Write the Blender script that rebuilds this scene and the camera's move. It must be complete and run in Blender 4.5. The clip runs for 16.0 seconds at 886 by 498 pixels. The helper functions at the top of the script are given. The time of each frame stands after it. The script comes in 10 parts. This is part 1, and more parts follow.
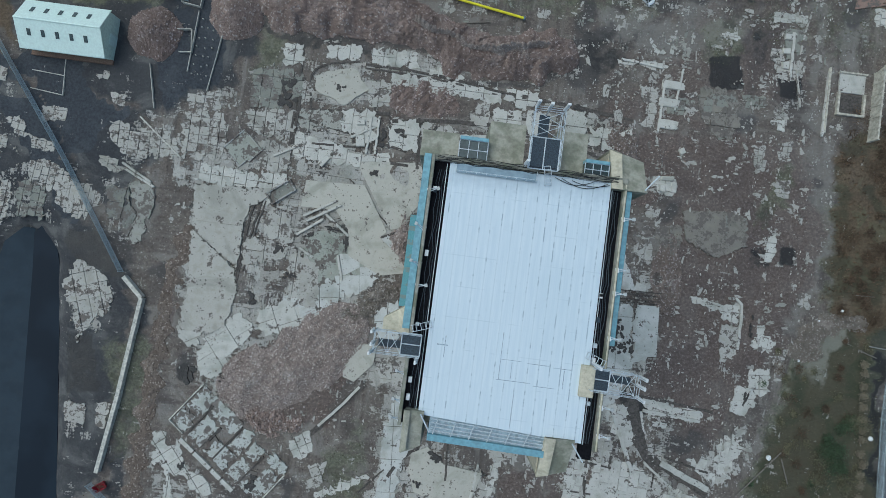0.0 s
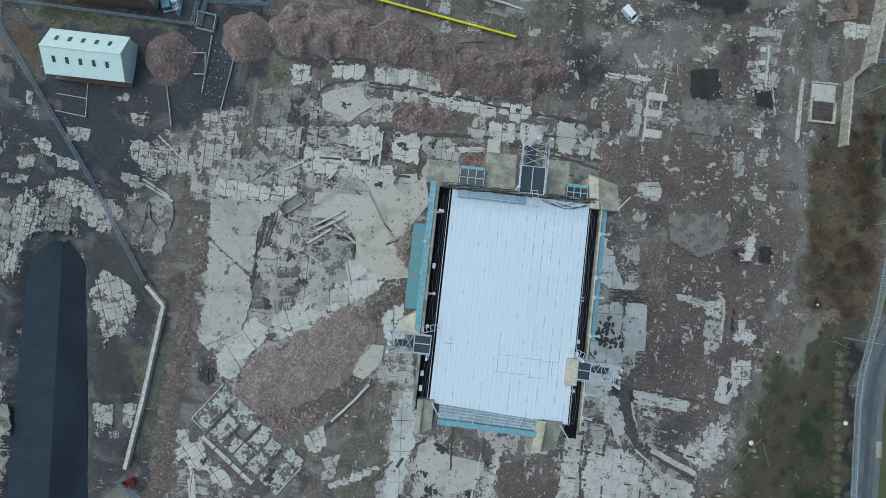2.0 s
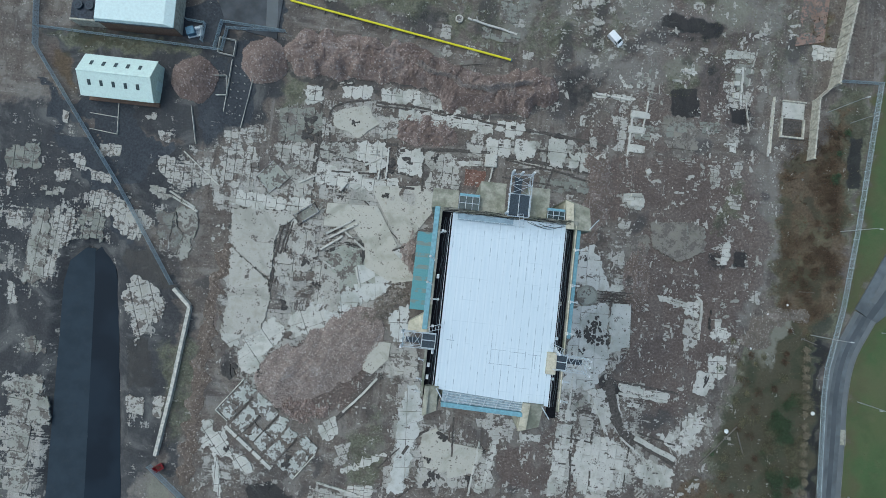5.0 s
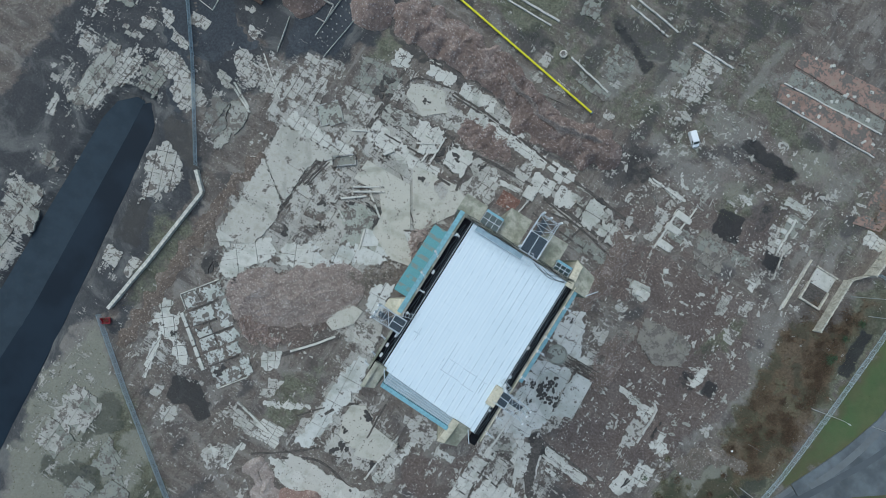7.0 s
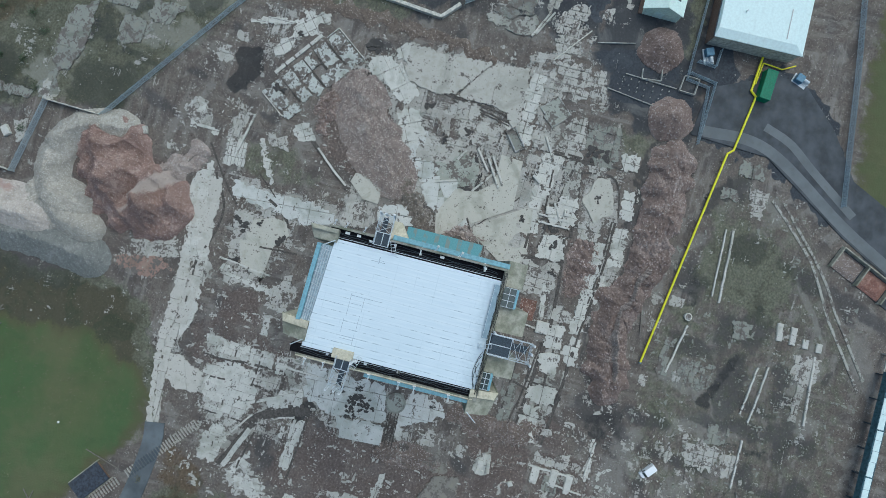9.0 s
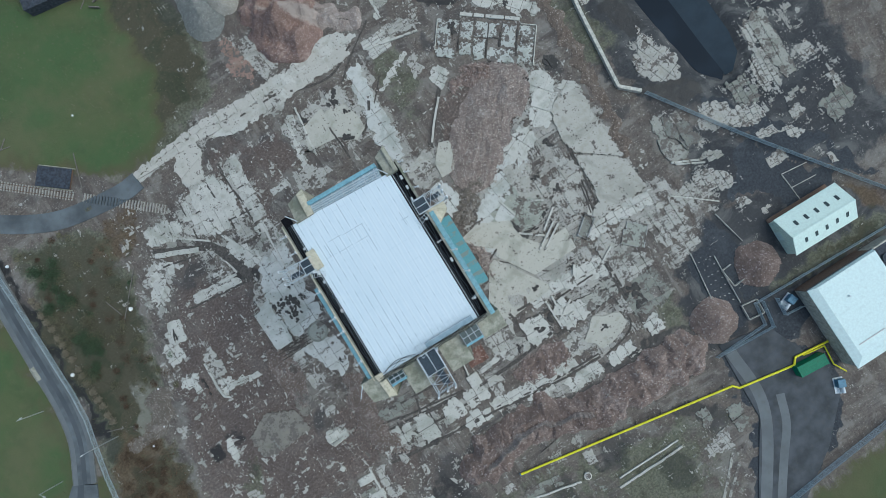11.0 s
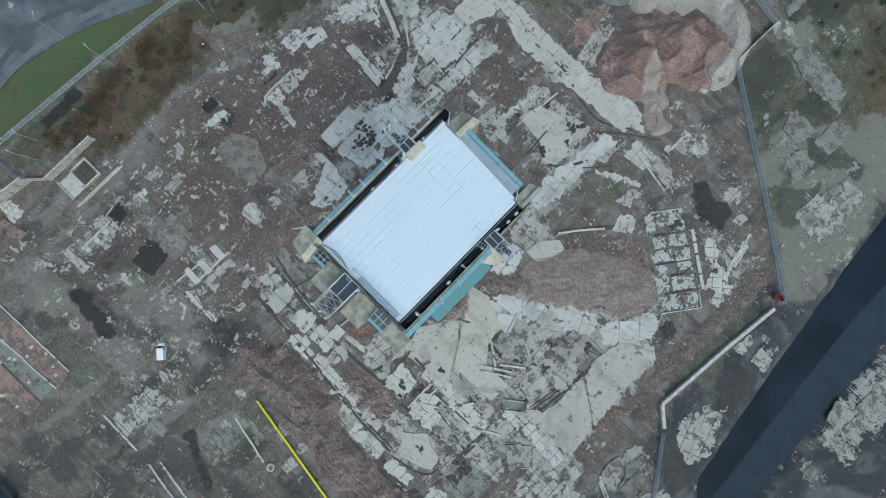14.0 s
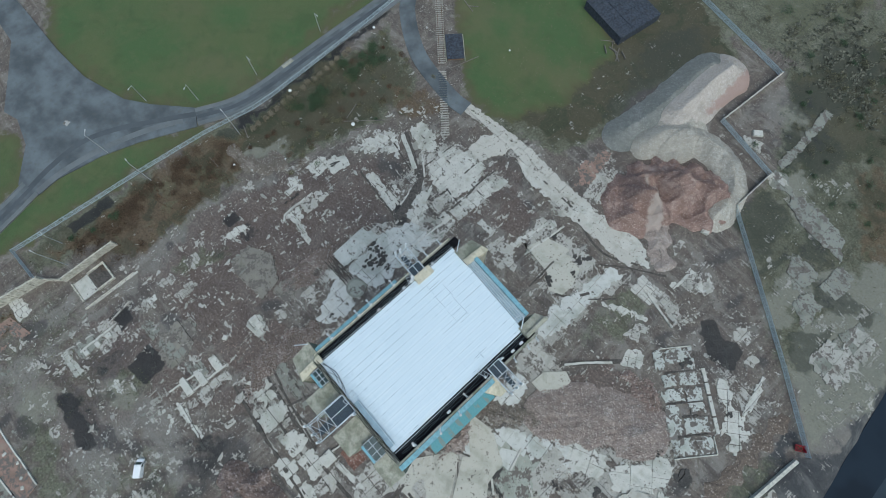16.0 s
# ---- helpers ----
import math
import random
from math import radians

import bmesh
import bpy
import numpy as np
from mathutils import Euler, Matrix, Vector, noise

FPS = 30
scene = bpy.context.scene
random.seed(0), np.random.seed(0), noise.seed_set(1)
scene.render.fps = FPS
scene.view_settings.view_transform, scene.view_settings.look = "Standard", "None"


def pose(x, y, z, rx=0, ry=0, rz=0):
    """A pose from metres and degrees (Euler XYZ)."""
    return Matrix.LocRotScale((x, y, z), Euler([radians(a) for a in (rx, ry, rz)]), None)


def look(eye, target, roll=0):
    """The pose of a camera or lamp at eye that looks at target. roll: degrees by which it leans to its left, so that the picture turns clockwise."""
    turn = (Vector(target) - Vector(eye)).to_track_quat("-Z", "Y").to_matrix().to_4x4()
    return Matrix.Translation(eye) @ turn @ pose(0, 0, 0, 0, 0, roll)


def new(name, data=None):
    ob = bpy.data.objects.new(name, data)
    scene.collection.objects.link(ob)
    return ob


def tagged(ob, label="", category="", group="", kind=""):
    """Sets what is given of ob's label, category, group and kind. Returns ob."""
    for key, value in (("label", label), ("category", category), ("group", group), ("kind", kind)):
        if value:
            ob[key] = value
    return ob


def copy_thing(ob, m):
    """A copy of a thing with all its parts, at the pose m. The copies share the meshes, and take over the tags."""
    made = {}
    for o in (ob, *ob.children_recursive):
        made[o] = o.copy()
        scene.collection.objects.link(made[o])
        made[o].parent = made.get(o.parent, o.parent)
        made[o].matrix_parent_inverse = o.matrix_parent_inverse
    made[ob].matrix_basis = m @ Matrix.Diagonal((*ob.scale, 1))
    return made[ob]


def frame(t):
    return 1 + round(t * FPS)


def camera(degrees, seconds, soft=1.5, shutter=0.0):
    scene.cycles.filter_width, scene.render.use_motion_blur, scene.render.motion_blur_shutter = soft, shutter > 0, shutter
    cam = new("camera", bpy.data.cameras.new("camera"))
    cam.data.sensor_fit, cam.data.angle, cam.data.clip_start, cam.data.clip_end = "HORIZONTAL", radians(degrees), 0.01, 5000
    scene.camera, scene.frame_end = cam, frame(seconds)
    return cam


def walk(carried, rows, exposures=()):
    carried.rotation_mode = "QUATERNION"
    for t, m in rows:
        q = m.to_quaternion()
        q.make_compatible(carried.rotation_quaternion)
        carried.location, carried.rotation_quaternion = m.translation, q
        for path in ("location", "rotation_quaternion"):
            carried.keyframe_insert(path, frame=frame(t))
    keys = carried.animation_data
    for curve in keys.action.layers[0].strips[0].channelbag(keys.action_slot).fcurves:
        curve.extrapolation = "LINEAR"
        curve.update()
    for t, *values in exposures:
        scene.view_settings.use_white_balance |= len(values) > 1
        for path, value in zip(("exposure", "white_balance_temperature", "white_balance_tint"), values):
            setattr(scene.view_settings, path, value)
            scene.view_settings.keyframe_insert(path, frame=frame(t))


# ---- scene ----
cam = camera(82.3, 16.0, soft=0.45)
# seconds, x, y, z, and the turn in degrees: a drone that climbs, turns over the tower and at last tips up
PATH = [
    (0.0, -7.683, 2.953, 120.356, 2.127, -0.258, 7.370),
    (0.5, -7.820, 3.250, 122.481, 2.064, -0.249, 6.950),
    (1.0, -8.071, 3.486, 124.555, 2.024, -0.306, 6.683),
    (1.5, -8.321, 3.797, 126.681, 2.042, -0.334, 6.416),
    (2.0, -8.514, 4.134, 128.923, 2.012, -0.352, 6.278),
    (2.5, -8.722, 4.468, 131.101, 1.979, -0.379, 6.166),
    (3.0, -8.887, 4.790, 133.311, 1.988, -0.374, 6.106),
    (3.5, -9.033, 5.059, 135.497, 1.959, -0.374, 6.047),
    (4.0, -9.115, 5.349, 137.763, 1.925, -0.361, 5.984),
    (4.2, -8.932, 5.696, 138.376, 1.863, -0.338, 5.872),
    (6.3, -9.154, 5.624, 143.572, 1.816, -0.295, 11.670),
    (6.5, -9.035, 5.701, 143.534, 1.813, -0.334, 16.149),
    (7.0, -8.962, 5.563, 143.203, 1.741, -0.347, 32.259),
    (7.5, -8.897, 5.012, 142.981, 1.710, -0.426, 50.389),
    (8.0, -8.849, 4.505, 142.891, 1.626, -0.466, 69.197),
    (8.5, -8.521, 4.097, 142.737, 1.608, -0.460, 88.714),
    (8.7, -8.322, 4.077, 142.676, 1.652, -0.411, 95.739),
    (10.8, -8.017, 4.305, 143.396, 1.681, 0.160, 141.968),
    (11.0, -8.026, 4.260, 143.373, 1.724, 0.219, 148.511),
    (11.5, -7.999, 4.419, 143.480, 2.001, 0.305, 167.702),
    (12.0, -7.877, 4.401, 143.254, 2.281, 0.216, -171.312),
    (12.5, -7.799, 4.253, 143.194, 2.456, 0.047, -152.129),
    (13.0, -7.765, 4.084, 143.262, 2.559, -0.008, -143.674),
    (13.5, -7.607, 3.925, 143.264, 2.633, -0.041, -139.066),
    (14.0, -7.770, 3.915, 143.213, 2.854, -0.021, -135.501),
    (14.5, -7.651, 3.901, 143.330, 2.972, -0.028, -133.585),
    (15.0, -7.834, 3.937, 143.395, 3.805, 0.034, -132.801),
    (15.5, -7.753, 3.700, 143.211, 8.394, 0.102, -132.379),
    (16.0, -7.613, 3.532, 143.463, 16.533, 0.175, -132.139),
]
walk(cam, [(t, pose(x, y, z, a, b, c)) for t, x, y, z, a, b, c in PATH], exposures=[(0.0, -0.065, 5910, -3), (3.5, 0.065, 5910, -3), (8.0, 0.135, 5910, -3), (15.0, 0.145, 5920, -3), (16.0, 0.18, 6010, -3)])

# ---- light: a flat winter overcast ----
world = bpy.data.worlds.new("overcast_sky")
scene.world = world
world.use_nodes = True
wn = world.node_tree.nodes
sky = wn.new("ShaderNodeTexSky")
sky.sky_type = "NISHITA"
sky.sun_disc = False
sky.sun_elevation, sky.sun_rotation = radians(60), radians(290)
sky.air_density, sky.dust_density = 1.0, 3.0
world.node_tree.links.new(sky.outputs[0], wn["Background"].inputs[0])
wn["Background"].inputs[1].default_value = 0.131
sun_data = bpy.data.lights.new("sun", "SUN")
sun_data.energy, sun_data.angle, sun_data.color = 1.12, radians(70), (0.97, 0.98, 1.0)
sun = new("sun", sun_data)
sun.matrix_world = look((-80, 30, 148), (0, 0, 0))


# ---- material tools ----
class Nodes:
    """A short way to write node materials."""

    def __init__(self, name):
        self.mat = bpy.data.materials.new(name)
        self.mat.use_nodes = True
        self.tree = self.mat.node_tree
        self.bsdf = self.tree.nodes["Principled BSDF"]
        self.texco = None

    def node(self, kind, **values):
        n = self.tree.nodes.new("ShaderNode" + kind)
        if "operation" in values:
            n.operation = values["operation"]
        if "interpolation_type" in values:
            n.interpolation_type = values["interpolation_type"]
        if "data_type" in values:
            n.data_type = values["data_type"]
        if "blend_type" in values:
            n.blend_type = values["blend_type"]
        if "distance" in values:
            n.distance = values["distance"]
        if "feature" in values:
            n.feature = values["feature"]
        if "attribute_name" in values:
            n.attribute_name = values["attribute_name"]
        if "wave_type" in values:
            n.wave_type = values["wave_type"]
        if "bands_direction" in values:
            n.bands_direction = values["bands_direction"]
        return n

    def put(self, socket, value):
        if isinstance(value, bpy.types.NodeSocket):
            self.tree.links.new(value, socket)
        elif value is not None:
            socket.default_value = value

    def coords(self, space="Object", scale=None, turn=0.0):
        if self.texco is None:
            self.texco = self.node("TexCoord")
        if space == "World":
            out = self.node("NewGeometry").outputs["Position"]
        else:
            out = self.texco.outputs[space]
        if scale is None and not turn:
            return out
        m = self.node("Mapping")
        m.inputs["Scale"].default_value = scale or (1, 1, 1)
        m.inputs["Rotation"].default_value = (0, 0, radians(turn))
        self.put(m.inputs["Vector"], out)
        return m.outputs[0]

    def noise(self, vector, scale, detail=4.0, rough=0.55, twist=0.0):
        n = self.node("TexNoise")
        for key, value in (("Vector", vector), ("Scale", scale), ("Detail", detail), ("Roughness", rough), ("Distortion", twist)):
            self.put(n.inputs[key], value)
        return n.outputs["Fac"]

    def cells(self, vector, scale, jitter=0.8, distance="CHEBYCHEV", feature="F1", out="Color"):
        n = self.node("TexVoronoi", distance=distance, feature=feature)
        for key, value in (("Vector", vector), ("Scale", scale), ("Randomness", jitter)):
            self.put(n.inputs[key], value)
        return n.outputs[out]

    def math(self, op, a, b=None, c=None):
        n = self.node("Math", operation=op)
        for i, v in enumerate((a, b, c)):
            self.put(n.inputs[i], v)
        return n.outputs[0]

    def ramp(self, value, low, high, a=0.0, b=1.0):
        n = self.node("MapRange", interpolation_type="SMOOTHSTEP")
        for i, v in enumerate((value, low, high, a, b)):
            self.put(n.inputs[i], v)
        return n.outputs[0]

    def mix(self, factor, a, b, blend="MIX"):
        n = self.node("Mix", data_type="RGBA", blend_type=blend)
        self.put(n.inputs[0], factor)
        for s, v in ((n.inputs[6], a), (n.inputs[7], b)):
            self.put(s, (*v, 1.0) if isinstance(v, tuple) and len(v) == 3 else v)
        return n.outputs[2]

    def attribute(self, name):
        n = self.node("Attribute", attribute_name=name)
        s = self.node("SeparateColor")
        self.put(s.inputs[0], n.outputs["Color"])
        return s.outputs[0], s.outputs[1], s.outputs[2], n.outputs["Alpha"]

    def bump(self, height, strength=0.5, distance=0.05):
        n = self.node("Bump")
        self.put(n.inputs["Strength"], strength)
        self.put(n.inputs["Distance"], distance)
        self.put(n.inputs["Height"], height)
        self.put(self.bsdf.inputs["Normal"], n.outputs[0])

    def finish(self, colour, rough=0.8, metal=0.0, specular=0.3):
        b = self.bsdf.inputs
        self.put(b["Base Color"], (*colour, 1.0) if isinstance(colour, tuple) else colour)
        self.put(b["Roughness"], rough)
        self.put(b["Metallic"], metal)
        self.put(b["Specular IOR Level"], specular)
        return self.mat


def plain(name, colour, rough=0.7, metal=0.0, grain=6.0, spread=0.25, dirt=0.25, specular=0.3):
    """A painted or bare surface with grain and dirt at two scales."""
    m = Nodes(name)
    v = m.coords("World")
    fine, broad = m.noise(v, grain, 5.0), m.noise(v, 0.7, 3.0)
    dark = tuple(c * (1 - spread) for c in colour)
    light = tuple(min(1.0, c * (1 + spread)) for c in colour)
    c = m.mix(m.ramp(fine, 0.3, 0.7), dark, light)
    soil = tuple(0.4 * k + 0.6 * d for k, d in zip(colour, (0.10, 0.09, 0.075)))
    c = m.mix(m.math("MULTIPLY", m.ramp(broad, 0.52, 0.72), dirt), c, soil)
    m.bump(fine, 0.3, 0.02)
    return m.finish(c, rough, metal, specular)


# ---- materials ----
def ground_material():
    m = Nodes("demolition_ground")
    v = m.coords("World")
    conc, grass, tar, brick = m.attribute("zone_a")
    wet, scrub, moss, ash = m.attribute("zone_b")
    damp, silt, _, _ = m.attribute("zone_c")
    warp = m.noise(v, 0.35, 6.0, 0.65)
    fine = m.noise(v, 1.6, 8.0, 0.68)
    tiny = m.noise(v, 6.0, 5.0, 0.7)
    broad = m.noise(v, 0.05, 3.0)
    grit = m.cells(v, 3.4, 1.0, "EUCLIDEAN")
    gs = m.node("SeparateColor")
    m.put(gs.inputs[0], grit)
    # mud, drier and wetter
    c = m.mix(m.ramp(fine, 0.30, 0.72), (0.086, 0.072, 0.061), (0.176, 0.148, 0.127))
    c = m.mix(m.math("MULTIPLY", m.ramp(warp, 0.40, 0.60), 0.6), c, (0.165, 0.146, 0.124))
    c = m.mix(m.math("MULTIPLY", m.ramp(broad, 0.5, 0.62), 0.5), c, (0.115, 0.096, 0.085))
    patch = m.noise(v, 0.11, 5.0, 0.5, 0.8)
    c = m.mix(m.math("MULTIPLY", m.ramp(patch, 0.48, 0.66), 0.7), c, m.mix(fine, (0.052, 0.047, 0.044), (0.112, 0.100, 0.093)))
    dry = m.noise(v, 0.16, 6.0, 0.58, 0.6)
    c = m.mix(m.math("MULTIPLY", m.ramp(dry, 0.53, 0.62), 0.5), c, m.mix(tiny, (0.20, 0.185, 0.165), (0.30, 0.28, 0.255)))
    # trodden streaks and stony patches, square to the old walls
    lane = m.mix(m.ramp(m.noise(v, 0.021, 2.0), 0.47, 0.53), m.noise(m.coords("World", (0.05, 0.42, 0.01)), 1.0, 6.0, 0.62), m.noise(m.coords("World", (0.42, 0.05, 0.01)), 1.0, 6.0, 0.62))
    c = m.mix(m.math("MULTIPLY", m.ramp(lane, 0.50, 0.68), 0.62), c, m.mix(tiny, (0.165, 0.150, 0.134), (0.285, 0.262, 0.236)))
    c = m.mix(m.math("MULTIPLY", m.ramp(lane, 0.46, 0.32), 0.75), c, m.mix(fine, (0.050, 0.043, 0.038), (0.115, 0.098, 0.088)))
    pebble = m.cells(v, 1.9, 1.0, "EUCLIDEAN", "F1", "Distance")
    c = m.mix(m.math("MULTIPLY", m.ramp(pebble, 0.22, 0.12), m.ramp(m.noise(v, 0.2, 4.0, 0.6), 0.46, 0.60, 0.0, 0.9)), c, (0.35, 0.32, 0.285))
    pit = m.cells(v, 1.1, 1.0, "EUCLIDEAN", "F1", "Distance")
    c = m.mix(m.math("MULTIPLY", m.ramp(m.math("ADD", pit, m.math("MULTIPLY", fine, 0.3)), 0.36, 0.26), m.ramp(warp, 0.56, 0.42, 0.0, 0.8)), c, (0.045, 0.039, 0.035))
    # dried pale silt and black damp mud
    rim = m.math("MULTIPLY", m.math("SUBTRACT", m.noise(v, 0.5, 5.0, 0.6), 0.5), 1.2)
    c = m.mix(m.ramp(m.math("ADD", silt, rim), 0.25, 0.85, 0.0, 0.62), c, m.mix(fine, (0.165, 0.153, 0.136), (0.255, 0.240, 0.218)))
    c = m.mix(m.ramp(m.math("ADD", damp, rim), 0.10, 1.05, 0.0, 0.8), c, m.mix(fine, (0.045, 0.043, 0.043), (0.092, 0.086, 0.083)))
    # coal dust and ash
    c = m.mix(m.ramp(m.math("ADD", ash, m.math("MULTIPLY", m.math("SUBTRACT", warp, 0.5), 0.9)), 0.35, 0.65, 0.0, 0.85), c, m.mix(m.math("MULTIPLY", m.ramp(m.noise(v, 0.09, 6.0, 0.62, 1.2), 0.48, 0.66), 0.8), m.mix(fine, (0.019, 0.022, 0.026), (0.058, 0.062, 0.069)), m.mix(fine, (0.095, 0.098, 0.096), (0.175, 0.174, 0.164))))
    # pale grit and crumbs of concrete
    crumbs = m.math("MULTIPLY", m.ramp(m.math("ADD", m.math("MULTIPLY", gs.outputs[0], 0.35), m.math("ADD", fine, m.math("MULTIPLY", warp, 0.5))), 1.12, 1.17), 0.45)
    c = m.mix(m.math("MULTIPLY", crumbs, m.ramp(ash, 0.6, 0.2, 0.1, 1.0)), c, (0.40, 0.375, 0.345))
    # red-brown broken brick
    b = m.math("ADD", brick, m.math("MULTIPLY", m.math("SUBTRACT", warp, 0.5), 0.9))
    bm_ = m.mix(m.ramp(m.math("ADD", fine, m.math("MULTIPLY", m.math("SUBTRACT", gs.outputs[1], 0.5), 0.06)), 0.3, 0.72), (0.082, 0.062, 0.053), (0.172, 0.133, 0.116))
    speck = m.ramp(m.math("ADD", gs.outputs[2], m.math("MULTIPLY", fine, 0.6)), 1.24, 1.28)
    bm_ = m.mix(m.math("MULTIPLY", speck, 0.3), bm_, (0.40, 0.35, 0.32))
    c = m.mix(m.ramp(b, 0.35, 0.70, 0.0, 0.72), c, bm_)
    # moss and rank grass
    g = m.math("ADD", moss, m.math("MULTIPLY", m.math("SUBTRACT", warp, 0.5), 1.1))
    mc = m.mix(m.ramp(fine, 0.3, 0.7), (0.074, 0.078, 0.054), (0.178, 0.178, 0.126))
    blotch = m.noise(v, 0.24, 5.0, 0.62, 0.5)
    mc = m.mix(m.math("MULTIPLY", m.ramp(blotch, 0.50, 0.64), 0.75), mc, m.mix(fine, (0.040, 0.042, 0.030), (0.086, 0.084, 0.060)))
    mc = m.mix(m.math("MULTIPLY", m.ramp(blotch, 0.44, 0.32), 0.6), mc, m.mix(tiny, (0.175, 0.170, 0.130), (0.27, 0.262, 0.215)))
    mc = m.mix(m.math("MULTIPLY", m.ramp(pebble, 0.20, 0.10), m.ramp(warp, 0.52, 0.60, 0.0, 0.8)), mc, (0.36, 0.35, 0.315))
    mc = m.mix(m.ramp(moss, 0.72, 0.95), mc, m.mix(m.math("MULTIPLY", m.ramp(m.noise(v, 0.13, 6.0, 0.6, 0.9), 0.48, 0.60), 0.8), m.mix(fine, (0.036, 0.035, 0.022), (0.108, 0.098, 0.062)), m.mix(fine, (0.022, 0.030, 0.018), (0.068, 0.076, 0.042))))
    mc = m.mix(m.ramp(m.math("ADD", silt, rim), 0.25, 0.85, 0.0, 0.75), mc, m.mix(fine, (0.185, 0.183, 0.146), (0.28, 0.272, 0.228)))
    mc = m.mix(m.ramp(m.math("ADD", damp, rim), 0.25, 0.75, 0.0, 0.7), mc, m.mix(fine, (0.030, 0.034, 0.026), (0.075, 0.078, 0.060)))
    c = m.mix(m.ramp(g, 0.30, 0.70, 0.0, 0.92), c, mc)
    s = m.math("ADD", scrub, m.math("MULTIPLY", m.math("SUBTRACT", warp, 0.5), 1.0))
    sc = m.mix(m.ramp(fine, 0.3, 0.7), (0.076, 0.056, 0.037), (0.148, 0.110, 0.070))
    sc = m.mix(m.math("MULTIPLY", m.ramp(patch, 0.50, 0.60), 0.8), sc, m.mix(fine, (0.034, 0.034, 0.022), (0.082, 0.074, 0.046)))
    sc = m.mix(m.math("MULTIPLY", m.ramp(dry, 0.54, 0.64), 0.6), sc, m.mix(fine, (0.080, 0.084, 0.048), (0.150, 0.142, 0.090)))
    c = m.mix(m.ramp(s, 0.3, 0.65, 0.0, 0.9), c, sc)
    # tarmac
    t = m.math("ADD", tar, m.math("MULTIPLY", m.math("SUBTRACT", warp, 0.5), 0.5))
    tc = m.mix(m.ramp(fine, 0.25, 0.75), (0.030, 0.034, 0.040), (0.066, 0.072, 0.081))
    tc = m.mix(m.math("MULTIPLY", m.ramp(m.noise(v, 0.14, 5.0, 0.6, 0.8), 0.50, 0.68), 0.35), tc, (0.115, 0.122, 0.130))
    c = m.mix(m.ramp(t, 0.42, 0.58), c, tc)
    # broken concrete with mud on it
    blocks = m.cells(m.coords("World", (1, 1, 0.001)), 0.28, 0.75)
    bs = m.node("SeparateColor")
    m.put(bs.inputs[0], blocks)
    d = m.math("ADD", m.math("MULTIPLY", conc, 0.9), m.math("MULTIPLY", m.math("SUBTRACT", bs.outputs[0], 0.5), 0.36))
    d = m.math("ADD", d, m.math("MULTIPLY", m.math("SUBTRACT", warp, 0.5), 1.9))
    d = m.math("ADD", d, m.math("MULTIPLY", m.math("SUBTRACT", fine, 0.5), 1.1))
    # old walls and joints run square to the tower
    along = m.noise(m.coords("World", (0.16, 1.9, 0.01)), 1.0, 4.0, 0.6)
    across = m.noise(m.coords("World", (1.9, 0.16, 0.01)), 1.0, 4.0, 0.6)
    grain = m.mix(m.ramp(bs.outputs[2], 0.48, 0.52), along, across)
    d = m.math("ADD", d, m.math("MULTIPLY", m.math("SUBTRACT", grain, 0.5), 1.1))
    tiles = m.node("TexBrick")
    m.put(tiles.inputs["Vector"], m.coords("World", (1, 1, 1), 1.5))
    for key, value in (("Scale", 1.0), ("Mortar Size", 0.045), ("Mortar Smooth", 0.3), ("Brick Width", 4.6), ("Row Height", 3.4)):
        m.put(tiles.inputs[key], value)
    d = m.math("SUBTRACT", d, m.math("MULTIPLY", tiles.outputs["Fac"], m.ramp(patch, 0.35, 0.6, 0.1, 0.7)))
    solid = m.ramp(d, 0.50, 0.53)
    cc = m.mix(m.ramp(tiny, 0.25, 0.75), (0.32, 0.305, 0.275), (0.48, 0.462, 0.42))
    cc = m.mix(m.math("MULTIPLY", bs.outputs[1], 0.55), cc, (0.24, 0.225, 0.195))
    cc = m.mix(m.math("MULTIPLY", m.ramp(fine, 0.56, 0.66), 0.5), cc, (0.20, 0.19, 0.17))
    cc = m.mix(m.math("MULTIPLY", m.ramp(m.noise(v, 0.075, 5.0, 0.6, 1.0), 0.52, 0.66), 0.5), cc, (0.235, 0.24, 0.20))
    c = m.mix(solid, c, cc)
    # turf
    gr = m.math("ADD", grass, m.math("MULTIPLY", m.math("SUBTRACT", fine, 0.5), 0.5))
    gc = m.mix(m.ramp(m.noise(v, 0.045, 4.0, 0.5), 0.38, 0.62), (0.071, 0.116, 0.047), (0.097, 0.118, 0.053))
    gc = m.mix(m.math("MULTIPLY", m.ramp(warp, 0.5, 0.66), 0.35), gc, (0.120, 0.128, 0.066))
    gc = m.mix(m.math("MULTIPLY", m.ramp(tiny, 0.4, 0.7), 0.3), gc, (0.058, 0.080, 0.034))
    gc = m.mix(m.math("MULTIPLY", m.ramp(m.noise(v, 0.10, 6.0, 0.65, 0.4), 0.50, 0.66), 0.55), gc, (0.062, 0.090, 0.038))
    gc = m.mix(m.math("MULTIPLY", m.ramp(m.noise(v, 0.028, 5.0, 0.6), 0.52, 0.66), 0.55), gc, (0.128, 0.120, 0.066))
    gc = m.mix(m.ramp(grass, 0.95, 0.5, 0.0, 0.7), gc, (0.098, 0.088, 0.048))
    c = m.mix(m.ramp(gr, 0.38, 0.6), c, gc)
    # standing water and wet silt
    w = m.math("ADD", wet, m.math("MULTIPLY", m.math("SUBTRACT", warp, 0.5), 0.7))
    soaked = m.ramp(w, 0.42, 0.6)
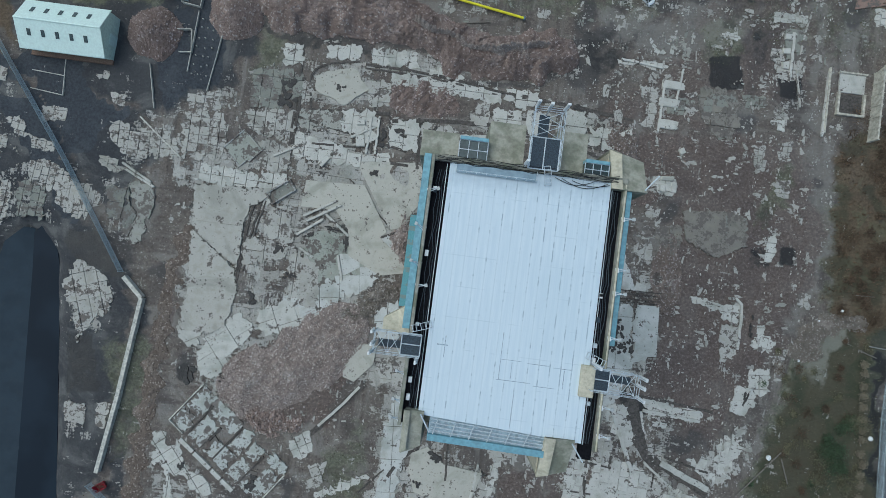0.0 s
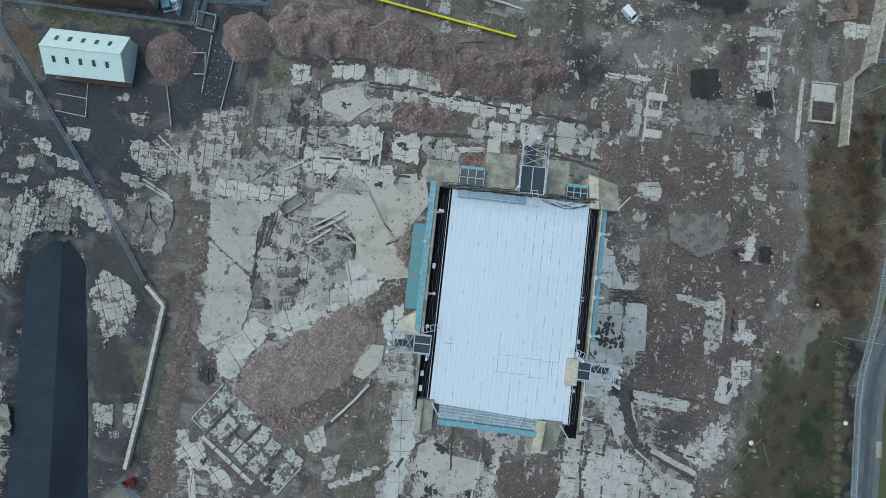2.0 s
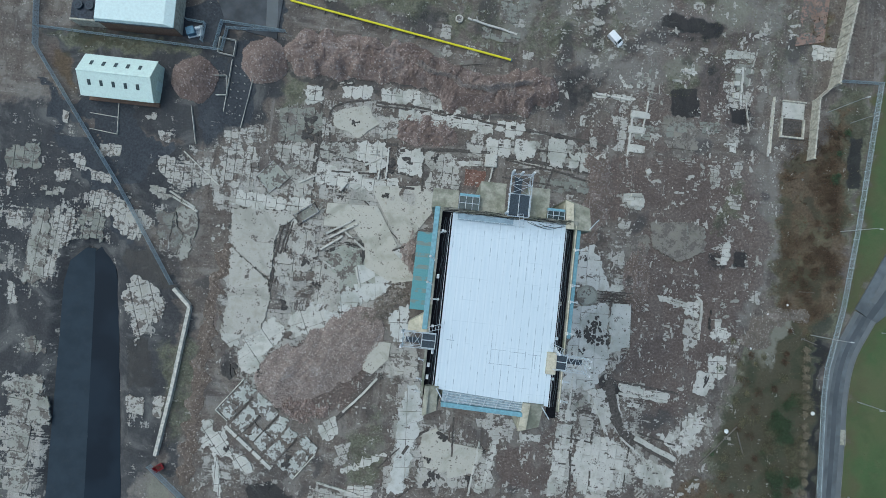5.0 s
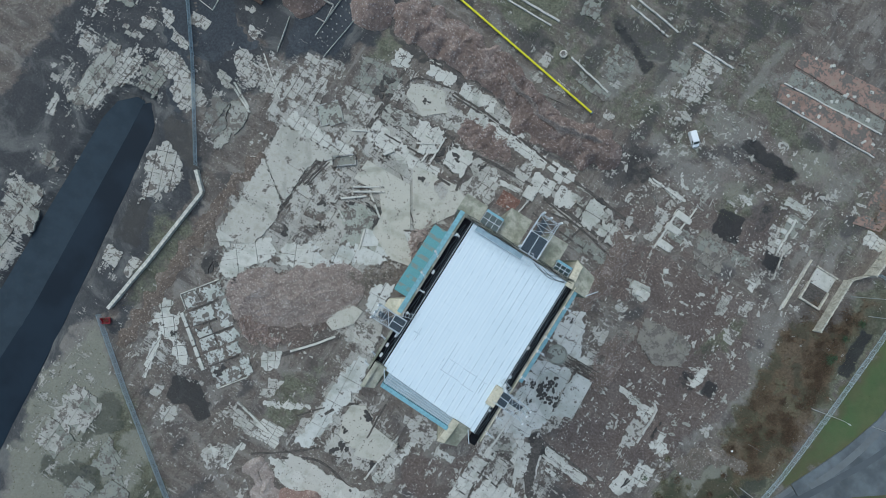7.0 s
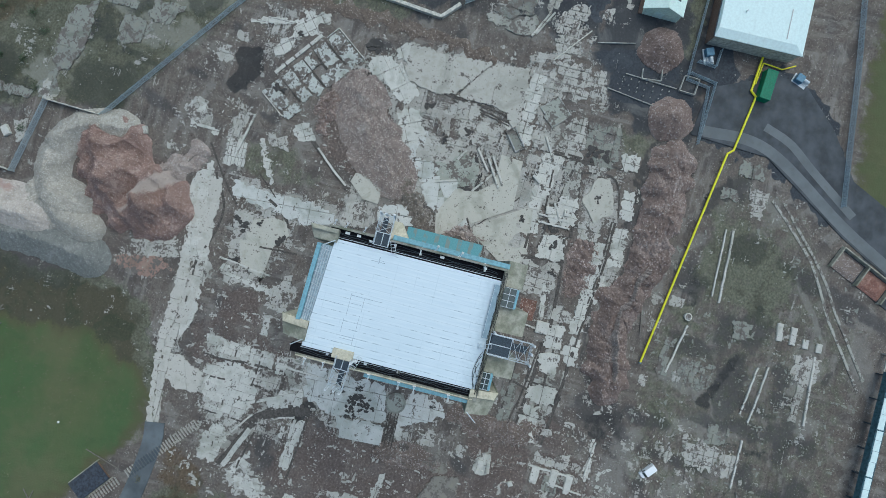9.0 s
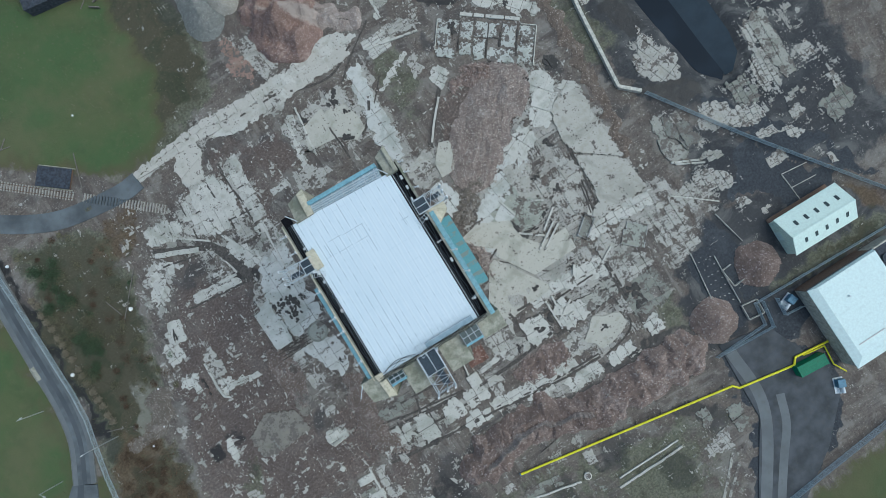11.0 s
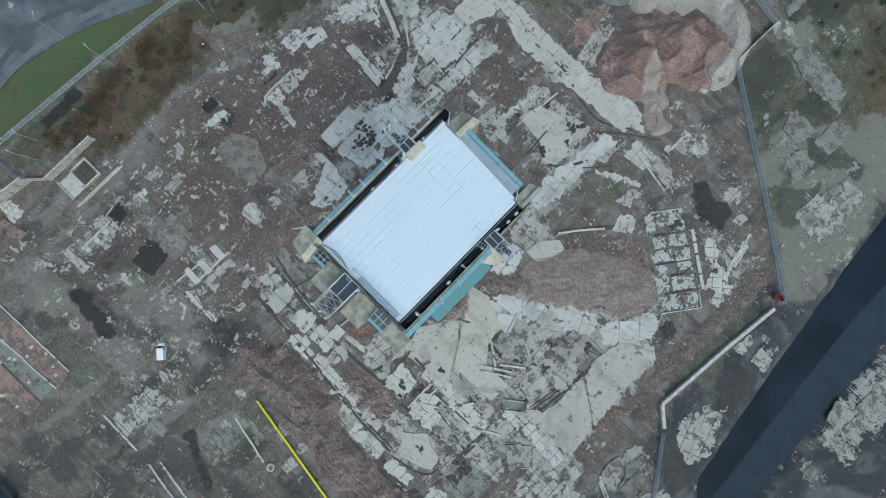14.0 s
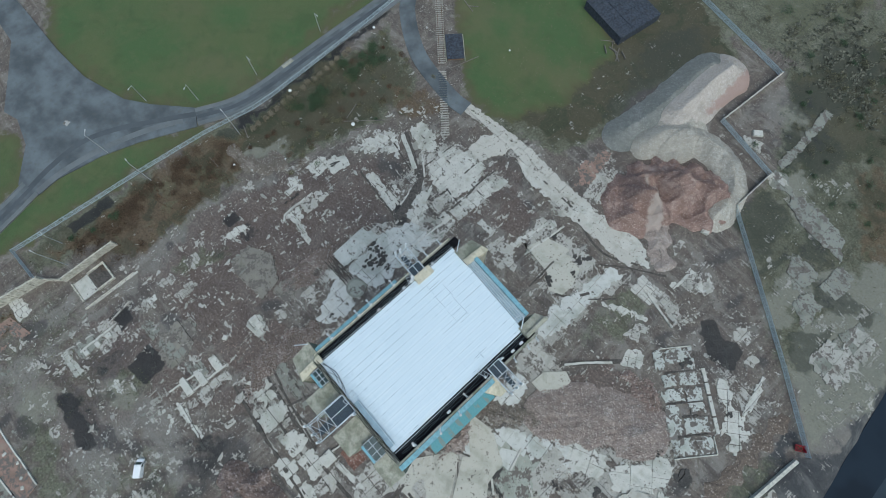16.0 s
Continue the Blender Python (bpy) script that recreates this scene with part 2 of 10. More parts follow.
    c = m.mix(m.math("MULTIPLY", soaked, 0.88), c, (0.026, 0.025, 0.024))
    m.bump(m.math("ADD", fine, m.math("MULTIPLY", solid, 0.6)), 0.9, 0.18)
    return m.finish(c, m.math("SUBTRACT", 0.92, m.math("MULTIPLY", soaked, 0.6)), 0.0, 0.25)


def slab_material(name, light, dark, stain, vary=0.42):
    m = Nodes(name)
    v = m.coords("World")
    warp, fine, tiny = m.noise(v, 0.35, 6.0, 0.65), m.noise(v, 1.6, 8.0, 0.68), m.noise(v, 7.0, 5.0, 0.7)
    info = m.node("ObjectInfo")
    isle = m.node("NewGeometry").outputs["Random Per Island"]
    shade = m.math("FRACT", m.math("ADD", isle, info.outputs["Random"]))
    c = m.mix(m.ramp(tiny, 0.2, 0.8), dark, light)
    c = m.mix(m.math("MULTIPLY", shade, vary), c, tuple(0.62 * k for k in light))
    c = m.mix(m.math("MULTIPLY", m.ramp(warp, 0.5, 0.7), 0.45), c, (0.27, 0.255, 0.20))
    stained = m.ramp(m.noise(v, 0.075, 5.0, 0.6, 1.0), 0.52, 0.66)
    c = m.mix(m.math("MULTIPLY", stained, 0.5), c, tuple(k * q for k, q in zip(dark, (0.55, 0.58, 0.53))))
    mud = m.ramp(m.math("ADD", m.math("MULTIPLY", warp, 0.8), m.math("MULTIPLY", fine, 0.55)), stain + 0.025, stain)
    specks = m.cells(v, 0.62, 1.0, "EUCLIDEAN", "F1", "Distance")
    c = m.mix(m.math("MULTIPLY", m.ramp(m.math("ADD", specks, m.math("MULTIPLY", fine, 0.12)), 0.20, 0.15), 0.8), c, (0.10, 0.09, 0.08))
    dots = m.cells(v, 1.3, 1.0, "EUCLIDEAN", "F1", "Distance")
    c = m.mix(m.math("MULTIPLY", m.ramp(dots, 0.16, 0.10), m.ramp(warp, 0.56, 0.44)), c, (0.09, 0.08, 0.07))
    c = m.mix(mud, c, m.mix(fine, (0.085, 0.074, 0.065), (0.20, 0.178, 0.158)))
    m.bump(fine, 0.5, 0.06)
    return m.finish(c, 0.88)


def rubble_material(name, a, b, pale, share=0.86, cell=2.9, spill=None):
    m = Nodes(name)
    v = m.coords("World")
    isle = m.node("NewGeometry").outputs["Random Per Island"]
    grit = m.cells(v, cell, 1.0, "EUCLIDEAN")
    s = m.node("SeparateColor")
    m.put(s.inputs[0], grit)
    pick = m.math("FRACT", m.math("ADD", isle, s.outputs[0]))
    fine = m.noise(v, 1.2, 6.0, 0.7)
    tone = m.noise(v, 0.22, 4.0, 0.55, 0.5)
    c = m.mix(m.ramp(m.math("ADD", m.math("MULTIPLY", pick, 0.34), tone), 0.40, 1.0), a, b)
    c = m.mix(m.math("MULTIPLY", m.ramp(tone, 0.40, 0.30), 0.6), c, tuple(0.7 * k for k in a))
    c = m.mix(m.math("MULTIPLY", m.ramp(tone, 0.56, 0.68), 0.6), c, tuple(0.5 * (p + q) for p, q in zip(b, pale)))
    c = m.mix(m.ramp(fine, 0.3, 0.75), c, tuple(0.8 * k for k in a))
    c = m.mix(m.math("MULTIPLY", m.ramp(s.outputs[1], share, share + 0.05), 0.8), c, pale)
    if spill:
        # a band of paler stone tipped over the heap, from one point to another
        x0, y0, x1, y1, wide, stone = spill
        run = math.hypot(x1 - x0, y1 - y0)
        p = m.node("SeparateXYZ")
        m.put(p.inputs[0], v)
        px, py = m.math("SUBTRACT", p.outputs[0], x0), m.math("SUBTRACT", p.outputs[1], y0)
        along = m.math("ADD", m.math("MULTIPLY", px, (x1 - x0) / run), m.math("MULTIPLY", py, (y1 - y0) / run))
        across = m.math("ABSOLUTE", m.math("SUBTRACT", m.math("MULTIPLY", px, (y1 - y0) / run), m.math("MULTIPLY", py, (x1 - x0) / run)))
        ragged = m.math("MULTIPLY", m.math("SUBTRACT", m.noise(v, 0.45, 5.0, 0.65), 0.5), 5.0)
        reach = m.math("ADD", 0.6, m.math("MULTIPLY", along, wide / run))
        band = m.ramp(m.math("SUBTRACT", m.math("ADD", across, ragged), reach), 0.6, -0.6)
        band = m.math("MULTIPLY", band, m.ramp(along, -1.0, 2.0))
        c = m.mix(m.math("MULTIPLY", band, 0.8), c, m.mix(fine, tuple(0.75 * k for k in stone), stone))
    m.bump(m.math("ADD", s.outputs[2], fine), 0.6, 0.15)
    return m.finish(c, 0.95, 0.0, 0.15)


def roof_material():
    m = Nodes("white_roof_sheet")
    v = m.coords("World")
    streak = m.noise(m.coords("World", (6.0, 0.25, 1.0)), 1.0, 6.0, 0.6)
    spots = m.noise(v, 1.4, 5.0, 0.6)
    c = m.mix(m.ramp(streak, 0.35, 0.7), (0.60, 0.68, 0.73), (0.66, 0.73, 0.77))
    c = m.mix(m.math("MULTIPLY", m.ramp(spots, 0.55, 0.75), 0.3), c, (0.54, 0.61, 0.65))
    # dirt gathers in short dashes along the sheet laps, more of them to the east
    x = m.node("SeparateXYZ")
    m.put(x.inputs[0], v)
    place = m.math("DIVIDE", m.math("ADD", x.outputs[0], m.math("MULTIPLY", m.math("SUBTRACT", spots, 0.5), 0.10)), 1.02)
    off = m.math("ABSOLUTE", m.math("SUBTRACT", m.math("FRACT", place), 0.5))
    lap = m.ramp(off, 0.085, 0.015)
    row = m.node("CombineXYZ")
    m.put(row.inputs[0], m.math("MULTIPLY", m.math("FLOOR", place), 7.3))
    m.put(row.inputs[1], m.math("MULTIPLY", x.outputs[1], 0.9))
    dash = m.noise(row.outputs[0], 1.0, 4.0, 0.65)
    many = m.math("ADD", m.ramp(x.outputs[0], -2.0, 5.0, 0.07, -0.03), m.ramp(m.noise(v, 0.13, 2.0), 0.35, 0.65, 0.05, -0.03))
    c = m.mix(m.math("MULTIPLY", lap, m.ramp(m.math("SUBTRACT", dash, many), 0.46, 0.60, 0.16, 0.85)), c, (0.25, 0.33, 0.38))
    half = m.ramp(m.math("ABSOLUTE", m.math("SUBTRACT", m.math("FRACT", m.math("ADD", place, 0.5)), 0.5)), 0.34, 0.02)
    c = m.mix(m.math("MULTIPLY", half, 0.13), c, (0.42, 0.53, 0.60))
    # cross laps, grime at the two ends
    cross = m.math("ABSOLUTE", m.math("SUBTRACT", m.math("FRACT", m.math("DIVIDE", x.outputs[1], 2.9)), 0.5))
    c = m.mix(m.math("MULTIPLY", m.ramp(cross, 0.022, 0.005), m.ramp(m.noise(v, 0.6, 3.0), 0.45, 0.62, 0.0, 0.30)), c, (0.36, 0.45, 0.50))
    ends = m.ramp(m.math("ADD", m.math("ABSOLUTE", m.math("ADD", x.outputs[1], 0.45)), m.math("MULTIPLY", m.math("SUBTRACT", spots, 0.5), 3.0)), 10.6, 12.6, 0.0, 0.5)
    c = m.mix(ends, c, (0.40, 0.48, 0.53))
    end = m.ramp(m.noise(v, 0.12, 2.0), 0.45, 0.7)
    c = m.mix(m.math("MULTIPLY", end, 0.25), c, (0.52, 0.61, 0.66))
    return m.finish(c, 0.6, 0.0, 0.3)


def stained_concrete(name, base, green=0.4):
    m = Nodes(name)
    v = m.coords("World")
    broad, fine = m.noise(v, 0.45, 5.0, 0.6), m.noise(v, 3.5, 6.0, 0.65)
    run = m.noise(m.coords("World", (1.6, 1.6, 0.12)), 1.0, 4.0)
    c = m.mix(m.ramp(fine, 0.3, 0.7), tuple(0.78 * k for k in base), base)
    c = m.mix(m.math("MULTIPLY", m.ramp(broad, 0.42, 0.62), green), c, (0.115, 0.13, 0.085))
    c = m.mix(m.math("MULTIPLY", m.ramp(run, 0.5, 0.7), 0.35), c, (0.14, 0.125, 0.10))
    m.bump(fine, 0.4, 0.03)
    return m.finish(c, 0.9)


def rusty_sheet():
    m = Nodes("teal_sheet_with_rust")
    v = m.coords("World")
    fine = m.noise(v, 4.0, 5.0)
    c = m.mix(m.ramp(fine, 0.3, 0.7), (0.10, 0.27, 0.30), (0.14, 0.33, 0.36))
    bays = m.node("TexWave", wave_type="BANDS", bands_direction="Y")
    m.put(bays.inputs["Vector"], v)
    m.put(bays.inputs["Scale"], 0.1)
    spot = m.math("MULTIPLY", m.ramp(bays.outputs["Fac"], 0.62, 0.8), m.ramp(m.noise(v, 0.5, 4.0), 0.4, 0.55))
    c = m.mix(m.math("MULTIPLY", spot, 0.55), c, (0.25, 0.20, 0.15))
    return m.finish(c, 0.55, 0.1)


def water_material():
    m = Nodes("dark_still_water")
    v = m.coords("World")
    c = m.mix(m.ramp(m.noise(v, 0.06, 3.0), 0.4, 0.6), (0.009, 0.015, 0.024), (0.014, 0.023, 0.035))
    m.bump(m.noise(v, 1.5, 3.0), 0.05, 0.02)
    return m.finish(c, 0.55, 0.0, 0.1)


GROUND = ground_material()
APRON = slab_material("smooth_tan_concrete", (0.53, 0.508, 0.440), (0.44, 0.422, 0.368), 0.54)
SLAB = slab_material("broken_concrete_slab", (0.61, 0.595, 0.54), (0.45, 0.438, 0.398), 0.558)
CLEAN = slab_material("clean_pale_slab", (0.57, 0.57, 0.535), (0.46, 0.46, 0.432), 0.55, 0.2)
WORN = slab_material("worn_muddy_slab", (0.50, 0.48, 0.432), (0.35, 0.336, 0.303), 0.618)
ROOM_FLOOR = slab_material("stained_room_floor", (0.54, 0.55, 0.51), (0.40, 0.41, 0.38), 0.64)
WEATHERED = slab_material("weathered_mossy_slab", (0.275, 0.28, 0.245), (0.205, 0.21, 0.18), 0.635)
STAINED_FLOOR = slab_material("green_stained_floor", (0.40, 0.41, 0.36), (0.26, 0.275, 0.235), 0.635)
DUSTY = slab_material("ash_dusted_slab", (0.235, 0.24, 0.215), (0.135, 0.14, 0.125), 0.66)
SMOOTH = slab_material("smooth_buff_floor", (0.475, 0.455, 0.405), (0.385, 0.37, 0.33), 0.56, 0.15)
EARTHY = slab_material("earth_stained_slab", (0.27, 0.25, 0.215), (0.19, 0.175, 0.15), 0.64)
TAN_PATCH = slab_material("muddy_tan_slab", (0.40, 0.395, 0.35), (0.30, 0.295, 0.26), 0.64)
RED_TILE = rubble_material("broken_red_tile", (0.15, 0.085, 0.066), (0.27, 0.155, 0.120), (0.44, 0.36, 0.31), 0.9, 3.5)
PAVING = slab_material("grey_paving", (0.45, 0.45, 0.43), (0.31, 0.31, 0.295), 0.62)
BRICK = rubble_material("brick_rubble", (0.27, 0.205, 0.176), (0.42, 0.328, 0.288), (0.52, 0.47, 0.44), 0.88)
MOUND = rubble_material("fine_brick_rubble", (0.285, 0.232, 0.205), (0.40, 0.335, 0.30), (0.56, 0.51, 0.47), 0.86, 4.2)
TAN_RUBBLE = rubble_material("tan_brick_rubble", (0.19, 0.165, 0.14), (0.29, 0.255, 0.22), (0.46, 0.42, 0.38), 0.88, 4.2)
SPOIL = rubble_material("brown_spoil", (0.150, 0.120, 0.098), (0.215, 0.175, 0.147), (0.40, 0.35, 0.31), 0.9, 4.2)
MUDDY_BRICK = rubble_material("muddy_brick_rubble", (0.205, 0.165, 0.143), (0.285, 0.236, 0.208), (0.48, 0.43, 0.40), 0.86, 4.2)
RED_BRICK = rubble_material("red_brick_rubble", (0.228, 0.172, 0.149), (0.355, 0.280, 0.246), (0.50, 0.43, 0.40), 0.90)
PINK = rubble_material("crushed_red_brick", (0.250, 0.166, 0.140), (0.41, 0.298, 0.260), (0.56, 0.47, 0.42), 0.90, 6.0, (-0.1, -84.2, -24.0, -68.1, 3.4, (0.46, 0.40, 0.36)))
RED_BAY = rubble_material("fresh_red_brick_crush", (0.22, 0.115, 0.090), (0.34, 0.185, 0.145), (0.42, 0.30, 0.26), 0.92, 6.0)
STONE = rubble_material("crushed_pale_stone", (0.36, 0.337, 0.292), (0.51, 0.478, 0.42), (0.60, 0.57, 0.52), 0.88, 6.0)
TONGUE = rubble_material("dusty_stone_and_brick", (0.30, 0.245, 0.215), (0.42, 0.36, 0.325), (0.52, 0.48, 0.44), 0.85, 6.0)
PALE_TONGUE = rubble_material("washed_out_stone_and_brick", (0.36, 0.300, 0.265), (0.48, 0.42, 0.38), (0.52, 0.49, 0.46), 0.85, 6.0)
FLAT_STONE = rubble_material("crushed_buff_stone", (0.46, 0.41, 0.36), (0.56, 0.505, 0.455), (0.64, 0.60, 0.57), 0.9, 7.0, (1.2, -116.0, -1.2, -141.0, 3.4, (0.40, 0.275, 0.235)))
# this grey carries the shade on the pale ridge's east flank
SHADED_STONE = rubble_material("shaded_crushed_stone", (0.19, 0.195, 0.18), (0.27, 0.273, 0.255), (0.38, 0.38, 0.365), 0.9, 7.0)
ROOF = roof_material()
GUTTER_GREY = plain("pale_grey_gutter", (0.36, 0.45, 0.50), 0.7, 0.0, 3.0, 0.25, 0.3)
CONCRETE = stained_concrete("mossy_tower_concrete", (0.33, 0.325, 0.275), 0.75)
CREAM = stained_concrete("cream_concrete", (0.62, 0.57, 0.44), 0.2)
TEAL = plain("teal_painted_sheet", (0.19, 0.36, 0.42), 0.5, 0.1, 3.0, 0.15, 0.3)
DARK_TEAL = plain("dark_weathered_blue_sheet", (0.060, 0.125, 0.150), 0.6, 0.1, 1.2, 0.35, 0.4)
TEAL_ROOF = rusty_sheet()
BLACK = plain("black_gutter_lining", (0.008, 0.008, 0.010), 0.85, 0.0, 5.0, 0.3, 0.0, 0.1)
STEEL = plain("galvanised_steel", (0.55, 0.60, 0.63), 0.5, 0.2, 8.0, 0.2, 0.2)
DARK_STEEL = plain("dark_grating", (0.050, 0.066, 0.082), 0.6, 0.3, 8.0, 0.3, 0.1)
GLASS = plain("dark_wired_glass", (0.045, 0.065, 0.065), 0.15, 0.0, 2.0, 0.3, 0.2, 0.5)
ANTENNA = plain("white_antenna_shell", (0.75, 0.76, 0.76), 0.4, 0.0, 4.0, 0.05, 0.1)
CABLE = plain("black_cable", (0.015, 0.015, 0.016), 0.6, 0.0, 4.0, 0.2, 0.0)
ASPHALT = plain("worn_asphalt", (0.110, 0.124, 0.133), 0.9, 0.0, 0.13, 0.34, 0.35)
DARK_ASPHALT = plain("fresh_tar_strip", (0.080, 0.090, 0.098), 0.9, 0.0, 0.12, 0.14, 0.2)
PALE_ASPHALT = plain("dusty_asphalt_edge", (0.142, 0.153, 0.158), 0.9, 0.0, 0.12, 0.14, 0.3)
YARD_TAR = plain("dark_yard_tarmac", (0.070, 0.076, 0.083), 0.9, 0.0, 0.2, 0.3, 0.35)
KERB = plain("kerb_stone", (0.17, 0.175, 0.17), 0.9, 0.0, 4.0, 0.2, 0.3)
FENCE = plain("weathered_galvanised_fence", (0.42, 0.50, 0.53), 0.6, 0.0, 6.0, 0.2, 0.3)
PALE_WALL = plain("pale_concrete_panel", (0.49, 0.475, 0.42), 0.9, 0.0, 1.4, 0.3, 0.6)
CREAM_WALL = plain("cream_concrete_panel", (0.46, 0.435, 0.365), 0.9, 0.0, 1.2, 0.25, 0.6)
WHITE_SHEET = plain("white_roof_cladding", (0.62, 0.75, 0.69), 0.55, 0.0, 2.0, 0.06, 0.12)
WHITE_ROOF = plain("white_membrane_roof", (0.64, 0.76, 0.74), 0.6, 0.0, 1.5, 0.05, 0.12)
RENDERED = plain("pale_green_render", (0.60, 0.72, 0.62), 0.8, 0.0, 2.0, 0.1, 0.2)
BROWN_BRICK = plain("brown_brick_plinth", (0.20, 0.13, 0.095), 0.9, 0.0, 5.0, 0.3, 0.3)
YELLOW = plain("yellow_gas_pipe", (0.72, 0.66, 0.03), 0.5, 0.0, 3.0, 0.1, 0.1)
GREEN = plain("green_container_paint", (0.012, 0.17, 0.09), 0.5, 0.0, 2.0, 0.12, 0.1)
VAN_WHITE = plain("white_van_paint", (0.80, 0.81, 0.82), 0.25, 0.0, 3.0, 0.02, 0.03, 0.5)
RUBBER = plain("black_rubber", (0.015, 0.015, 0.015), 0.8, 0.0, 6.0, 0.2, 0.1)
RED = plain("red_plant_paint", (0.27, 0.018, 0.030), 0.45, 0.0, 3.0, 0.2, 0.2)
BLUE = plain("blue_plant_paint", (0.10, 0.20, 0.28), 0.5, 0.1, 3.0, 0.2, 0.3)
TIMBER = plain("old_grey_timber", (0.17, 0.155, 0.135), 0.9, 0.0, 5.0, 0.3, 0.3)
PALE_SLEEPER = plain("bleached_sleeper", (0.36, 0.345, 0.31), 0.9, 0.0, 5.0, 0.25, 0.3)
HAUL = slab_material("pale_haul_track", (0.53, 0.505, 0.45), (0.43, 0.41, 0.368), 0.55, 0.25)
RAIL = plain("rusty_rail", (0.14, 0.085, 0.06), 0.8, 0.3, 6.0, 0.3, 0.2)
LAMP_GREY = plain("grey_lamp_column", (0.50, 0.51, 0.50), 0.5, 0.3, 5.0, 0.1, 0.1)
WATER = water_material()
SILT = plain("slate_grey_silt", (0.034, 0.047, 0.060), 0.9, 0.0, 0.25, 0.10, 0.1, 0.15)
MOSSY = stained_concrete("moss_grown_concrete", (0.40, 0.39, 0.32), 0.6)
DRAIN = plain("dark_silted_channel", (0.085, 0.076, 0.068), 0.9, 0.0, 2.0, 0.35, 0.2)
DARK_ROOF = plain("dark_felt_roof", (0.045, 0.052, 0.066), 0.8, 0.0, 1.5, 0.4, 0.3)
LEAF = plain("dark_bramble_leaf", (0.064, 0.098, 0.052), 0.7, 0.0, 3.0, 0.5, 0.1)
RUSTLEAF = plain("dead_bracken", (0.122, 0.084, 0.055), 0.9, 0.0, 3.0, 0.45, 0.1)
DRYGRASS = plain("dry_olive_grass", (0.150, 0.142, 0.090), 0.9, 0.0, 3.0, 0.4, 0.1)
PALE_TUFT = plain("bleached_dry_shrub", (0.235, 0.205, 0.150), 0.9, 0.0, 3.0, 0.3, 0.1)
BROWN_LEAF = plain("dark_brown_dead_leaf", (0.098, 0.068, 0.046), 0.9, 0.0, 3.0, 0.4, 0.1)


# ---- mesh tools ----
def mesh_object(name, bm, material, parent=None, label="", smooth=False):
    me = bpy.data.meshes.new(name)
    bm.to_mesh(me)
    bm.free()
    for mat in material if isinstance(material, (list, tuple)) else [material]:
        me.materials.append(mat)
    if smooth:
        me.polygons.foreach_set("use_smooth", [True] * len(me.polygons))
    ob = new(name, me)
    if parent is not None:
        ob.parent = parent
    if label:
        tagged(ob, label)
    return ob


def part(name, bm, material, parent, label=""):
    return mesh_object(name, bm, material, parent, label)


def thing(name, x, y, z, turn, label, category, group="", kind=""):
    ob = new(name)
    ob.matrix_world = pose(x, y, z, 0, 0, turn)
    return tagged(ob, label, category, group, kind)


def box(bm, x0, x1, y0, y1, z0, z1, bevel=0.0):
    made = bmesh.ops.create_cube(bm, size=1.0, matrix=Matrix.Translation(((x0 + x1) / 2, (y0 + y1) / 2, (z0 + z1) / 2)) @ Matrix.Diagonal((x1 - x0, y1 - y0, z1 - z0, 1)))
    if bevel:
        edges = list({e for v in made["verts"] for e in v.link_edges})
        bmesh.ops.bevel(bm, geom=edges, offset=bevel, segments=1, affect="EDGES", profile=0.5)
    return bm


def boxes(*sizes, bevel=0.0):
    bm = bmesh.new()
    for s in sizes:
        box(bm, *s, bevel=bevel)
    return bm


def bar(bm, a, b, radius=0.05, sides=6, radius_b=None):
    a, b = Vector(a), Vector(b)
    way = b - a
    m = Matrix.Translation((a + b) / 2) @ way.to_track_quat("Z", "Y").to_matrix().to_4x4()
    bmesh.ops.create_cone(bm, cap_ends=True, segments=sides, radius1=radius, radius2=radius if radius_b is None else radius_b, depth=way.length, matrix=m)
    return bm


def bars(pairs, radius=0.05, sides=5):
    bm = bmesh.new()
    for a, b in pairs:
        bar(bm, a, b, radius, sides)
    return bm


def tube(points, radius=0.035, sides=5):
    """One bent cable through a row of points."""
    bm = bmesh.new()
    rings = []
    for k, p in enumerate(points):
        p = Vector(p)
        way = (Vector(points[min(k + 1, len(points) - 1)]) - Vector(points[max(k - 1, 0)])).normalized()
        side = way.cross(Vector((0, 0, 1))).normalized()
        up = side.cross(way)
        rings.append([bm.verts.new(p + radius * (math.cos(2 * math.pi * i / sides) * side + math.sin(2 * math.pi * i / sides) * up)) for i in range(sides)])
    for a, b in zip(rings, rings[1:]):
        for i in range(sides):
            bm.faces.new((a[i], a[(i + 1) % sides], b[(i + 1) % sides], b[i]))
    bm.faces.new(rings[0][::-1])
    bm.faces.new(rings[-1])
    bmesh.ops.recalc_face_normals(bm, faces=bm.faces)
    return bm


def prism(bm, outline, z0, z1):
    """An upright block over an outline."""
    low = [bm.verts.new((x, y, z0)) for x, y in outline]
    top = [bm.verts.new((x, y, z1)) for x, y in outline]
    n = len(low)
    bm.faces.new(top)
    bm.faces.new(low[::-1])
    for i in range(n):
        bm.faces.new((low[i], low[(i + 1) % n], top[(i + 1) % n], top[i]))
    bmesh.ops.recalc_face_normals(bm, faces=bm.faces)
    return bm


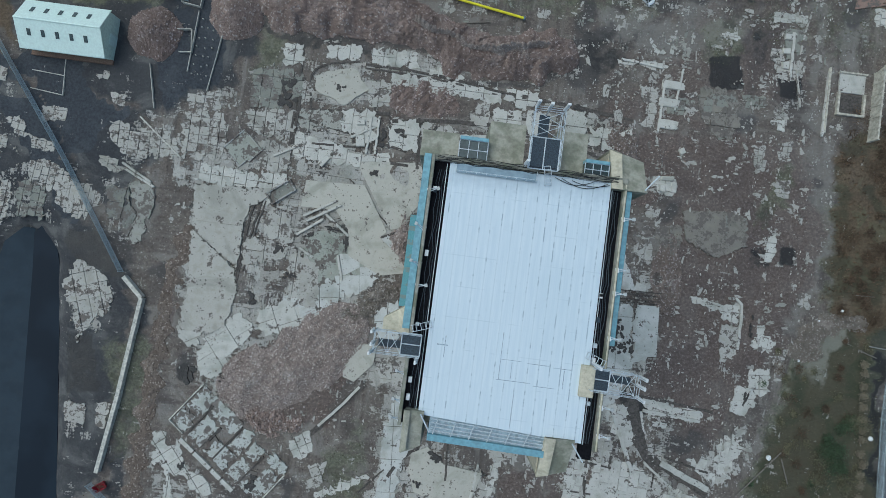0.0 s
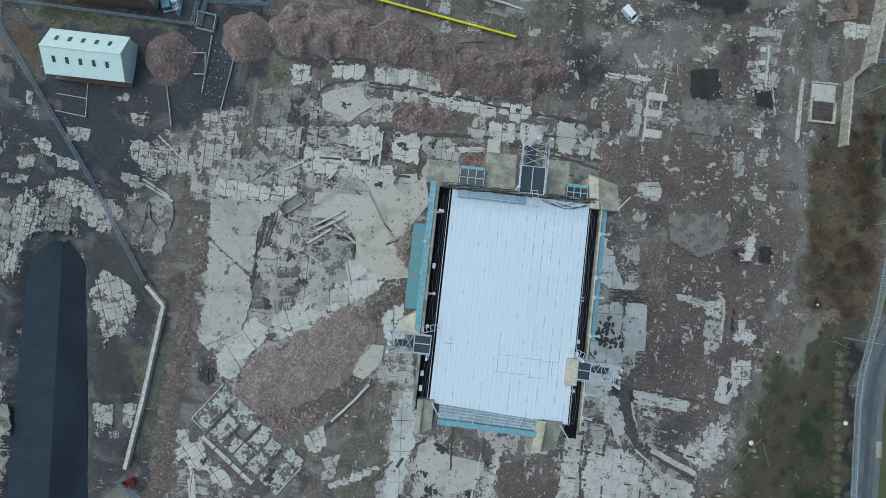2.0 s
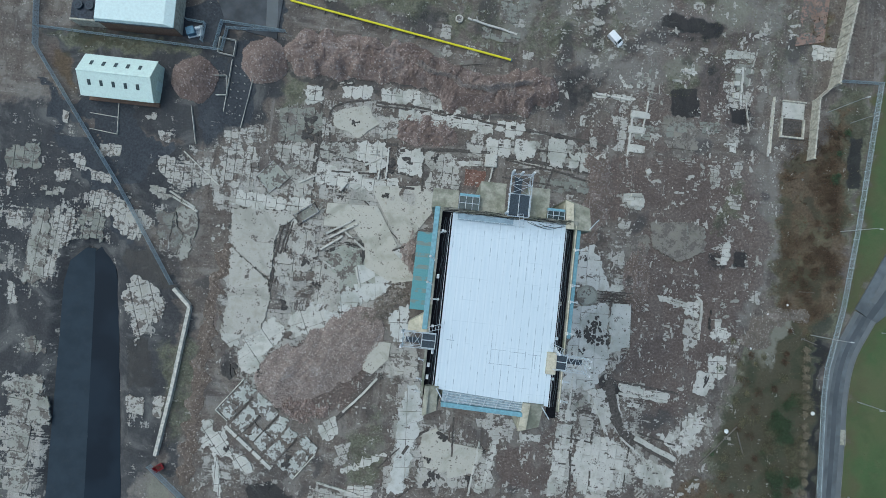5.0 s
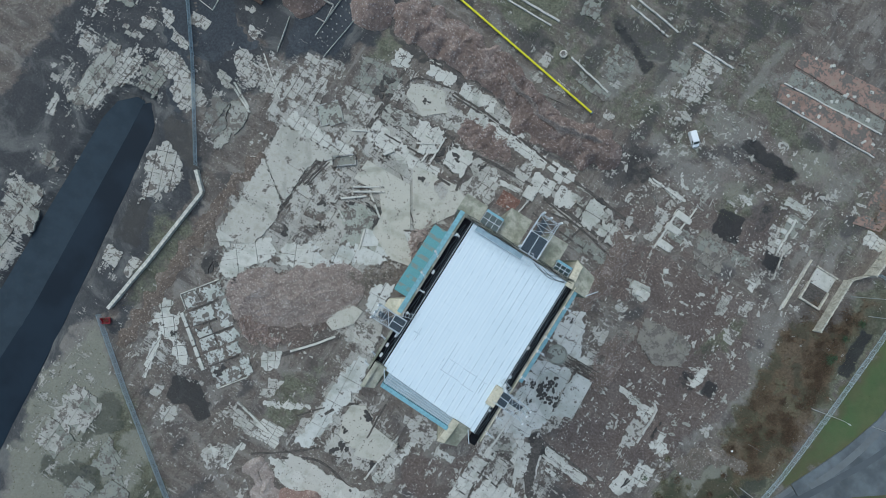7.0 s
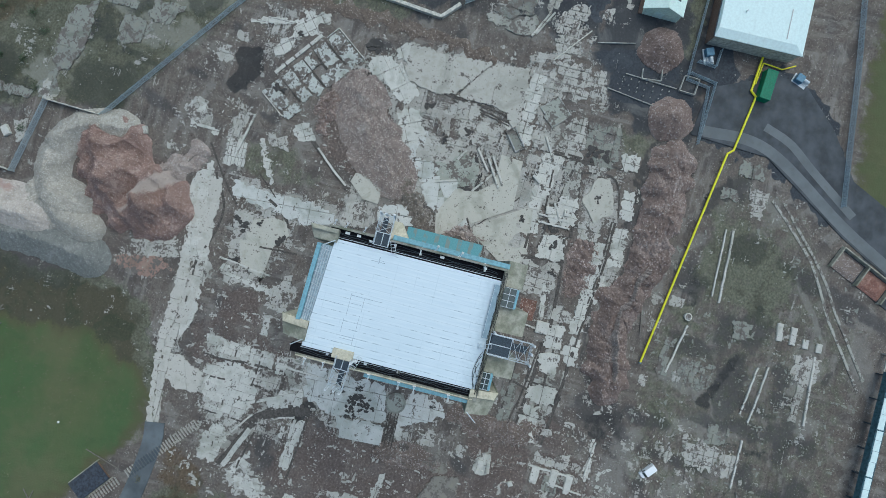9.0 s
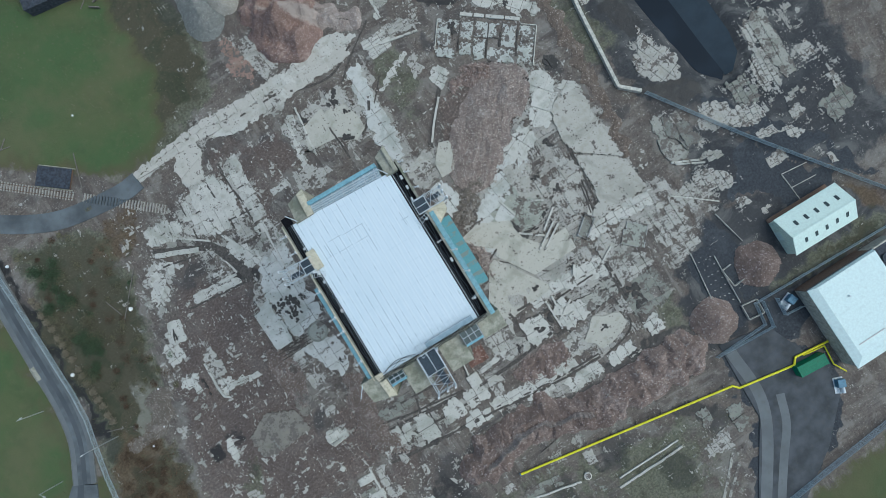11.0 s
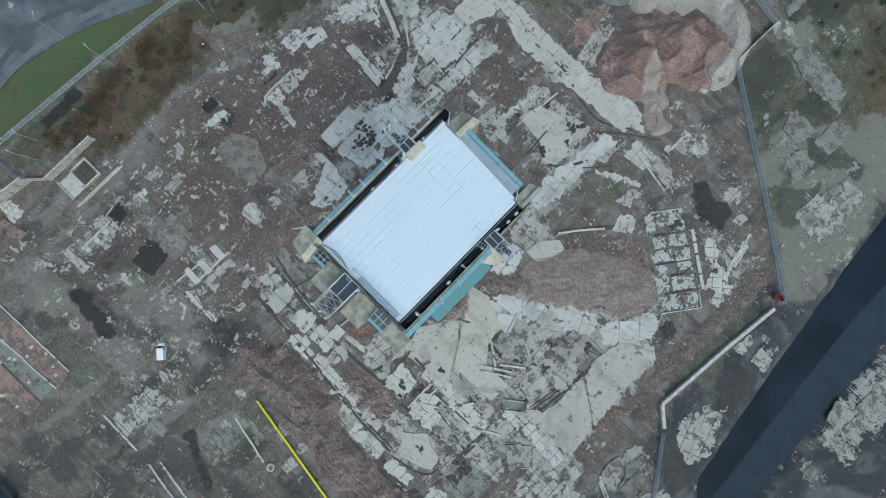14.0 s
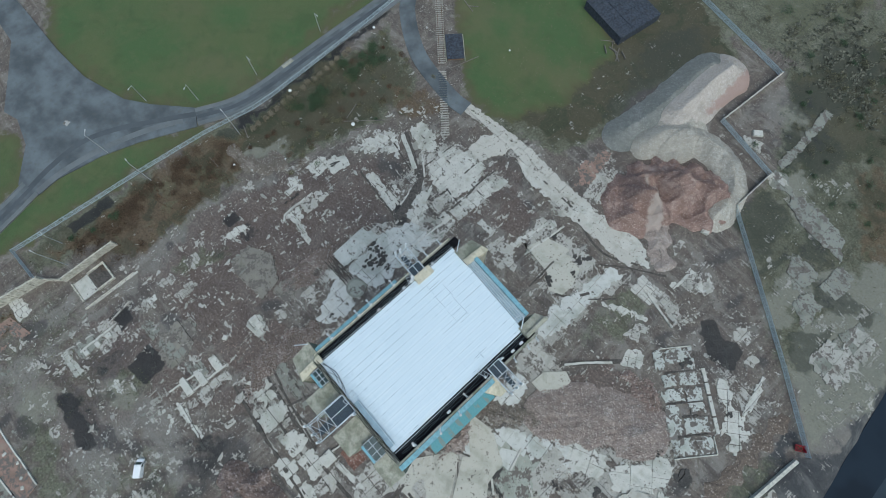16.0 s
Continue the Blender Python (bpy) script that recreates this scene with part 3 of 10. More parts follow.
def smooth_line(points, step=2.0):
    """Points along a soft curve through a few corners."""
    p = [Vector((*q, 0)) if len(q) == 2 else Vector(q) for q in points]
    p = [2 * p[0] - p[1]] + p + [2 * p[-1] - p[-2]]
    out = []
    for i in range(1, len(p) - 2):
        n = max(2, int((p[i + 1] - p[i]).length / step))
        for k in range(n):
            t = k / n
            out.append(0.5 * (2 * p[i] + (p[i + 1] - p[i - 1]) * t + (2 * p[i - 1] - 5 * p[i] + 4 * p[i + 1] - p[i + 2]) * t * t + (3 * p[i] - p[i - 1] - 3 * p[i + 1] + p[i + 2]) * t ** 3))
    return out + [p[-2]]


def ribbon(bm, line, left, right, z0, z1):
    """A band with thickness along a line, from left to right of it (metres, left is positive)."""
    rows = []
    for i, q in enumerate(line):
        way = (line[min(i + 1, len(line) - 1)] - line[max(i - 1, 0)]).normalized()
        side = Vector((-way.y, way.x, 0))
        a, b = q + side * left, q + side * right
        rows.append([bm.verts.new((a.x, a.y, z0)), bm.verts.new((a.x, a.y, z1)), bm.verts.new((b.x, b.y, z1)), bm.verts.new((b.x, b.y, z0))])
    for r, s in zip(rows, rows[1:]):
        for k in range(4):
            bm.faces.new((r[k], r[(k + 1) % 4], s[(k + 1) % 4], s[k]))
    bm.faces.new(rows[0][::-1])
    bm.faces.new(rows[-1])
    bmesh.ops.recalc_face_normals(bm, faces=bm.faces)
    return bm


def raw_mesh(name, verts, faces, material):
    me = bpy.data.meshes.new(name)
    me.from_pydata(verts, [], faces)
    me.materials.append(material)
    me.update()
    return me


# ---- the ground: one sheet to the horizon ----
STEP = 0.75
gx = np.arange(-165, 225, STEP)
gy = np.arange(-225, 185, STEP)
far = np.array([30.0, 90.0, 250.0, 700.0, 1800.0])
gx = np.concatenate([gx[0] - far[::-1], gx, gx[-1] + far])
gy = np.concatenate([gy[0] - far[::-1], gy, gy[-1] + far])
GX, GY = np.meshgrid(gx, gy)
zones = {k: np.zeros_like(GX) for k in ("concrete", "grass", "tarmac", "brick", "wet", "scrub", "moss", "trench", "ash", "damp", "silt")}


def wave_noise(x, y, size, seed):
    """Soft random relief from a few waves."""
    r = np.random.RandomState(seed)
    out = np.zeros_like(x)
    for k in range(7):
        a, f, p = r.uniform(0, 6.28), r.uniform(0.6, 1.6) / size, r.uniform(0, 6.28)
        out += np.sin((x * np.cos(a) + y * np.sin(a)) * f * 6.28 + p)
    return out / 7 ** 0.5


WX = GX + 1.1 * wave_noise(GX, GY, 9, 1) + 0.6 * wave_noise(GX, GY, 3.5, 2)
WY = GY + 1.1 * wave_noise(GX, GY, 9, 3) + 0.6 * wave_noise(GX, GY, 3.5, 4)


def outline_distance(px, py, outline):
    """How far points lie inside an outline (outside is negative)."""
    d = np.full(px.shape, 1e9)
    inside = np.zeros(px.shape, bool)
    for (x0, y0), (x1, y1) in zip(outline, outline[1:] + outline[:1]):
        ex, ey = x1 - x0, y1 - y0
        t = np.clip(((px - x0) * ex + (py - y0) * ey) / (ex * ex + ey * ey + 1e-9), 0, 1)
        d = np.minimum(d, np.hypot(px - x0 - t * ex, py - y0 - t * ey))
        if y0 != y1:
            inside ^= ((y0 > py) != (y1 > py)) & (px < ex * (py - y0) / ey + x0)
    return np.where(inside, d, -d)


def zone(kind, strength, *outline, soft=None):
    outline = list(outline)
    soft = soft or {"grass": 5.0, "moss": 2.5, "scrub": 2.5}.get(kind, 1.2)
    xs, ys = [p[0] for p in outline], [p[1] for p in outline]
    i0, i1 = np.searchsorted(gx, (min(xs) - 6, max(xs) + 6))
    j0, j1 = np.searchsorted(gy, (min(ys) - 6, max(ys) + 6))
    s = np.s_[j0:j1, i0:i1]
    k = min(1.0, max(0.2, (max(xs) - min(xs) + max(ys) - min(ys)) / 60)) if kind != "trench" else 0.0
    d = outline_distance(GX[s] + k * (WX[s] - GX[s]), GY[s] + k * (WY[s] - GY[s]), outline)
    zones[kind][s] = np.maximum(zones[kind][s], strength * np.clip(0.5 + d / (2 * soft), 0, 1))


def blot(kind, strength, x, y, long, wide, turn):
    """A soft oval stain on the ground."""
    reach = 1.7 * max(long, wide) + 3
    i0, i1 = np.searchsorted(gx, (x - reach, x + reach))
    j0, j1 = np.searchsorted(gy, (y - reach, y + reach))
    s = np.s_[j0:j1, i0:i1]
    k = min(1.0, min(long, wide) / 4)
    ex, ey = GX[s] + k * (WX[s] - GX[s]) - x, GY[s] + k * (WY[s] - GY[s]) - y
    c, q = math.cos(radians(turn)), math.sin(radians(turn))
    d = np.hypot((ex * c + ey * q) / long, (ey * c - ex * q) / wide)
    zones[kind][s] = np.maximum(zones[kind][s], strength * np.clip((1.45 - d) / 0.8, 0, 1))


zone("concrete", 0.95, (-69, 15), (-53, 17), (-55, -4), (-57, -13), (-67, -17), (-68, -5), (-67, 4))
zone("concrete", 0.78, (-51, 16), (-44, 19), (-32, 21), (-19, 10), (-15, -0), (-22, -4), (-30, -14), (-40, -15), (-52, -13), (-56, 0))
zone("concrete", 1.1, (-32, 26), (-12, 26), (-13, 20), (-18, 9), (-30, 5), (-37, 13), (-44, 20))
zone("concrete", 0.78, (-46, 49), (-29, 50), (-28, 40), (-40, 37), (-44, 38))
zone("concrete", 0.8, (-49, 36), (-29, 38), (-26, 26), (-38, 19), (-53, 21), (-62, 21), (-47, 23))
zone("concrete", 0.86, (-29, 54), (-14, 54), (1, 47), (-0, 44), (-14, 46), (-28, 46))
zone("concrete", 0.8, (-75, 21), (-63, 26), (-53, 22), (-53, 17), (-69, 14), (-75, 15))
zone("concrete", 0.8, (-67, -19), (-53, -8), (-40, -15), (-48, -24), (-52, -31), (-59, -34), (-61, -29))
zone("concrete", 0.22, (-66, -40), (-60, -32), (-52, -34), (-34, -48), (-43, -57), (-49, -54))
zone("concrete", 0.58, (-70, -44), (-60, -49), (-47, -58), (-53, -61), (-68, -62), (-70, -50))
zone("concrete", 0.8, (-28, -16), (-20, -16), (-13, -15), (-11, -30), (-19, -27), (-27, -25))
zone("concrete", 0.85, (-17, -24), (-10, -25), (-8, -43), (-12, -56), (-18, -57))
zone("concrete", 0.78, (-10, -39), (-3, -37), (3, -42), (9, -42), (12, -54), (-7, -56))
zone("concrete", 0.52, (6, -33), (19, -34), (18, -41), (6, -41))
zone("concrete", 0.78, (31, 15), (36, 10), (40, 6), (44, 4), (44, -12), (43, -21), (27, -24), (27, -17), (30, -5), (30, 8))
zone("concrete", 0.64, (27, -26), (36, -23), (43, -32), (60, -42), (60, -49), (28, -52), (26, -36))
zone("concrete", 0.8, (42, -23), (57, -24), (57, -26), (44, -26))
zone("concrete", 0.72, (61, 2), (64, 3), (65, -7), (61, -10))
zone("concrete", 0.66, (67, -10), (72, -5), (72, -20), (64, -22))
zone("concrete", 0.66, (63, -27), (68, -22), (71, -27), (64, -38), (60, -36))
zone("concrete", 0.9, (3, 42), (21, 44), (34, 42), (34, 36), (16, 35), (5, 36))
zone("concrete", 0.8, (-6, 42), (3, 43), (4, 34), (-4, 33))
zone("concrete", 0.8, (-26, 36), (-18, 37), (-17, 30), (-25, 29))
zone("concrete", 0.58, (-51, 51), (-48, 52), (-47, 38), (-57, 37), (-59, 44))
zone("concrete", 0.5, (-129, 12), (-115, 11), (-105, 16), (-98, 10), (-98, 2), (-112, 1), (-116, -15), (-124, -20))
zone("concrete", 0.46, (-122, 29), (-112, 32), (-101, 24), (-106, 17), (-117, 16), (-121, 22))
zone("concrete", 0.8, (-95, -14), (-91, -6), (-84, -12), (-85, -21), (-92, -23))
zone("concrete", 0.64, (-91, 15), (-80, 13), (-76, 8), (-81, -2), (-86, -1), (-90, 8))
zone("concrete", 0.52, (-89, 28), (-78, 26), (-75, 20), (-79, 16), (-87, 19))
zone("concrete", 0.8, (-122, -39), (-114, -38), (-111, -54), (-109, -66), (-118, -67))
zone("concrete", 0.48, (-124, -23), (-115, -25), (-114, -31), (-123, -32))
zone("concrete", 0.55, (-92, -38), (-86, -37), (-84, -47), (-90, -49))
zone("concrete", 0.66, (35, 62), (43, 54), (41, 44), (38, 42))
zone("concrete", 0.75, (41, 33), (45, 33), (46, 27), (42, 27))
zone("concrete", 0.5, (50, 53), (57, 54), (58, 42), (52, 44))
zone("concrete", 0.5, (53, 25), (64, 25), (64, 19), (54, 14))
zone("concrete", 0.8, (69, 22), (71, 21), (71, 15), (69, 14))
zone("concrete", 0.55, (67, 72), (74, 71), (73, 60), (68, 60))
zone("concrete", 0.48, (24, 82), (35, 83), (36, 73), (25, 72))
zone("concrete", 0.55, (-18, 102), (-14, 114), (10, 114), (8, 104), (-2, 99))
zone("concrete", 0.55, (18, 88), (20, 101), (34, 102), (28, 87))
zone("concrete", 0.5, (-2, 76), (1, 88), (9, 88), (7, 76))
zone("concrete", 0.55, (-40, 81), (-39, 85), (-17, 83), (-18, 79))
zone("concrete", 0.55, (-57, 79), (-51, 90), (-43, 84), (-47, 76))
zone("concrete", 0.95, (-20, -68), (-16, -62), (3, -61), (20, -60), (37, -60), (34, -68), (11, -67), (-7, -69))
zone("concrete", 0.88, (-10, -54), (-9, -38), (-1, -39), (5, -46), (-0, -56))
zone("concrete", 0.22, (-60, -58), (-66, -41), (-60, -39), (-43, -56), (-44, -60))
zone("concrete", 0.55, (-83, -101), (-81, -68), (-74, -65), (-72, -88), (-74, -104))
zone("concrete", 0.55, (-117, -89), (-109, -58), (-109, -49), (-123, -87))
zone("concrete", 0.7, (-29, -116), (-39, -117), (-57, -112), (-56, -107), (-40, -107))
zone("concrete", 0.56, (-59, -87), (-70, -110), (-79, -99), (-74, -82), (-67, -82))
zone("concrete", 0.7, (17, -74), (14, -86), (6, -83), (8, -69))
zone("concrete", 0.66, (70, -26), (64, -39), (58, -34), (63, -25))
zone("concrete", 0.64, (77, -7), (66, -23), (64, -21), (70, -6))
zone("concrete", 0.66, (63, -46), (53, -51), (32, -54), (29, -32), (40, -20), (44, -34))
zone("concrete", 0.78, (60, -23), (58, -25), (41, -23), (41, -20))
zone("concrete", 0.66, (72, 18), (70, 13), (67, 15), (70, 21))
zone("concrete", 0.62, (30, -33), (30, -54), (26, -53), (27, -35))
zone("concrete", 0.7, (42, -61), (19, -60), (14, -66), (38, -65))
zone("concrete", 0.75, (1, -40), (-6, -56), (-11, -54), (-10, -40), (-4, -38))
zone("concrete", 0.9, (-12, -27), (-13, -51), (-19, -62), (-22, -61), (-17, -45), (-16, -27))
zone("concrete", 0.6, (-18, -58), (-24, -66), (-40, -63), (-37, -58))
zone("concrete", 0.5, (18, -36), (9, -55), (4, -55), (10, -38))
zone("concrete", 0.45, (26, -52), (30, -34), (43, -21), (50, -27), (38, -57))
zone("concrete", 0.5, (57, -48), (28, -52), (26, -29), (40, -25), (54, -31))
zone("concrete", 0.55, (-109, -72), (-123, -83), (-128, -42), (-114, -43), (-109, -56))
zone("concrete", 0.5, (-117, -11), (-131, -15), (-136, 24), (-123, 7))
zone("grass", 1.0, (189, 14), (113, -71), (107, -32), (110, -6), (125, 14), (143, 21), (168, 24))
zone("grass", 0.95, (126, 38), (106, 3), (109, 70), (112, 83), (124, 77), (122, 55))
zone("grass", 1.0, (102, -102), (69, -139), (36, -112), (34, -85), (44, -66), (57, -65), (77, -79))
zone("grass", 0.9, (160, 59), (140, 49), (129, 57), (128, 75))
zone("grass", 0.9, (111, 4), (107, -9), (108, -27), (111, -47), (133, -45), (130, 6))
zone("grass", 0.5, (-118, 59), (-89, 61), (-88, 54), (-116, 55))
zone("grass", 0.45, (21, -163), (-3, -212), (-17, -191), (0, -155))
zone("scrub", 0.7, (82, 45), (100, 53), (103, 38), (96, 23), (91, 8), (84, 5))
zone("scrub", 0.8, (88, 88), (95, 89), (94, 78), (88, 78))
zone("scrub", 0.66, (102, 67), (104, 8), (93, -4), (85, 5), (91, 47))
zone("scrub", 0.6, (-42, -136), (-46, -147), (-73, -123), (-60, -110))
zone("scrub", 0.6, (78, -49), (69, -58), (56, -57), (65, -41))
zone("moss", 0.95, (77, -6), (97, 8), (102, -45), (72, -48), (77, -27), (84, 1))
zone("moss", 0.9, (93, -4), (96, -64), (71, -56), (69, -39), (80, -21))
zone("moss", 0.8, (55, -61), (34, -85), (34, -110), (20, -106), (21, -88), (21, -72), (39, -65))
zone("moss", 0.9, (-6, -149), (-20, -187), (-59, -156), (-40, -135), (-33, -116))
zone("moss", 0.6, (-28, -98), (-40, -107), (-59, -87), (-70, -67), (-51, -79))
zone("moss", 0.7, (-44, 75), (-33, 104), (-12, 100), (-17, 86), (-20, 73))
zone("moss", 0.5, (-8, 68), (-4, 81), (19, 72), (17, 67))
zone("moss", 0.6, (-31, -42), (-18, -41), (-18, -57), (-29, -58))
zone("moss", 0.5, (-33, -53), (-23, -31), (-18, -36), (-22, -55))
zone("moss", 0.5, (-16, 73), (18, 81), (25, 69), (13, 65), (-3, 66))
zone("moss", 0.7, (-59, 54), (-51, 54), (-50, 46), (-59, 43))
zone("moss", 0.6, (-86, -22), (-71, -21), (-72, -50), (-78, -51))
zone("brick", 0.95, (-50, -31), (-46, -18), (-34, -14), (-26, -10), (-28, -19), (-26, -30), (-32, -38), (-46, -40), (-53, -37))
zone("brick", 0.95, (-24, 43), (-10, 46), (-8, 39), (-24, 37))
zone("brick", 0.9, (35, 42), (49, 42), (47, 32), (35, 20), (34, 31))
zone("brick", 0.8, (45, 17), (51, 17), (52, 2), (46, 3))
zone("brick", 0.6, (42, -3), (60, -3), (61, -21), (44, -23))
zone("brick", 0.7, (12, -41), (23, -40), (22, -53), (12, -54))
zone("brick", 0.95, (-6, 33), (0, 34), (1, 28), (-5, 27))
zone("brick", 0.75, (-67.4, 6), (-67.6, 2), (-69.3, -11), (-70.2, -22), (-70.5, -36), (-71.0, -49), (-71.3, -62), (-73.2, -62), (-73.2, -49), (-72.8, -36), (-72.6, -22), (-71.8, -11), (-69.4, 2), (-68.6, 6), soft=0.8)
zone("brick", 0.8, (-127, 57), (-117, 52), (-118, 45), (-125, 51))
zone("brick", 0.85, (48, 98), (46, 108), (46, 113), (56, 116), (78, 107), (78, 97), (63, 98))
zone("brick", 0.6, (41, -47), (33, -59), (21, -58), (22, -37), (28, -31))
zone("brick", 0.6, (63, -14), (57, -20), (40, -17), (48, -8))
zone("brick", 0.95, (8, -84), (1, -100), (-16, -108), (-24, -100), (-14, -72), (-1, -69))
zone("brick", 0.7, (43, 36), (72, 42), (84, 25), (80, 6), (53, 4), (48, 18))
zone("brick", 0.6, (21, 42), (47, 65), (63, 56), (52, 44))
zone("tarmac", 0.95, (-117, 40), (-100, 42), (-96, 33), (-85, 31), (-95, 21), (-99, 18), (-110, 35))
zone("tarmac", 0.95, (-74, 62), (-66, 63), (-66, 39), (-74, 38))
zone("tarmac", 0.9, (-79, 57), (-75, 57), (-73, 36), (-79, 32), (-82, 43), (-80, 55))
zone("tarmac", 0.95, (-92, 70), (-79, 71), (-78, 59), (-89, 61))
zone("tarmac", 0.8, (-78, 71), (-61, 73), (-61, 67), (-77, 65))
zone("tarmac", 0.85, (-78, 57), (-90, 65), (-82, 74), (-76, 71))
zone("tarmac", 0.75, (-60, 65), (-79, 73), (-88, 86), (-79, 102), (-54, 112), (-46, 107), (-59, 86))
zone("tarmac", 0.6, (-66, 87), (-57, 93), (-43, 114), (-26, 149), (-41, 155))
zone("tarmac", 0.8, (-128, 50), (-108, 31), (-91, 5), (-97, 2), (-112, 21), (-123, 35))
zone("wet", 0.95, (50, 62), (58, 63), (59, 55), (51, 54))
zone("wet", 0.9, (67, 59), (73, 60), (73, 54), (68, 54))
zone("wet", 0.9, (72, 19), (76, 18), (76, 14), (72, 14))
zone("wet", 0.52, (46, 79), (63, 78), (62, 76), (48, 75))
zone("wet", 0.95, (-40, -64), (-43, -68), (-47, -66), (-53, -67), (-56, -61), (-50, -57.5), (-45, -60))
zone("wet", 0.8, (-67, -28), (-64, -26), (-62, -30), (-65, -32))
zone("wet", 0.7, (-34, 10), (-31, 11), (-29, -1), (-32, -2))
zone("wet", 0.6, (-89, 2), (-80, -10), (-85, -10), (-96, -5), (-98, 1))
zone("wet", 0.6, (-94, -23), (-86, -22), (-83, -37), (-92, -38))
zone("wet", 0.5, (59, 71), (65, 71), (64, 60), (60, 60))
zone("wet", 0.6, (-5, 90), (-4, 94), (14, 87), (12, 81))
zone("wet", 0.5, (19, 91), (19, 108), (24, 108), (23, 91))
zone("wet", 0.7, (44, 79), (48, 85), (64, 82), (62, 77))
zone("wet", 0.6, (46, -22), (44, -27), (36, -22), (39, -18))
zone("wet", 0.6, (-70, 10), (-69, 13), (-53, 8), (-54, 5))
zone("wet", 0.5, (-28, 76), (-13, 78), (-12, 72), (-25, 72))
zone("wet", 0.5, (18, 65), (34, 67), (33, 62), (20, 51))
zone("wet", 0.6, (-54, 77), (-47, 82), (-37, 71), (-46, 71))
zone("wet", 0.5, (63, 18), (69, 19), (72, 12), (65, 11))
blot("damp", 1.0, -50.8, 80.6, 4.1, 3.0, 70)
blot("damp", 1.0, -22.8, 73.3, 5.6, 4.3, 29)
blot("damp", 1.0, -3.7, 78.0, 6.5, 1.6, 69)
blot("damp", 1.0, -11.7, 96.0, 2.7, 4.8, 70)
blot("damp", 1.0, 3.4, 90.0, 4.0, 5.7, 70)
blot("damp", 1.0, -1.7, 104.3, 3.0, 2.2, 70)
blot("damp", 1.0, 9.3, 96.4, 9.8, 1.2, 85)
blot("damp", 1.0, 14.8, 106.5, 4.9, 2.4, 70)
blot("damp", 1.0, 16.4, 90.1, 8.2, 1.3, 89)
blot("damp", 1.0, 5.3, 106.8, 4.9, 1.3, 89)
blot("damp", 1.0, -23.6, 125.4, 9.8, 2.0, 65)
blot("damp", 1.0, -3.8, 117.4, 0.9, 2.5, 69)
blot("damp", 1.0, 15.6, 115.8, 1.3, 1.9, 67)
blot("damp", 1.0, -29.5, 104.8, 8.2, 2.5, 69)
blot("damp", 1.0, -24.9, 117.1, 6.5, 2.0, 39)
blot("damp", 1.0, 18.3, 56.3, 6.5, 2.9, 69)
blot("damp", 1.0, 21.8, 61.0, 1.9, 2.3, 69)
blot("damp", 1.0, 10.6, 54.1, 2.5, 4.8, 69)
blot("damp", 1.0, 19.9, 69.6, 4.8, 1.6, 69)
blot("damp", 1.0, 60.7, 67.3, 5.7, 3.2, 69)
blot("damp", 1.0, 61.6, 58.4, 6.4, 1.8, 79)
blot("damp", 1.0, 52.0, 77.7, 2.3, 8.7, 85)
blot("damp", 1.0, 54.1, 69.9, 1.3, 1.6, 67)
blot("damp", 1.0, 68.2, 55.8, 3.5, 3.1, 70)
blot("damp", 1.0, 62.5, 25.5, 2.4, 3.1, 68)
blot("damp", 1.0, 57.9, 44.3, 4.1, 1.9, 68)
blot("damp", 1.0, 64.7, 17.8, 4.8, 1.5, 70)
blot("damp", 1.0, 83.2, 75.6, 1.6, 2.4, 68)
blot("damp", 1.0, 62.1, 91.0, 3.2, 2.4, 70)
blot("damp", 1.0, 32.8, 113.2, 9.9, 1.9, 79)
blot("damp", 1.0, 39.0, 116.0, 3.2, 3.2, 68)
blot("damp", 1.0, 28.3, 101.1, 2.4, 3.2, 71)
blot("damp", 1.0, 40.2, 73.7, 3.2, 1.3, 68)
blot("damp", 1.0, 28.7, 81.7, 9.8, 1.6, 84)
blot("damp", 1.0, -66.1, -83.1, 7.9, 1.3, 85)
blot("damp", 1.0, -65.7, -76.5, 3.2, 4.0, 70)
blot("damp", 1.0, -71.0, -99.9, 3.2, 2.3, 70)
blot("damp", 1.0, -59.2, -95.6, 2.4, 4.0, 68)
blot("damp", 1.0, -32.5, -101.5, 7.9, 7.8, 70)
blot("damp", 1.0, -49.3, -105.7, 4.7, 3.9, 70)
blot("damp", 1.0, -33.0, -84.6, 6.3, 1.6, 69)
blot("damp", 1.0, -25.1, -90.8, 3.2, 2.3, 70)
blot("damp", 1.0, -44.0, -92.5, 6.3, 0.9, 74)
blot("damp", 1.0, -59.3, -68.6, 2.3, 1.6, 70)
blot("damp", 1.0, -43.3, -76.0, 3.2, 1.3, 70)
blot("damp", 1.0, -36.4, -53.1, 3.2, 0.9, 70)
blot("damp", 1.0, -59.9, 56.1, 3.0, 2.7, 69)
blot("damp", 1.0, -33.5, 53.9, 1.6, 2.9, 72)
blot("damp", 1.0, -51.0, 56.2, 1.7, 5.7, 87)
blot("moss", 0.62, -35.8, 87.9, 13.1, 6.6, 69)
blot("moss", 0.62, -24.7, 94.1, 9.8, 6.6, 70)
blot("moss", 0.62, -11.0, 74.7, 6.5, 3.2, 69)
blot("moss", 0.62, -20.5, 81.9, 4.9, 4.9, 70)
blot("moss", 0.62, 44.7, 94.5, 4.9, 6.4, 70)
blot("moss", 0.62, 69.2, 29.7, 9.5, 3.1, 69)
blot("moss", 0.62, 53.5, 90.9, 4.9, 9.6, 69)
blot("moss", 0.62, 52.4, 65.4, 6.4, 6.3, 69)
blot("moss", 0.62, 65.3, 86.2, 6.4, 6.3, 69)
blot("moss", 0.62, 17.1, 75.9, 8.1, 3.2, 70)
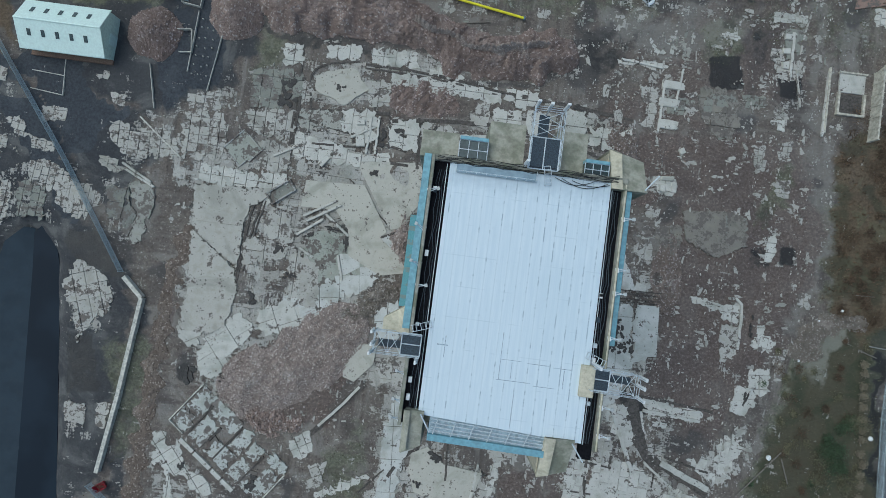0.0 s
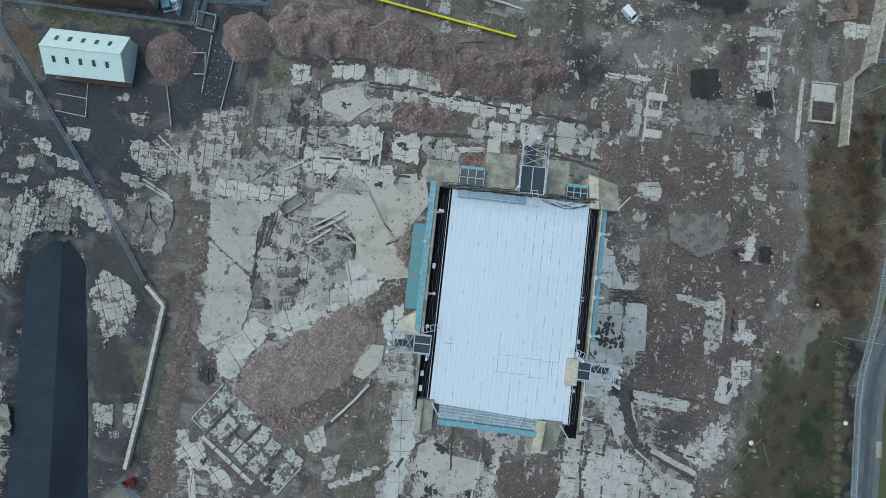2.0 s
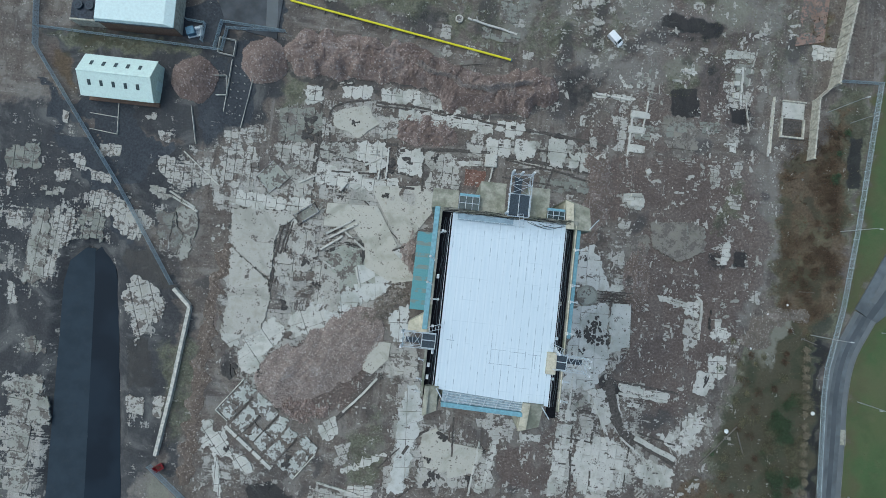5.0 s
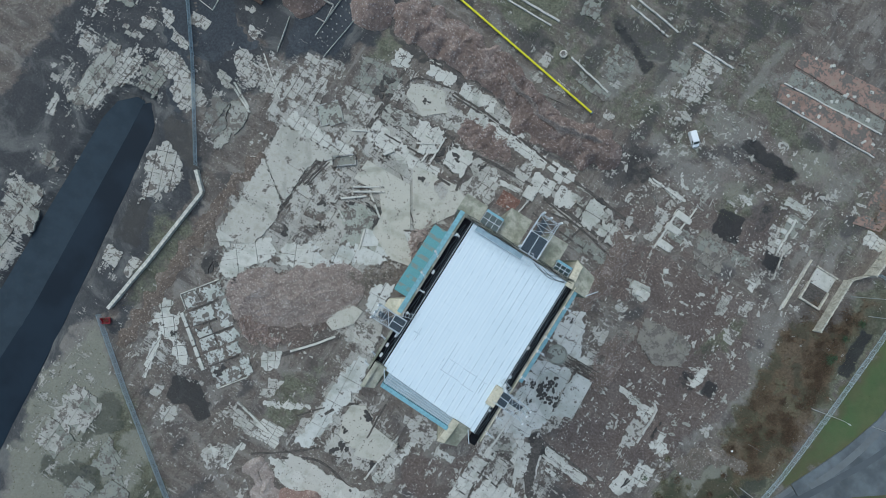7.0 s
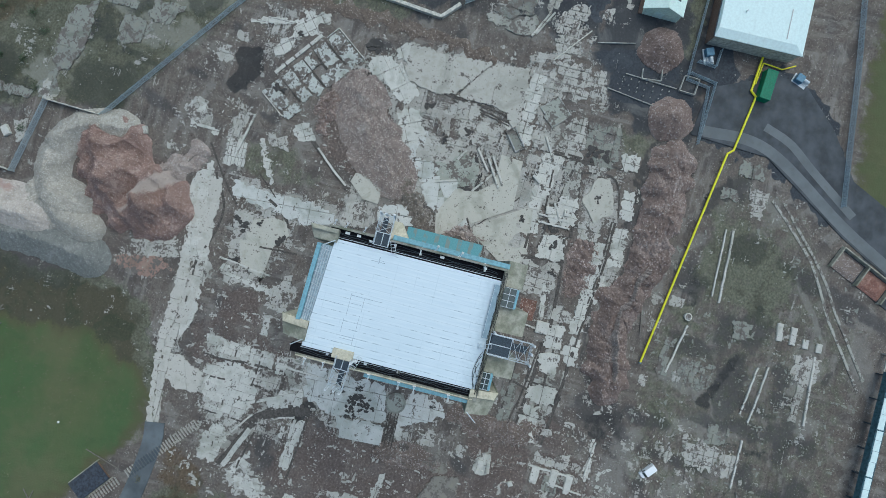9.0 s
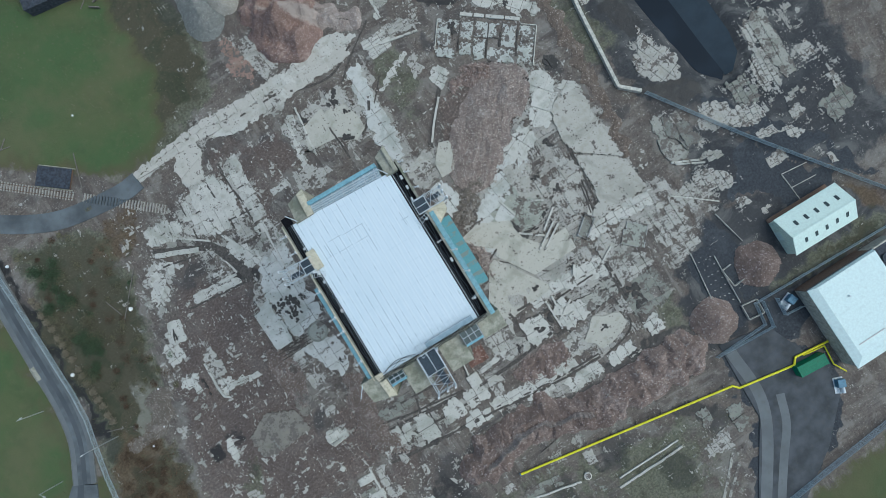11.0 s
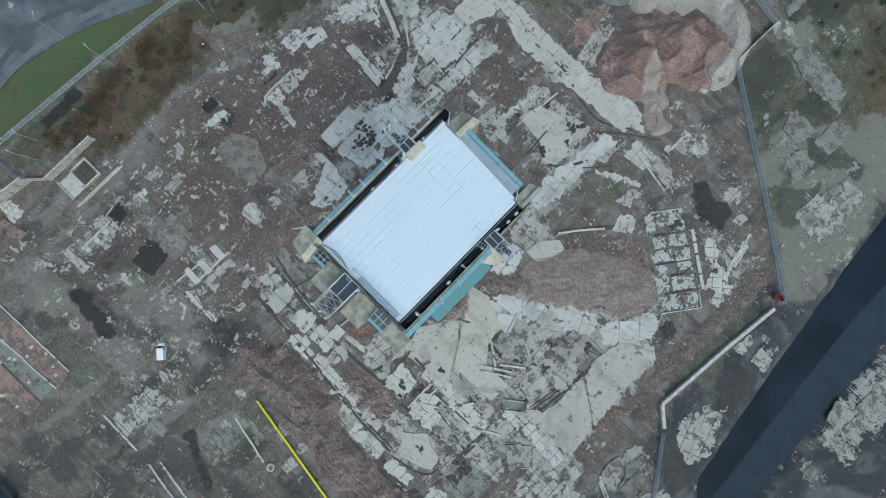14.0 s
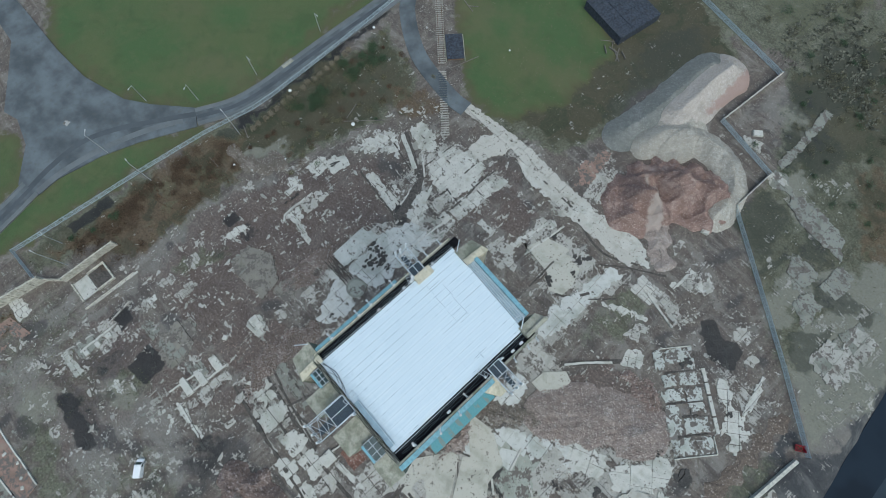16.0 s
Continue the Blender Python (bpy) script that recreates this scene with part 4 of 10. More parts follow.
blot("moss", 0.62, -55.4, 49.2, 4.6, 3.6, 70)
blot("silt", 1.0, -47.7, 89.1, 8.2, 2.5, 62)
blot("silt", 1.0, -32.7, 72.7, 1.9, 2.3, 69)
blot("silt", 1.0, -26.4, 68.5, 2.5, 3.3, 69)
blot("silt", 1.0, -16.8, 63.9, 3.6, 4.1, 69)
blot("silt", 1.0, 5.4, 77.0, 7.3, 4.1, 69)
blot("silt", 1.0, -4.5, 110.7, 4.1, 8.1, 90)
blot("silt", 1.0, 18.1, 87.7, 9.8, 3.2, 94)
blot("silt", 1.0, 10.0, 89.2, 3.2, 3.2, 70)
blot("silt", 1.0, 10.4, 113.5, 4.9, 3.2, 98)
blot("silt", 1.0, -9.1, 126.6, 9.7, 3.3, 29)
blot("silt", 1.0, -21.1, 108.5, 11.4, 0.9, 36)
blot("silt", 1.0, 51.7, 50.2, 4.0, 4.0, 69)
blot("silt", 1.0, 43.6, 82.8, 4.0, 12.7, 83)
blot("silt", 1.0, 40.4, 101.4, 11.5, 1.6, 84)
blot("silt", 1.0, 59.2, 83.5, 3.2, 8.0, 68)
blot("silt", 1.0, 31.5, 68.5, 3.2, 3.1, 70)
blot("silt", 1.0, 57.4, 20.6, 4.0, 4.6, 70)
blot("silt", 1.0, 76.3, 66.3, 9.6, 1.3, 86)
blot("silt", 1.0, 75.6, 82.1, 9.6, 3.1, 69)
blot("silt", 1.0, -74.2, -78.5, 9.5, 4.8, 90)
blot("silt", 1.0, -73.9, -93.8, 6.3, 4.1, 70)
blot("silt", 1.0, -75.3, -72.2, 4.7, 4.8, 70)
blot("silt", 1.0, -59.9, -102.0, 6.3, 4.1, 70)
blot("silt", 1.0, -52.4, -91.2, 4.7, 5.7, 70)
blot("silt", 1.0, -40.0, -112.3, 3.5, 6.3, 68)
blot("silt", 1.0, -61.2, -96.5, 4.7, 1.6, 70)
blot("silt", 1.0, -52.7, -82.7, 4.0, 4.9, 69)
blot("silt", 1.0, -81.5, -91.2, 9.5, 2.2, 90)
blot("silt", 1.0, -82.5, -70.6, 8.0, 2.6, 90)
blot("silt", 1.0, -51.5, -70.5, 4.0, 2.4, 69)
blot("silt", 1.0, -19.7, -67.5, 4.7, 1.5, 100)
blot("damp", 1.0, -33.3, -99.3, 5.1, 10.8, -132)
blot("damp", 1.0, -29.9, -132.1, 8.9, 7.9, -132)
blot("damp", 1.0, -20.1, -148.5, 11.1, 6.4, -132)
blot("damp", 1.0, -18.7, -166.2, 11.3, 8.8, -131)
blot("damp", 1.0, -62.8, -81.8, 4.8, 1.6, -132)
blot("damp", 1.0, -64.6, -98.2, 3.3, 3.3, -133)
blot("damp", 1.0, 84.9, 78.0, 1.9, 3.2, -133)
blot("damp", 1.0, 63.3, 70.1, 3.9, 4.7, -132)
blot("damp", 1.0, 23.6, 62.7, 3.7, 2.7, -131)
blot("damp", 1.0, 20.0, 54.5, 5.9, 2.1, -132)
blot("damp", 1.0, 59.4, 32.6, 6.4, 3.3, -132)
blot("damp", 1.0, 61.2, 46.8, 2.4, 2.5, -132)
blot("damp", 1.0, 44.6, 23.4, 3.2, 1.6, -134)
blot("damp", 1.0, 23.0, -126.1, 12.9, 7.8, -95)
blot("damp", 1.0, 20.5, -106.2, 12.5, 3.8, -96)
blot("damp", 1.0, 92.8, 36.1, 14.6, 4.2, -97)
blot("silt", 1.0, -15.3, -136.9, 8.7, 5.6, 179)
blot("silt", 1.0, -33.4, -118.7, 3.8, 4.2, -133)
blot("silt", 1.0, -61.7, -102.3, 5.0, 4.2, -132)
blot("silt", 1.0, -70.4, -92.6, 7.2, 2.9, -105)
blot("silt", 1.0, 87.8, 2.4, 8.6, 2.1, -103)
blot("silt", 1.0, 79.6, 34.7, 4.8, 2.6, -98)
blot("silt", 1.0, 50.6, 71.6, 5.6, 9.4, -100)
blot("silt", 1.0, 67.4, 85.9, 7.6, 6.0, -132)
blot("concrete", 0.5, 56.6, 53.5, 5.9, 3.3, -100)
blot("concrete", 0.5, 57.7, 45.3, 6.0, 2.5, -100)
blot("concrete", 0.5, 63.5, 56.5, 8.9, 2.6, -100)
blot("concrete", 0.5, 43.2, 30.4, 4.0, 3.2, -131)
blot("concrete", 0.5, 41.2, 9.8, 4.9, 3.3, -133)
blot("concrete", 0.5, 43.4, 54.8, 8.7, 1.9, -101)
blot("concrete", 0.5, 34.4, 53.5, 7.6, 5.8, -132)
blot("concrete", 0.5, 41.1, 65.3, 4.6, 4.4, -132)
blot("concrete", 0.5, 30.9, 66.6, 8.3, 3.0, -102)
blot("concrete", 0.5, 40.2, 83.1, 5.9, 4.2, -132)
blot("concrete", 0.5, 52.4, 67.0, 2.3, 2.2, -131)
blot("concrete", 0.5, 68.2, 73.3, 2.3, 4.7, -131)
blot("concrete", 0.5, 68.4, 64.3, 5.8, 1.7, -99)
blot("concrete", 0.5, 86.1, 64.8, 9.0, 1.8, -98)
blot("concrete", 0.5, 71.7, 51.3, 4.6, 3.5, -99)
blot("concrete", 0.5, 29.4, 34.7, 6.0, 3.9, -101)
blot("concrete", 0.5, 25.8, 89.9, 7.3, 3.2, 89)
blot("concrete", 0.5, 36.0, 80.6, 4.0, 9.5, 89)
blot("concrete", 0.5, 37.7, 62.6, 4.0, 6.5, 68)
blot("concrete", 0.5, 32.3, 52.6, 6.4, 6.3, 69)
blot("concrete", 0.5, 5.4, 77.0, 7.3, 3.6, 69)
blot("concrete", 0.5, -6.0, 111.3, 3.3, 8.1, 90)
blot("concrete", 0.5, 36.4, 90.8, 11.5, 1.9, 84)
blot("concrete", 0.5, 70.5, 68.6, 9.7, 2.4, 89)
blot("concrete", 0.5, 71.8, 54.3, 9.6, 1.6, 87)
blot("concrete", 0.5, 46.7, 72.9, 1.5, 8.0, 79)
blot("concrete", 0.5, 28.6, 61.0, 1.2, 8.0, 76)
blot("concrete", 0.5, 21.4, 82.9, 4.9, 1.6, 89)
blot("concrete", 0.5, -27.9, 76.1, 3.2, 8.2, 70)
blot("concrete", 0.5, -20.1, 64.3, 3.3, 6.5, 69)
blot("concrete", 0.5, 49.9, 76.8, 3.2, 9.6, 70)
blot("concrete", 0.5, 8.9, 114.1, 4.9, 9.7, 98)
blot("damp", 1.0, 74.7, 14.6, 2.2, 3.6, -172)
blot("damp", 1.0, 68.6, 19.9, 1.9, 7.1, -171)
blot("damp", 1.0, 64.3, 11.9, 3.5, 1.9, -172)
blot("damp", 1.0, 70.4, 56.0, 3.5, 3.8, -172)
blot("damp", 1.0, 64.7, 65.4, 2.8, 6.2, -172)
blot("damp", 1.0, 18.6, 53.8, 4.7, 4.7, -171)
blot("damp", 1.0, 20.7, 61.2, 4.8, 2.4, -172)
blot("damp", 1.0, 54.6, 73.3, 3.2, 1.8, -171)
blot("damp", 1.0, 61.0, 7.4, 6.5, 1.9, -171)
blot("damp", 1.0, 54.3, -30.5, 6.5, 1.9, -171)
blot("damp", 1.0, 66.6, -11.4, 2.4, 3.2, -173)
blot("damp", 1.0, 48.3, -14.1, 8.1, 4.6, -171)
blot("damp", 1.0, 68.0, 78.5, 9.4, 1.5, -171)
blot("damp", 1.0, 18.8, 67.9, 1.9, 4.7, -171)
blot("damp", 1.0, 30.8, -48.2, 6.5, 2.3, -172)
blot("silt", 1.0, 58.6, 21.6, 4.9, 4.0, -172)
blot("silt", 1.0, 76.9, 37.2, 3.9, 7.8, -171)
blot("silt", 1.0, 80.2, 23.2, 3.2, 7.2, -171)
blot("silt", 1.0, 54.8, 48.2, 4.4, 3.4, -171)
blot("silt", 1.0, 77.1, 49.9, 2.4, 3.2, -173)
blot("silt", 1.0, 24.5, 32.5, 4.0, 3.1, -171)
blot("silt", 1.0, 71.0, 66.4, 3.2, 4.7, -171)
blot("silt", 1.0, 62.1, -18.6, 3.2, 4.1, -171)
blot("silt", 1.0, 82.8, -5.7, 4.1, 6.5, -172)
blot("silt", 1.0, 40.0, 64.9, 9.4, 3.3, -171)
blot("silt", 1.0, 28.5, 67.0, 6.3, 3.5, -172)
blot("silt", 1.0, 52.0, 27.0, 6.4, 3.1, -172)
blot("damp", 1.0, -113.0, -14.3, 4.5, 1.8, 5)
blot("damp", 1.0, -120.8, -12.9, 4.5, 1.4, 6)
blot("damp", 1.0, -117.8, -34.3, 4.4, 1.8, 5)
blot("damp", 1.0, -73.0, -5.8, 3.0, 2.2, 6)
blot("damp", 1.0, -64.3, -27.5, 1.8, 2.9, 6)
blot("damp", 1.0, -85.6, -2.5, 6.0, 4.5, 6)
blot("damp", 1.0, -107.6, 2.1, 9.1, 1.5, 6)
# the next two darken narrow strips along the rubble ridge's south foot
blot("damp", 1.0, -41.6, 54.4, 10.8, 1.2, 6)
blot("damp", 1.0, -23.2, 55.5, 9.2, 1.2, -4)
blot("damp", 1.0, 21.1, 60.7, 2.3, 3.9, 5)
blot("damp", 1.0, 2.2, 48.6, 9.3, 0.7, 6)
blot("damp", 1.0, -94.7, 21.1, 9.2, 3.1, -14)
blot("damp", 1.0, -119.5, 10.9, 9.1, 3.0, 6)
blot("concrete", 0.5, -127.2, 33.4, 6.1, 4.7, 6)
blot("concrete", 0.5, -123.6, 24.4, 6.8, 5.4, 6)
blot("concrete", 0.5, -114.3, 29.2, 3.8, 3.8, 6)
blot("concrete", 0.5, -126.4, 16.4, 6.1, 3.1, 6)
blot("concrete", 0.5, -72.7, 35.7, 6.1, 6.3, 6)
blot("concrete", 0.5, -80.2, 27.9, 6.8, 4.2, 6)
blot("concrete", 0.5, -69.1, 25.2, 6.1, 3.1, 6)
blot("concrete", 0.5, -92.1, 24.4, 6.1, 3.0, 6)
blot("concrete", 0.5, -83.9, 8.3, 3.0, 3.0, 6)
blot("concrete", 0.5, -64.6, 38.8, 2.3, 5.3, 7)
blot("silt", 1.0, -127.4, 34.9, 5.3, 9.3, 5)
blot("silt", 1.0, -115.7, 28.3, 4.6, 4.6, 5)
blot("silt", 1.0, -84.3, 38.4, 2.3, 5.4, 7)
blot("silt", 1.0, 71.9, 40.8, 6.1, 3.0, 6)
blot("silt", 1.0, 57.7, 47.2, 4.5, 4.7, 5)
blot("silt", 1.0, 83.7, 70.1, 2.3, 9.3, 7)
blot("silt", 1.0, -111.6, -18.7, 4.5, 3.0, 5)
blot("silt", 1.0, -114.9, -28.1, 4.5, 3.7, 6)
blot("silt", 1.0, -80.5, 5.6, 4.2, 5.4, 5)
blot("silt", 1.0, -88.4, -22.4, 3.3, 6.8, 5)
blot("silt", 1.0, -86.5, -43.1, 3.9, 7.4, 6)

zone("trench", 1.0, (-108, -230), (-110, -66), (-113, -10), (-111, 0), (-104, 2), (-98, -5), (-95, -23), (-89, -66), (-84, -110), (-76, -230), soft=2.2)
zone("moss", 0.75, (150, -40), (225, -60), (225, -225), (0, -225), (-20, -160), (30, -140), (60, -110))
zone("grass", 0.8, (128, 50), (225, 60), (225, 185), (120, 185), (118, 90))
zone("grass", 0.7, (-90, 108), (-54, 112), (-40, 140), (-60, 185), (-165, 185), (-165, 110))
zone("moss", 0.5, (-160, -60), (-120, -60), (-118, -225), (-165, -225))
zone("concrete", 1.0, (-124, -36), (-114, -36), (-109.5, -66), (-104, -120), (-126, -120))
zone("concrete", 0.60, (-128.6, 10), (-116.8, 13.5), (-98.7, 16.1), (-89.7, 11.6), (-86.9, 8), (-97.2, 4.7), (-107.6, 2.1), (-116, -0.8), (-128, -2))
zone("concrete", 0.85, (-127, -1), (-116.5, 0), (-114.5, -10), (-119, -12.7), (-127, -11))
zone("ash", 0.8, (-140, 40), (-122, 40), (-104, 18), (-84, -6), (-78, -14), (-81, -56), (-86, -66), (-78, -110), (-70, -225), (-140, -225), soft=4.0)
zone("ash", 1.1, (-95, -8), (-83, -6), (-79, -14), (-81, -56), (-91, -56), (-96, -20), soft=2.0)
zone("ash", 0.75, (-110, 32), (-84, 32), (-78, 22), (-84, 4), (-96, 12), soft=3.0)
zones["ash"] = np.maximum(zones["ash"], np.minimum(1, 2.5 * zones["trench"]))
zone("moss", 0.45, (-60, 76), (6, 66), (34, 64), (48, 84), (44, 128), (-14, 126), (-44, 104), soft=4.0)
zone("moss", 0.42, (44, 66), (92, 62), (96, 100), (60, 96), soft=4.0)
zone("moss", 0.8, (-26, -97), (-82, -58), (-87, -86), (-60, -160), (-11, -200), (-7, -150), (-26, -116), soft=3.0)
zone("wet", 0.9, (101.7, 53.9), (105.5, 54.6), (105.5, 39.7), (101.7, 39.2))
zone("moss", 1.0, (-125.4, 58.4), (-113.8, 60.4), (-97.9, 60.2), (-82, 59), (-89.7, 57.2), (-108.4, 55.3), (-119.5, 55.8))
zone("scrub", 0.9, (-124.1, 54.5), (-118.9, 53.5), (-117.2, 48.0), (-116.0, 43.4), (-118.8, 44.7), (-122.8, 50.7))
zone("silt", 1.2, (-93.0, 45.6), (-90, 47), (-86.4, 43.1), (-82.2, 34.8), (-91.5, 33.9), (-94.5, 39.1))
zone("silt", 1.4, (-91, -57), (-81, -57), (-68, -69), (-62, -80), (-64, -110), (-64, -140), (-76, -140), (-83, -105), soft=3.0)
# a darker band that follows the south foot of the rubble ridge
zone("wet", 0.62, (-56, 55), (-30, 53.5), (-14, 50), (-6, 48), (-8, 47), (-30, 51), (-58, 52))
zone("wet", 0.6, (31, -3), (38, -2.5), (37, -11), (32, -12))
zone("wet", 0.55, (19, 62), (26, 62), (34, 58), (26, 54), (20, 54))
zone("moss", 0.85, (94, 32), (98, 24), (104, 24), (108, 56), (107, 70), (98, 68), (93, 46))
zone("moss", 0.7, (92, -5), (104, -3), (104, 10), (98, 30), (92, 20))
zone("moss", 1.0, (52, -66), (36, -70), (20, -78), (18, -92), (22, -104), (15, -124), (6, -140), (22, -150), (60, -125), (62, -90), soft=3.0)
zone("moss", 1.0, (4, -140), (30, -152), (70, -172), (90, -150), (60, -120), soft=3.0)
zone("moss", 0.9, (84, 40), (98, 20), (104, -2), (96, -6), (84, 6), (82, 30), soft=4.0)
zone("ash", 0.7, (-140, 36), (-118, 38), (-100, 22), (-90, 8), (-94, 2), (-112, 4), (-127, 2), (-140, 0), soft=4.0)
zone("ash", 0.85, (-128, 60), (-60, 66), (-56, 56), (-62, 40), (-80, 30), (-110, 36), soft=3.0)
zone("wet", 0.45, (-40, -100), (-60, -86), (-66, -100), (-50, -112))
zone("wet", 0.45, (-30, -120), (-14, -124), (-16, -150), (-34, -140))
zone("ash", 0.5, (-28, -100), (-80, -60), (-86, -90), (-60, -130), (-30, -130), soft=4.0)
zone("concrete", 0.62, (-40, -92), (-54, -82), (-60, -90), (-46, -102))
zone("concrete", 0.66, (-66, -78), (-84, -64), (-88, -84), (-72, -92))
zone("concrete", 0.62, (-30, -118), (-38, -112), (-50, -126), (-42, -134))
# grass verges along the road
VERGE = [(103.4, -90), (103.4, -75), (103.7, -47), (103.6, -30), (103.5, -18), (105, -7), (110, 4), (119, 12), (130, 20), (145, 25), (170, 26)]
for side, reach in ((1, 8.0),):
    for (x0, y0), (x1, y1) in zip(VERGE, VERGE[1:]):
        nx_, ny_ = (y1 - y0), -(x1 - x0)
        q = side * reach / math.hypot(nx_, ny_)
        zone("grass", 0.9, (x0, y0), (x1, y1), (x1 + nx_ * q, y1 + ny_ * q), (x0 + nx_ * q, y0 + ny_ * q))
zone("grass", 0.95, (103.5, 4), (107.0, 6), (114, 22), (118, 34), (120, 48), (118, 60), (109, 67), (105.8, 28))
zone("moss", 0.92, (84, 2), (77.5, -7), (73.8, -22), (70.5, -33), (76, -50), (95, -40), (95, 0), soft=2.0)
zone("damp", 1.6, (96.8, 4), (100.5, 2), (100.8, -18), (101.6, -30), (102.2, -46), (102.6, -70), (99.4, -70), (98.4, -44), (97.4, -22), soft=0.8)
zone("ash", 0.62, (-77, -15), (-73.2, -14), (-73.6, -36), (-74.4, -60), (-80, -60), (-78.6, -36), soft=1.2)
for x, y, w, d in ((73.6, 16.1, 2.2, 2.4), (65.5, 11.6, 3.0, 3.4), (65.4, 17.3, 2.4, 2.6), (63.0, 25.2, 2.0, 3.4), (69.4, 55.5, 3.2, 3.0), (63.5, 66.5, 3.0, 4.6), (83.4, 76.1, 1.8, 3.2), (61.5, 81, 2.2, 1.4), (58.8, 38.2, 3.4, 2.0), (37.4, 71.8, 2.4, 2.0), (67.6, 95.0, 1.6, 1.8), (63.7, 91.2, 2.0, 2.2), (56, 77, 6.6, 1.6), (45, 76.2, 5.0, 1.4), (-36.6, -51.8, 1.8, 1.2), (17.3, -52.7, 1.6, 2.4), (63.4, 62.8, 1.6, 5.0), (57.3, 34.9, 4.0, 2.4), (75.0, 33.4, 1.0, 1.2), (79.1, 34.6, 1.2, 1.2), (48, 30, 3.4, 2.0), (44, 50, 2.6, 2.0), (54, 8, 2.4, 3.0), (53, -10, 3.2, 2.2), (58, -28, 3.0, 1.6)):
    blot("damp", 1.2, x, y, w, d, 0)
zone("brick", 0.74, (46, 44), (78, 46), (80, 8), (74, -10), (62, -32), (42, -24), (43, 0), soft=4.0)
zone("brick", 0.6, (46, 90), (72, 92), (80, 66), (70, 50), (42, 48), soft=4.0)
zone("wet", 0.95, (96.4, -3.0), (99.0, -3.0), (99.3, -9.4), (99.3, -18), (100.0, -28), (100.6, -44), (101.2, -66), (99.3, -66), (98.8, -44), (98.2, -28), (97.5, -18), (97.4, -9.5), soft=0.6)
for x0, y0, x1, y1 in ((80.7, 46.5, 81.9, 24.9), (81.9, 24.9, 79.0, 6.0), (79.0, 6.0, 76.1, -2.4)):
    zone("silt", 0.7, (x0 - 2.0, y0), (x1 - 2.0, y1), (x1 + 2.0, y1), (x0 + 2.0, y0))
for x, y, w, d in ((-12.7, 93.7, 5, 3.4), (2.5, 91.5, 7, 3.2), (-0.4, 105, 3, 3), (5.2, 106.7, 2, 4), (15.4, 98.2, 2.2, 13), (16.6, 115.9, 3, 3), (-3.3, 78, 2.4, 6), (8.1, 90.5, 4, 4), (19.6, 71.6, 2, 6), (-33.8, 87.2, 4, 5)):
    blot("damp", 1.25, x, y, w, d, 0)
for x, y, w, d in ((30.4, 115.9, 5, 3), (39.3, 117.1, 4, 3), (6.6, 90.4, 4, 5), (16.0, 109.3, 7, 2), (37.0, 127.7, 3, 5), (-9.4, 86.4, 5, 3)):
    blot("damp", 1.3, x, y, w, d, 0)
for k in ("moss", "scrub", "silt"):
    zones["tarmac"] *= 1 - 0.9 * np.clip(zones[k], 0, 1) * (GX < -80) * (GY > 30)
# most of the old floors lie on the mud as slabs; crumbs of them are left in it
zones["concrete"] *= 1 - (0.28 - 0.16 * (GX < -10) * (GX > -72) * (np.abs(GY) < 62)) * (np.hypot(GX, GY) < 150)
# bare concrete shows as a thin scatter over the cleared ground
zones["concrete"] = np.maximum(zones["concrete"], (0.15 + 0.05 * (GX > 15) * (GX < 84) * (GY > -45) * (GY < 85)) * (np.hypot(GX, GY) < 130))
for k in ("grass", "tarmac", "scrub", "moss", "trench"):
    zones["concrete"] *= 1 - np.clip(zones[k], 0, 1) * (0.3 if k == "moss" else 0.9)
GZ = 0.10 * wave_noise(GX, GY, 14, 5) + 0.05 * wave_noise(GX, GY, 4, 6) - 0.10 * np.minimum(zones["wet"], 1) - 2.2 * zones["trench"]
GZ *= (np.hypot(GX, GY) < 400)


def density(kind, x, y):
    return zones[kind][min(np.searchsorted(gy, y), len(gy) - 1), min(np.searchsorted(gx, x), len(gx) - 1)]


def level(x, y):
    """The height of the ground."""
    return float(GZ[min(np.searchsorted(gy, y), len(gy) - 1), min(np.searchsorted(gx, x), len(gx) - 1)])


def build_ground():
    ny, nx = GX.shape
    me = bpy.data.meshes.new("ground")
    idx = np.arange(nx * ny).reshape(ny, nx)
    quads = np.stack([idx[:-1, :-1], idx[:-1, 1:], idx[1:, 1:], idx[1:, :-1]], -1).reshape(-1, 4)
    me.vertices.add(nx * ny)
    me.vertices.foreach_set("co", np.stack([GX, GY, GZ], -1).ravel())
    me.loops.add(quads.size)
    me.loops.foreach_set("vertex_index", quads.ravel())
    me.polygons.add(len(quads))
    me.polygons.foreach_set("loop_start", np.arange(0, quads.size, 4))
    me.update(calc_edges=True)
    for name, keys in (("zone_a", ("concrete", "grass", "tarmac", "brick")), ("zone_b", ("wet", "scrub", "moss", "ash")), ("zone_c", ("damp", "silt", "damp", "silt"))):
        a = me.color_attributes.new(name, "FLOAT_COLOR", "POINT")
        a.data.foreach_set("color", np.stack([zones[k] for k in keys], -1).ravel())
    me.polygons.foreach_set("use_smooth", np.ones(len(quads), bool))
    me.materials.append(GROUND)
    return tagged(new("ground", me), "muddy demolition ground with broken concrete, brick and turf", "ground", kind="structure")


ground = build_ground()

# dark water in the long cutting
bm = bmesh.new()
prism(bm, [(-98, -228), (-100, -66), (-104.5, -10), (-105.5, -1), (-104, 0.6), (-101.5, -0.2), (-99.5, -4), (-98, -9), (-96, -23), (-90, -66), (-85, -110), (-77, -228)], -1.9, -1.5)
tagged(mesh_object("water", bm, WATER), "dark still water in a long cutting", "water", kind="structure")
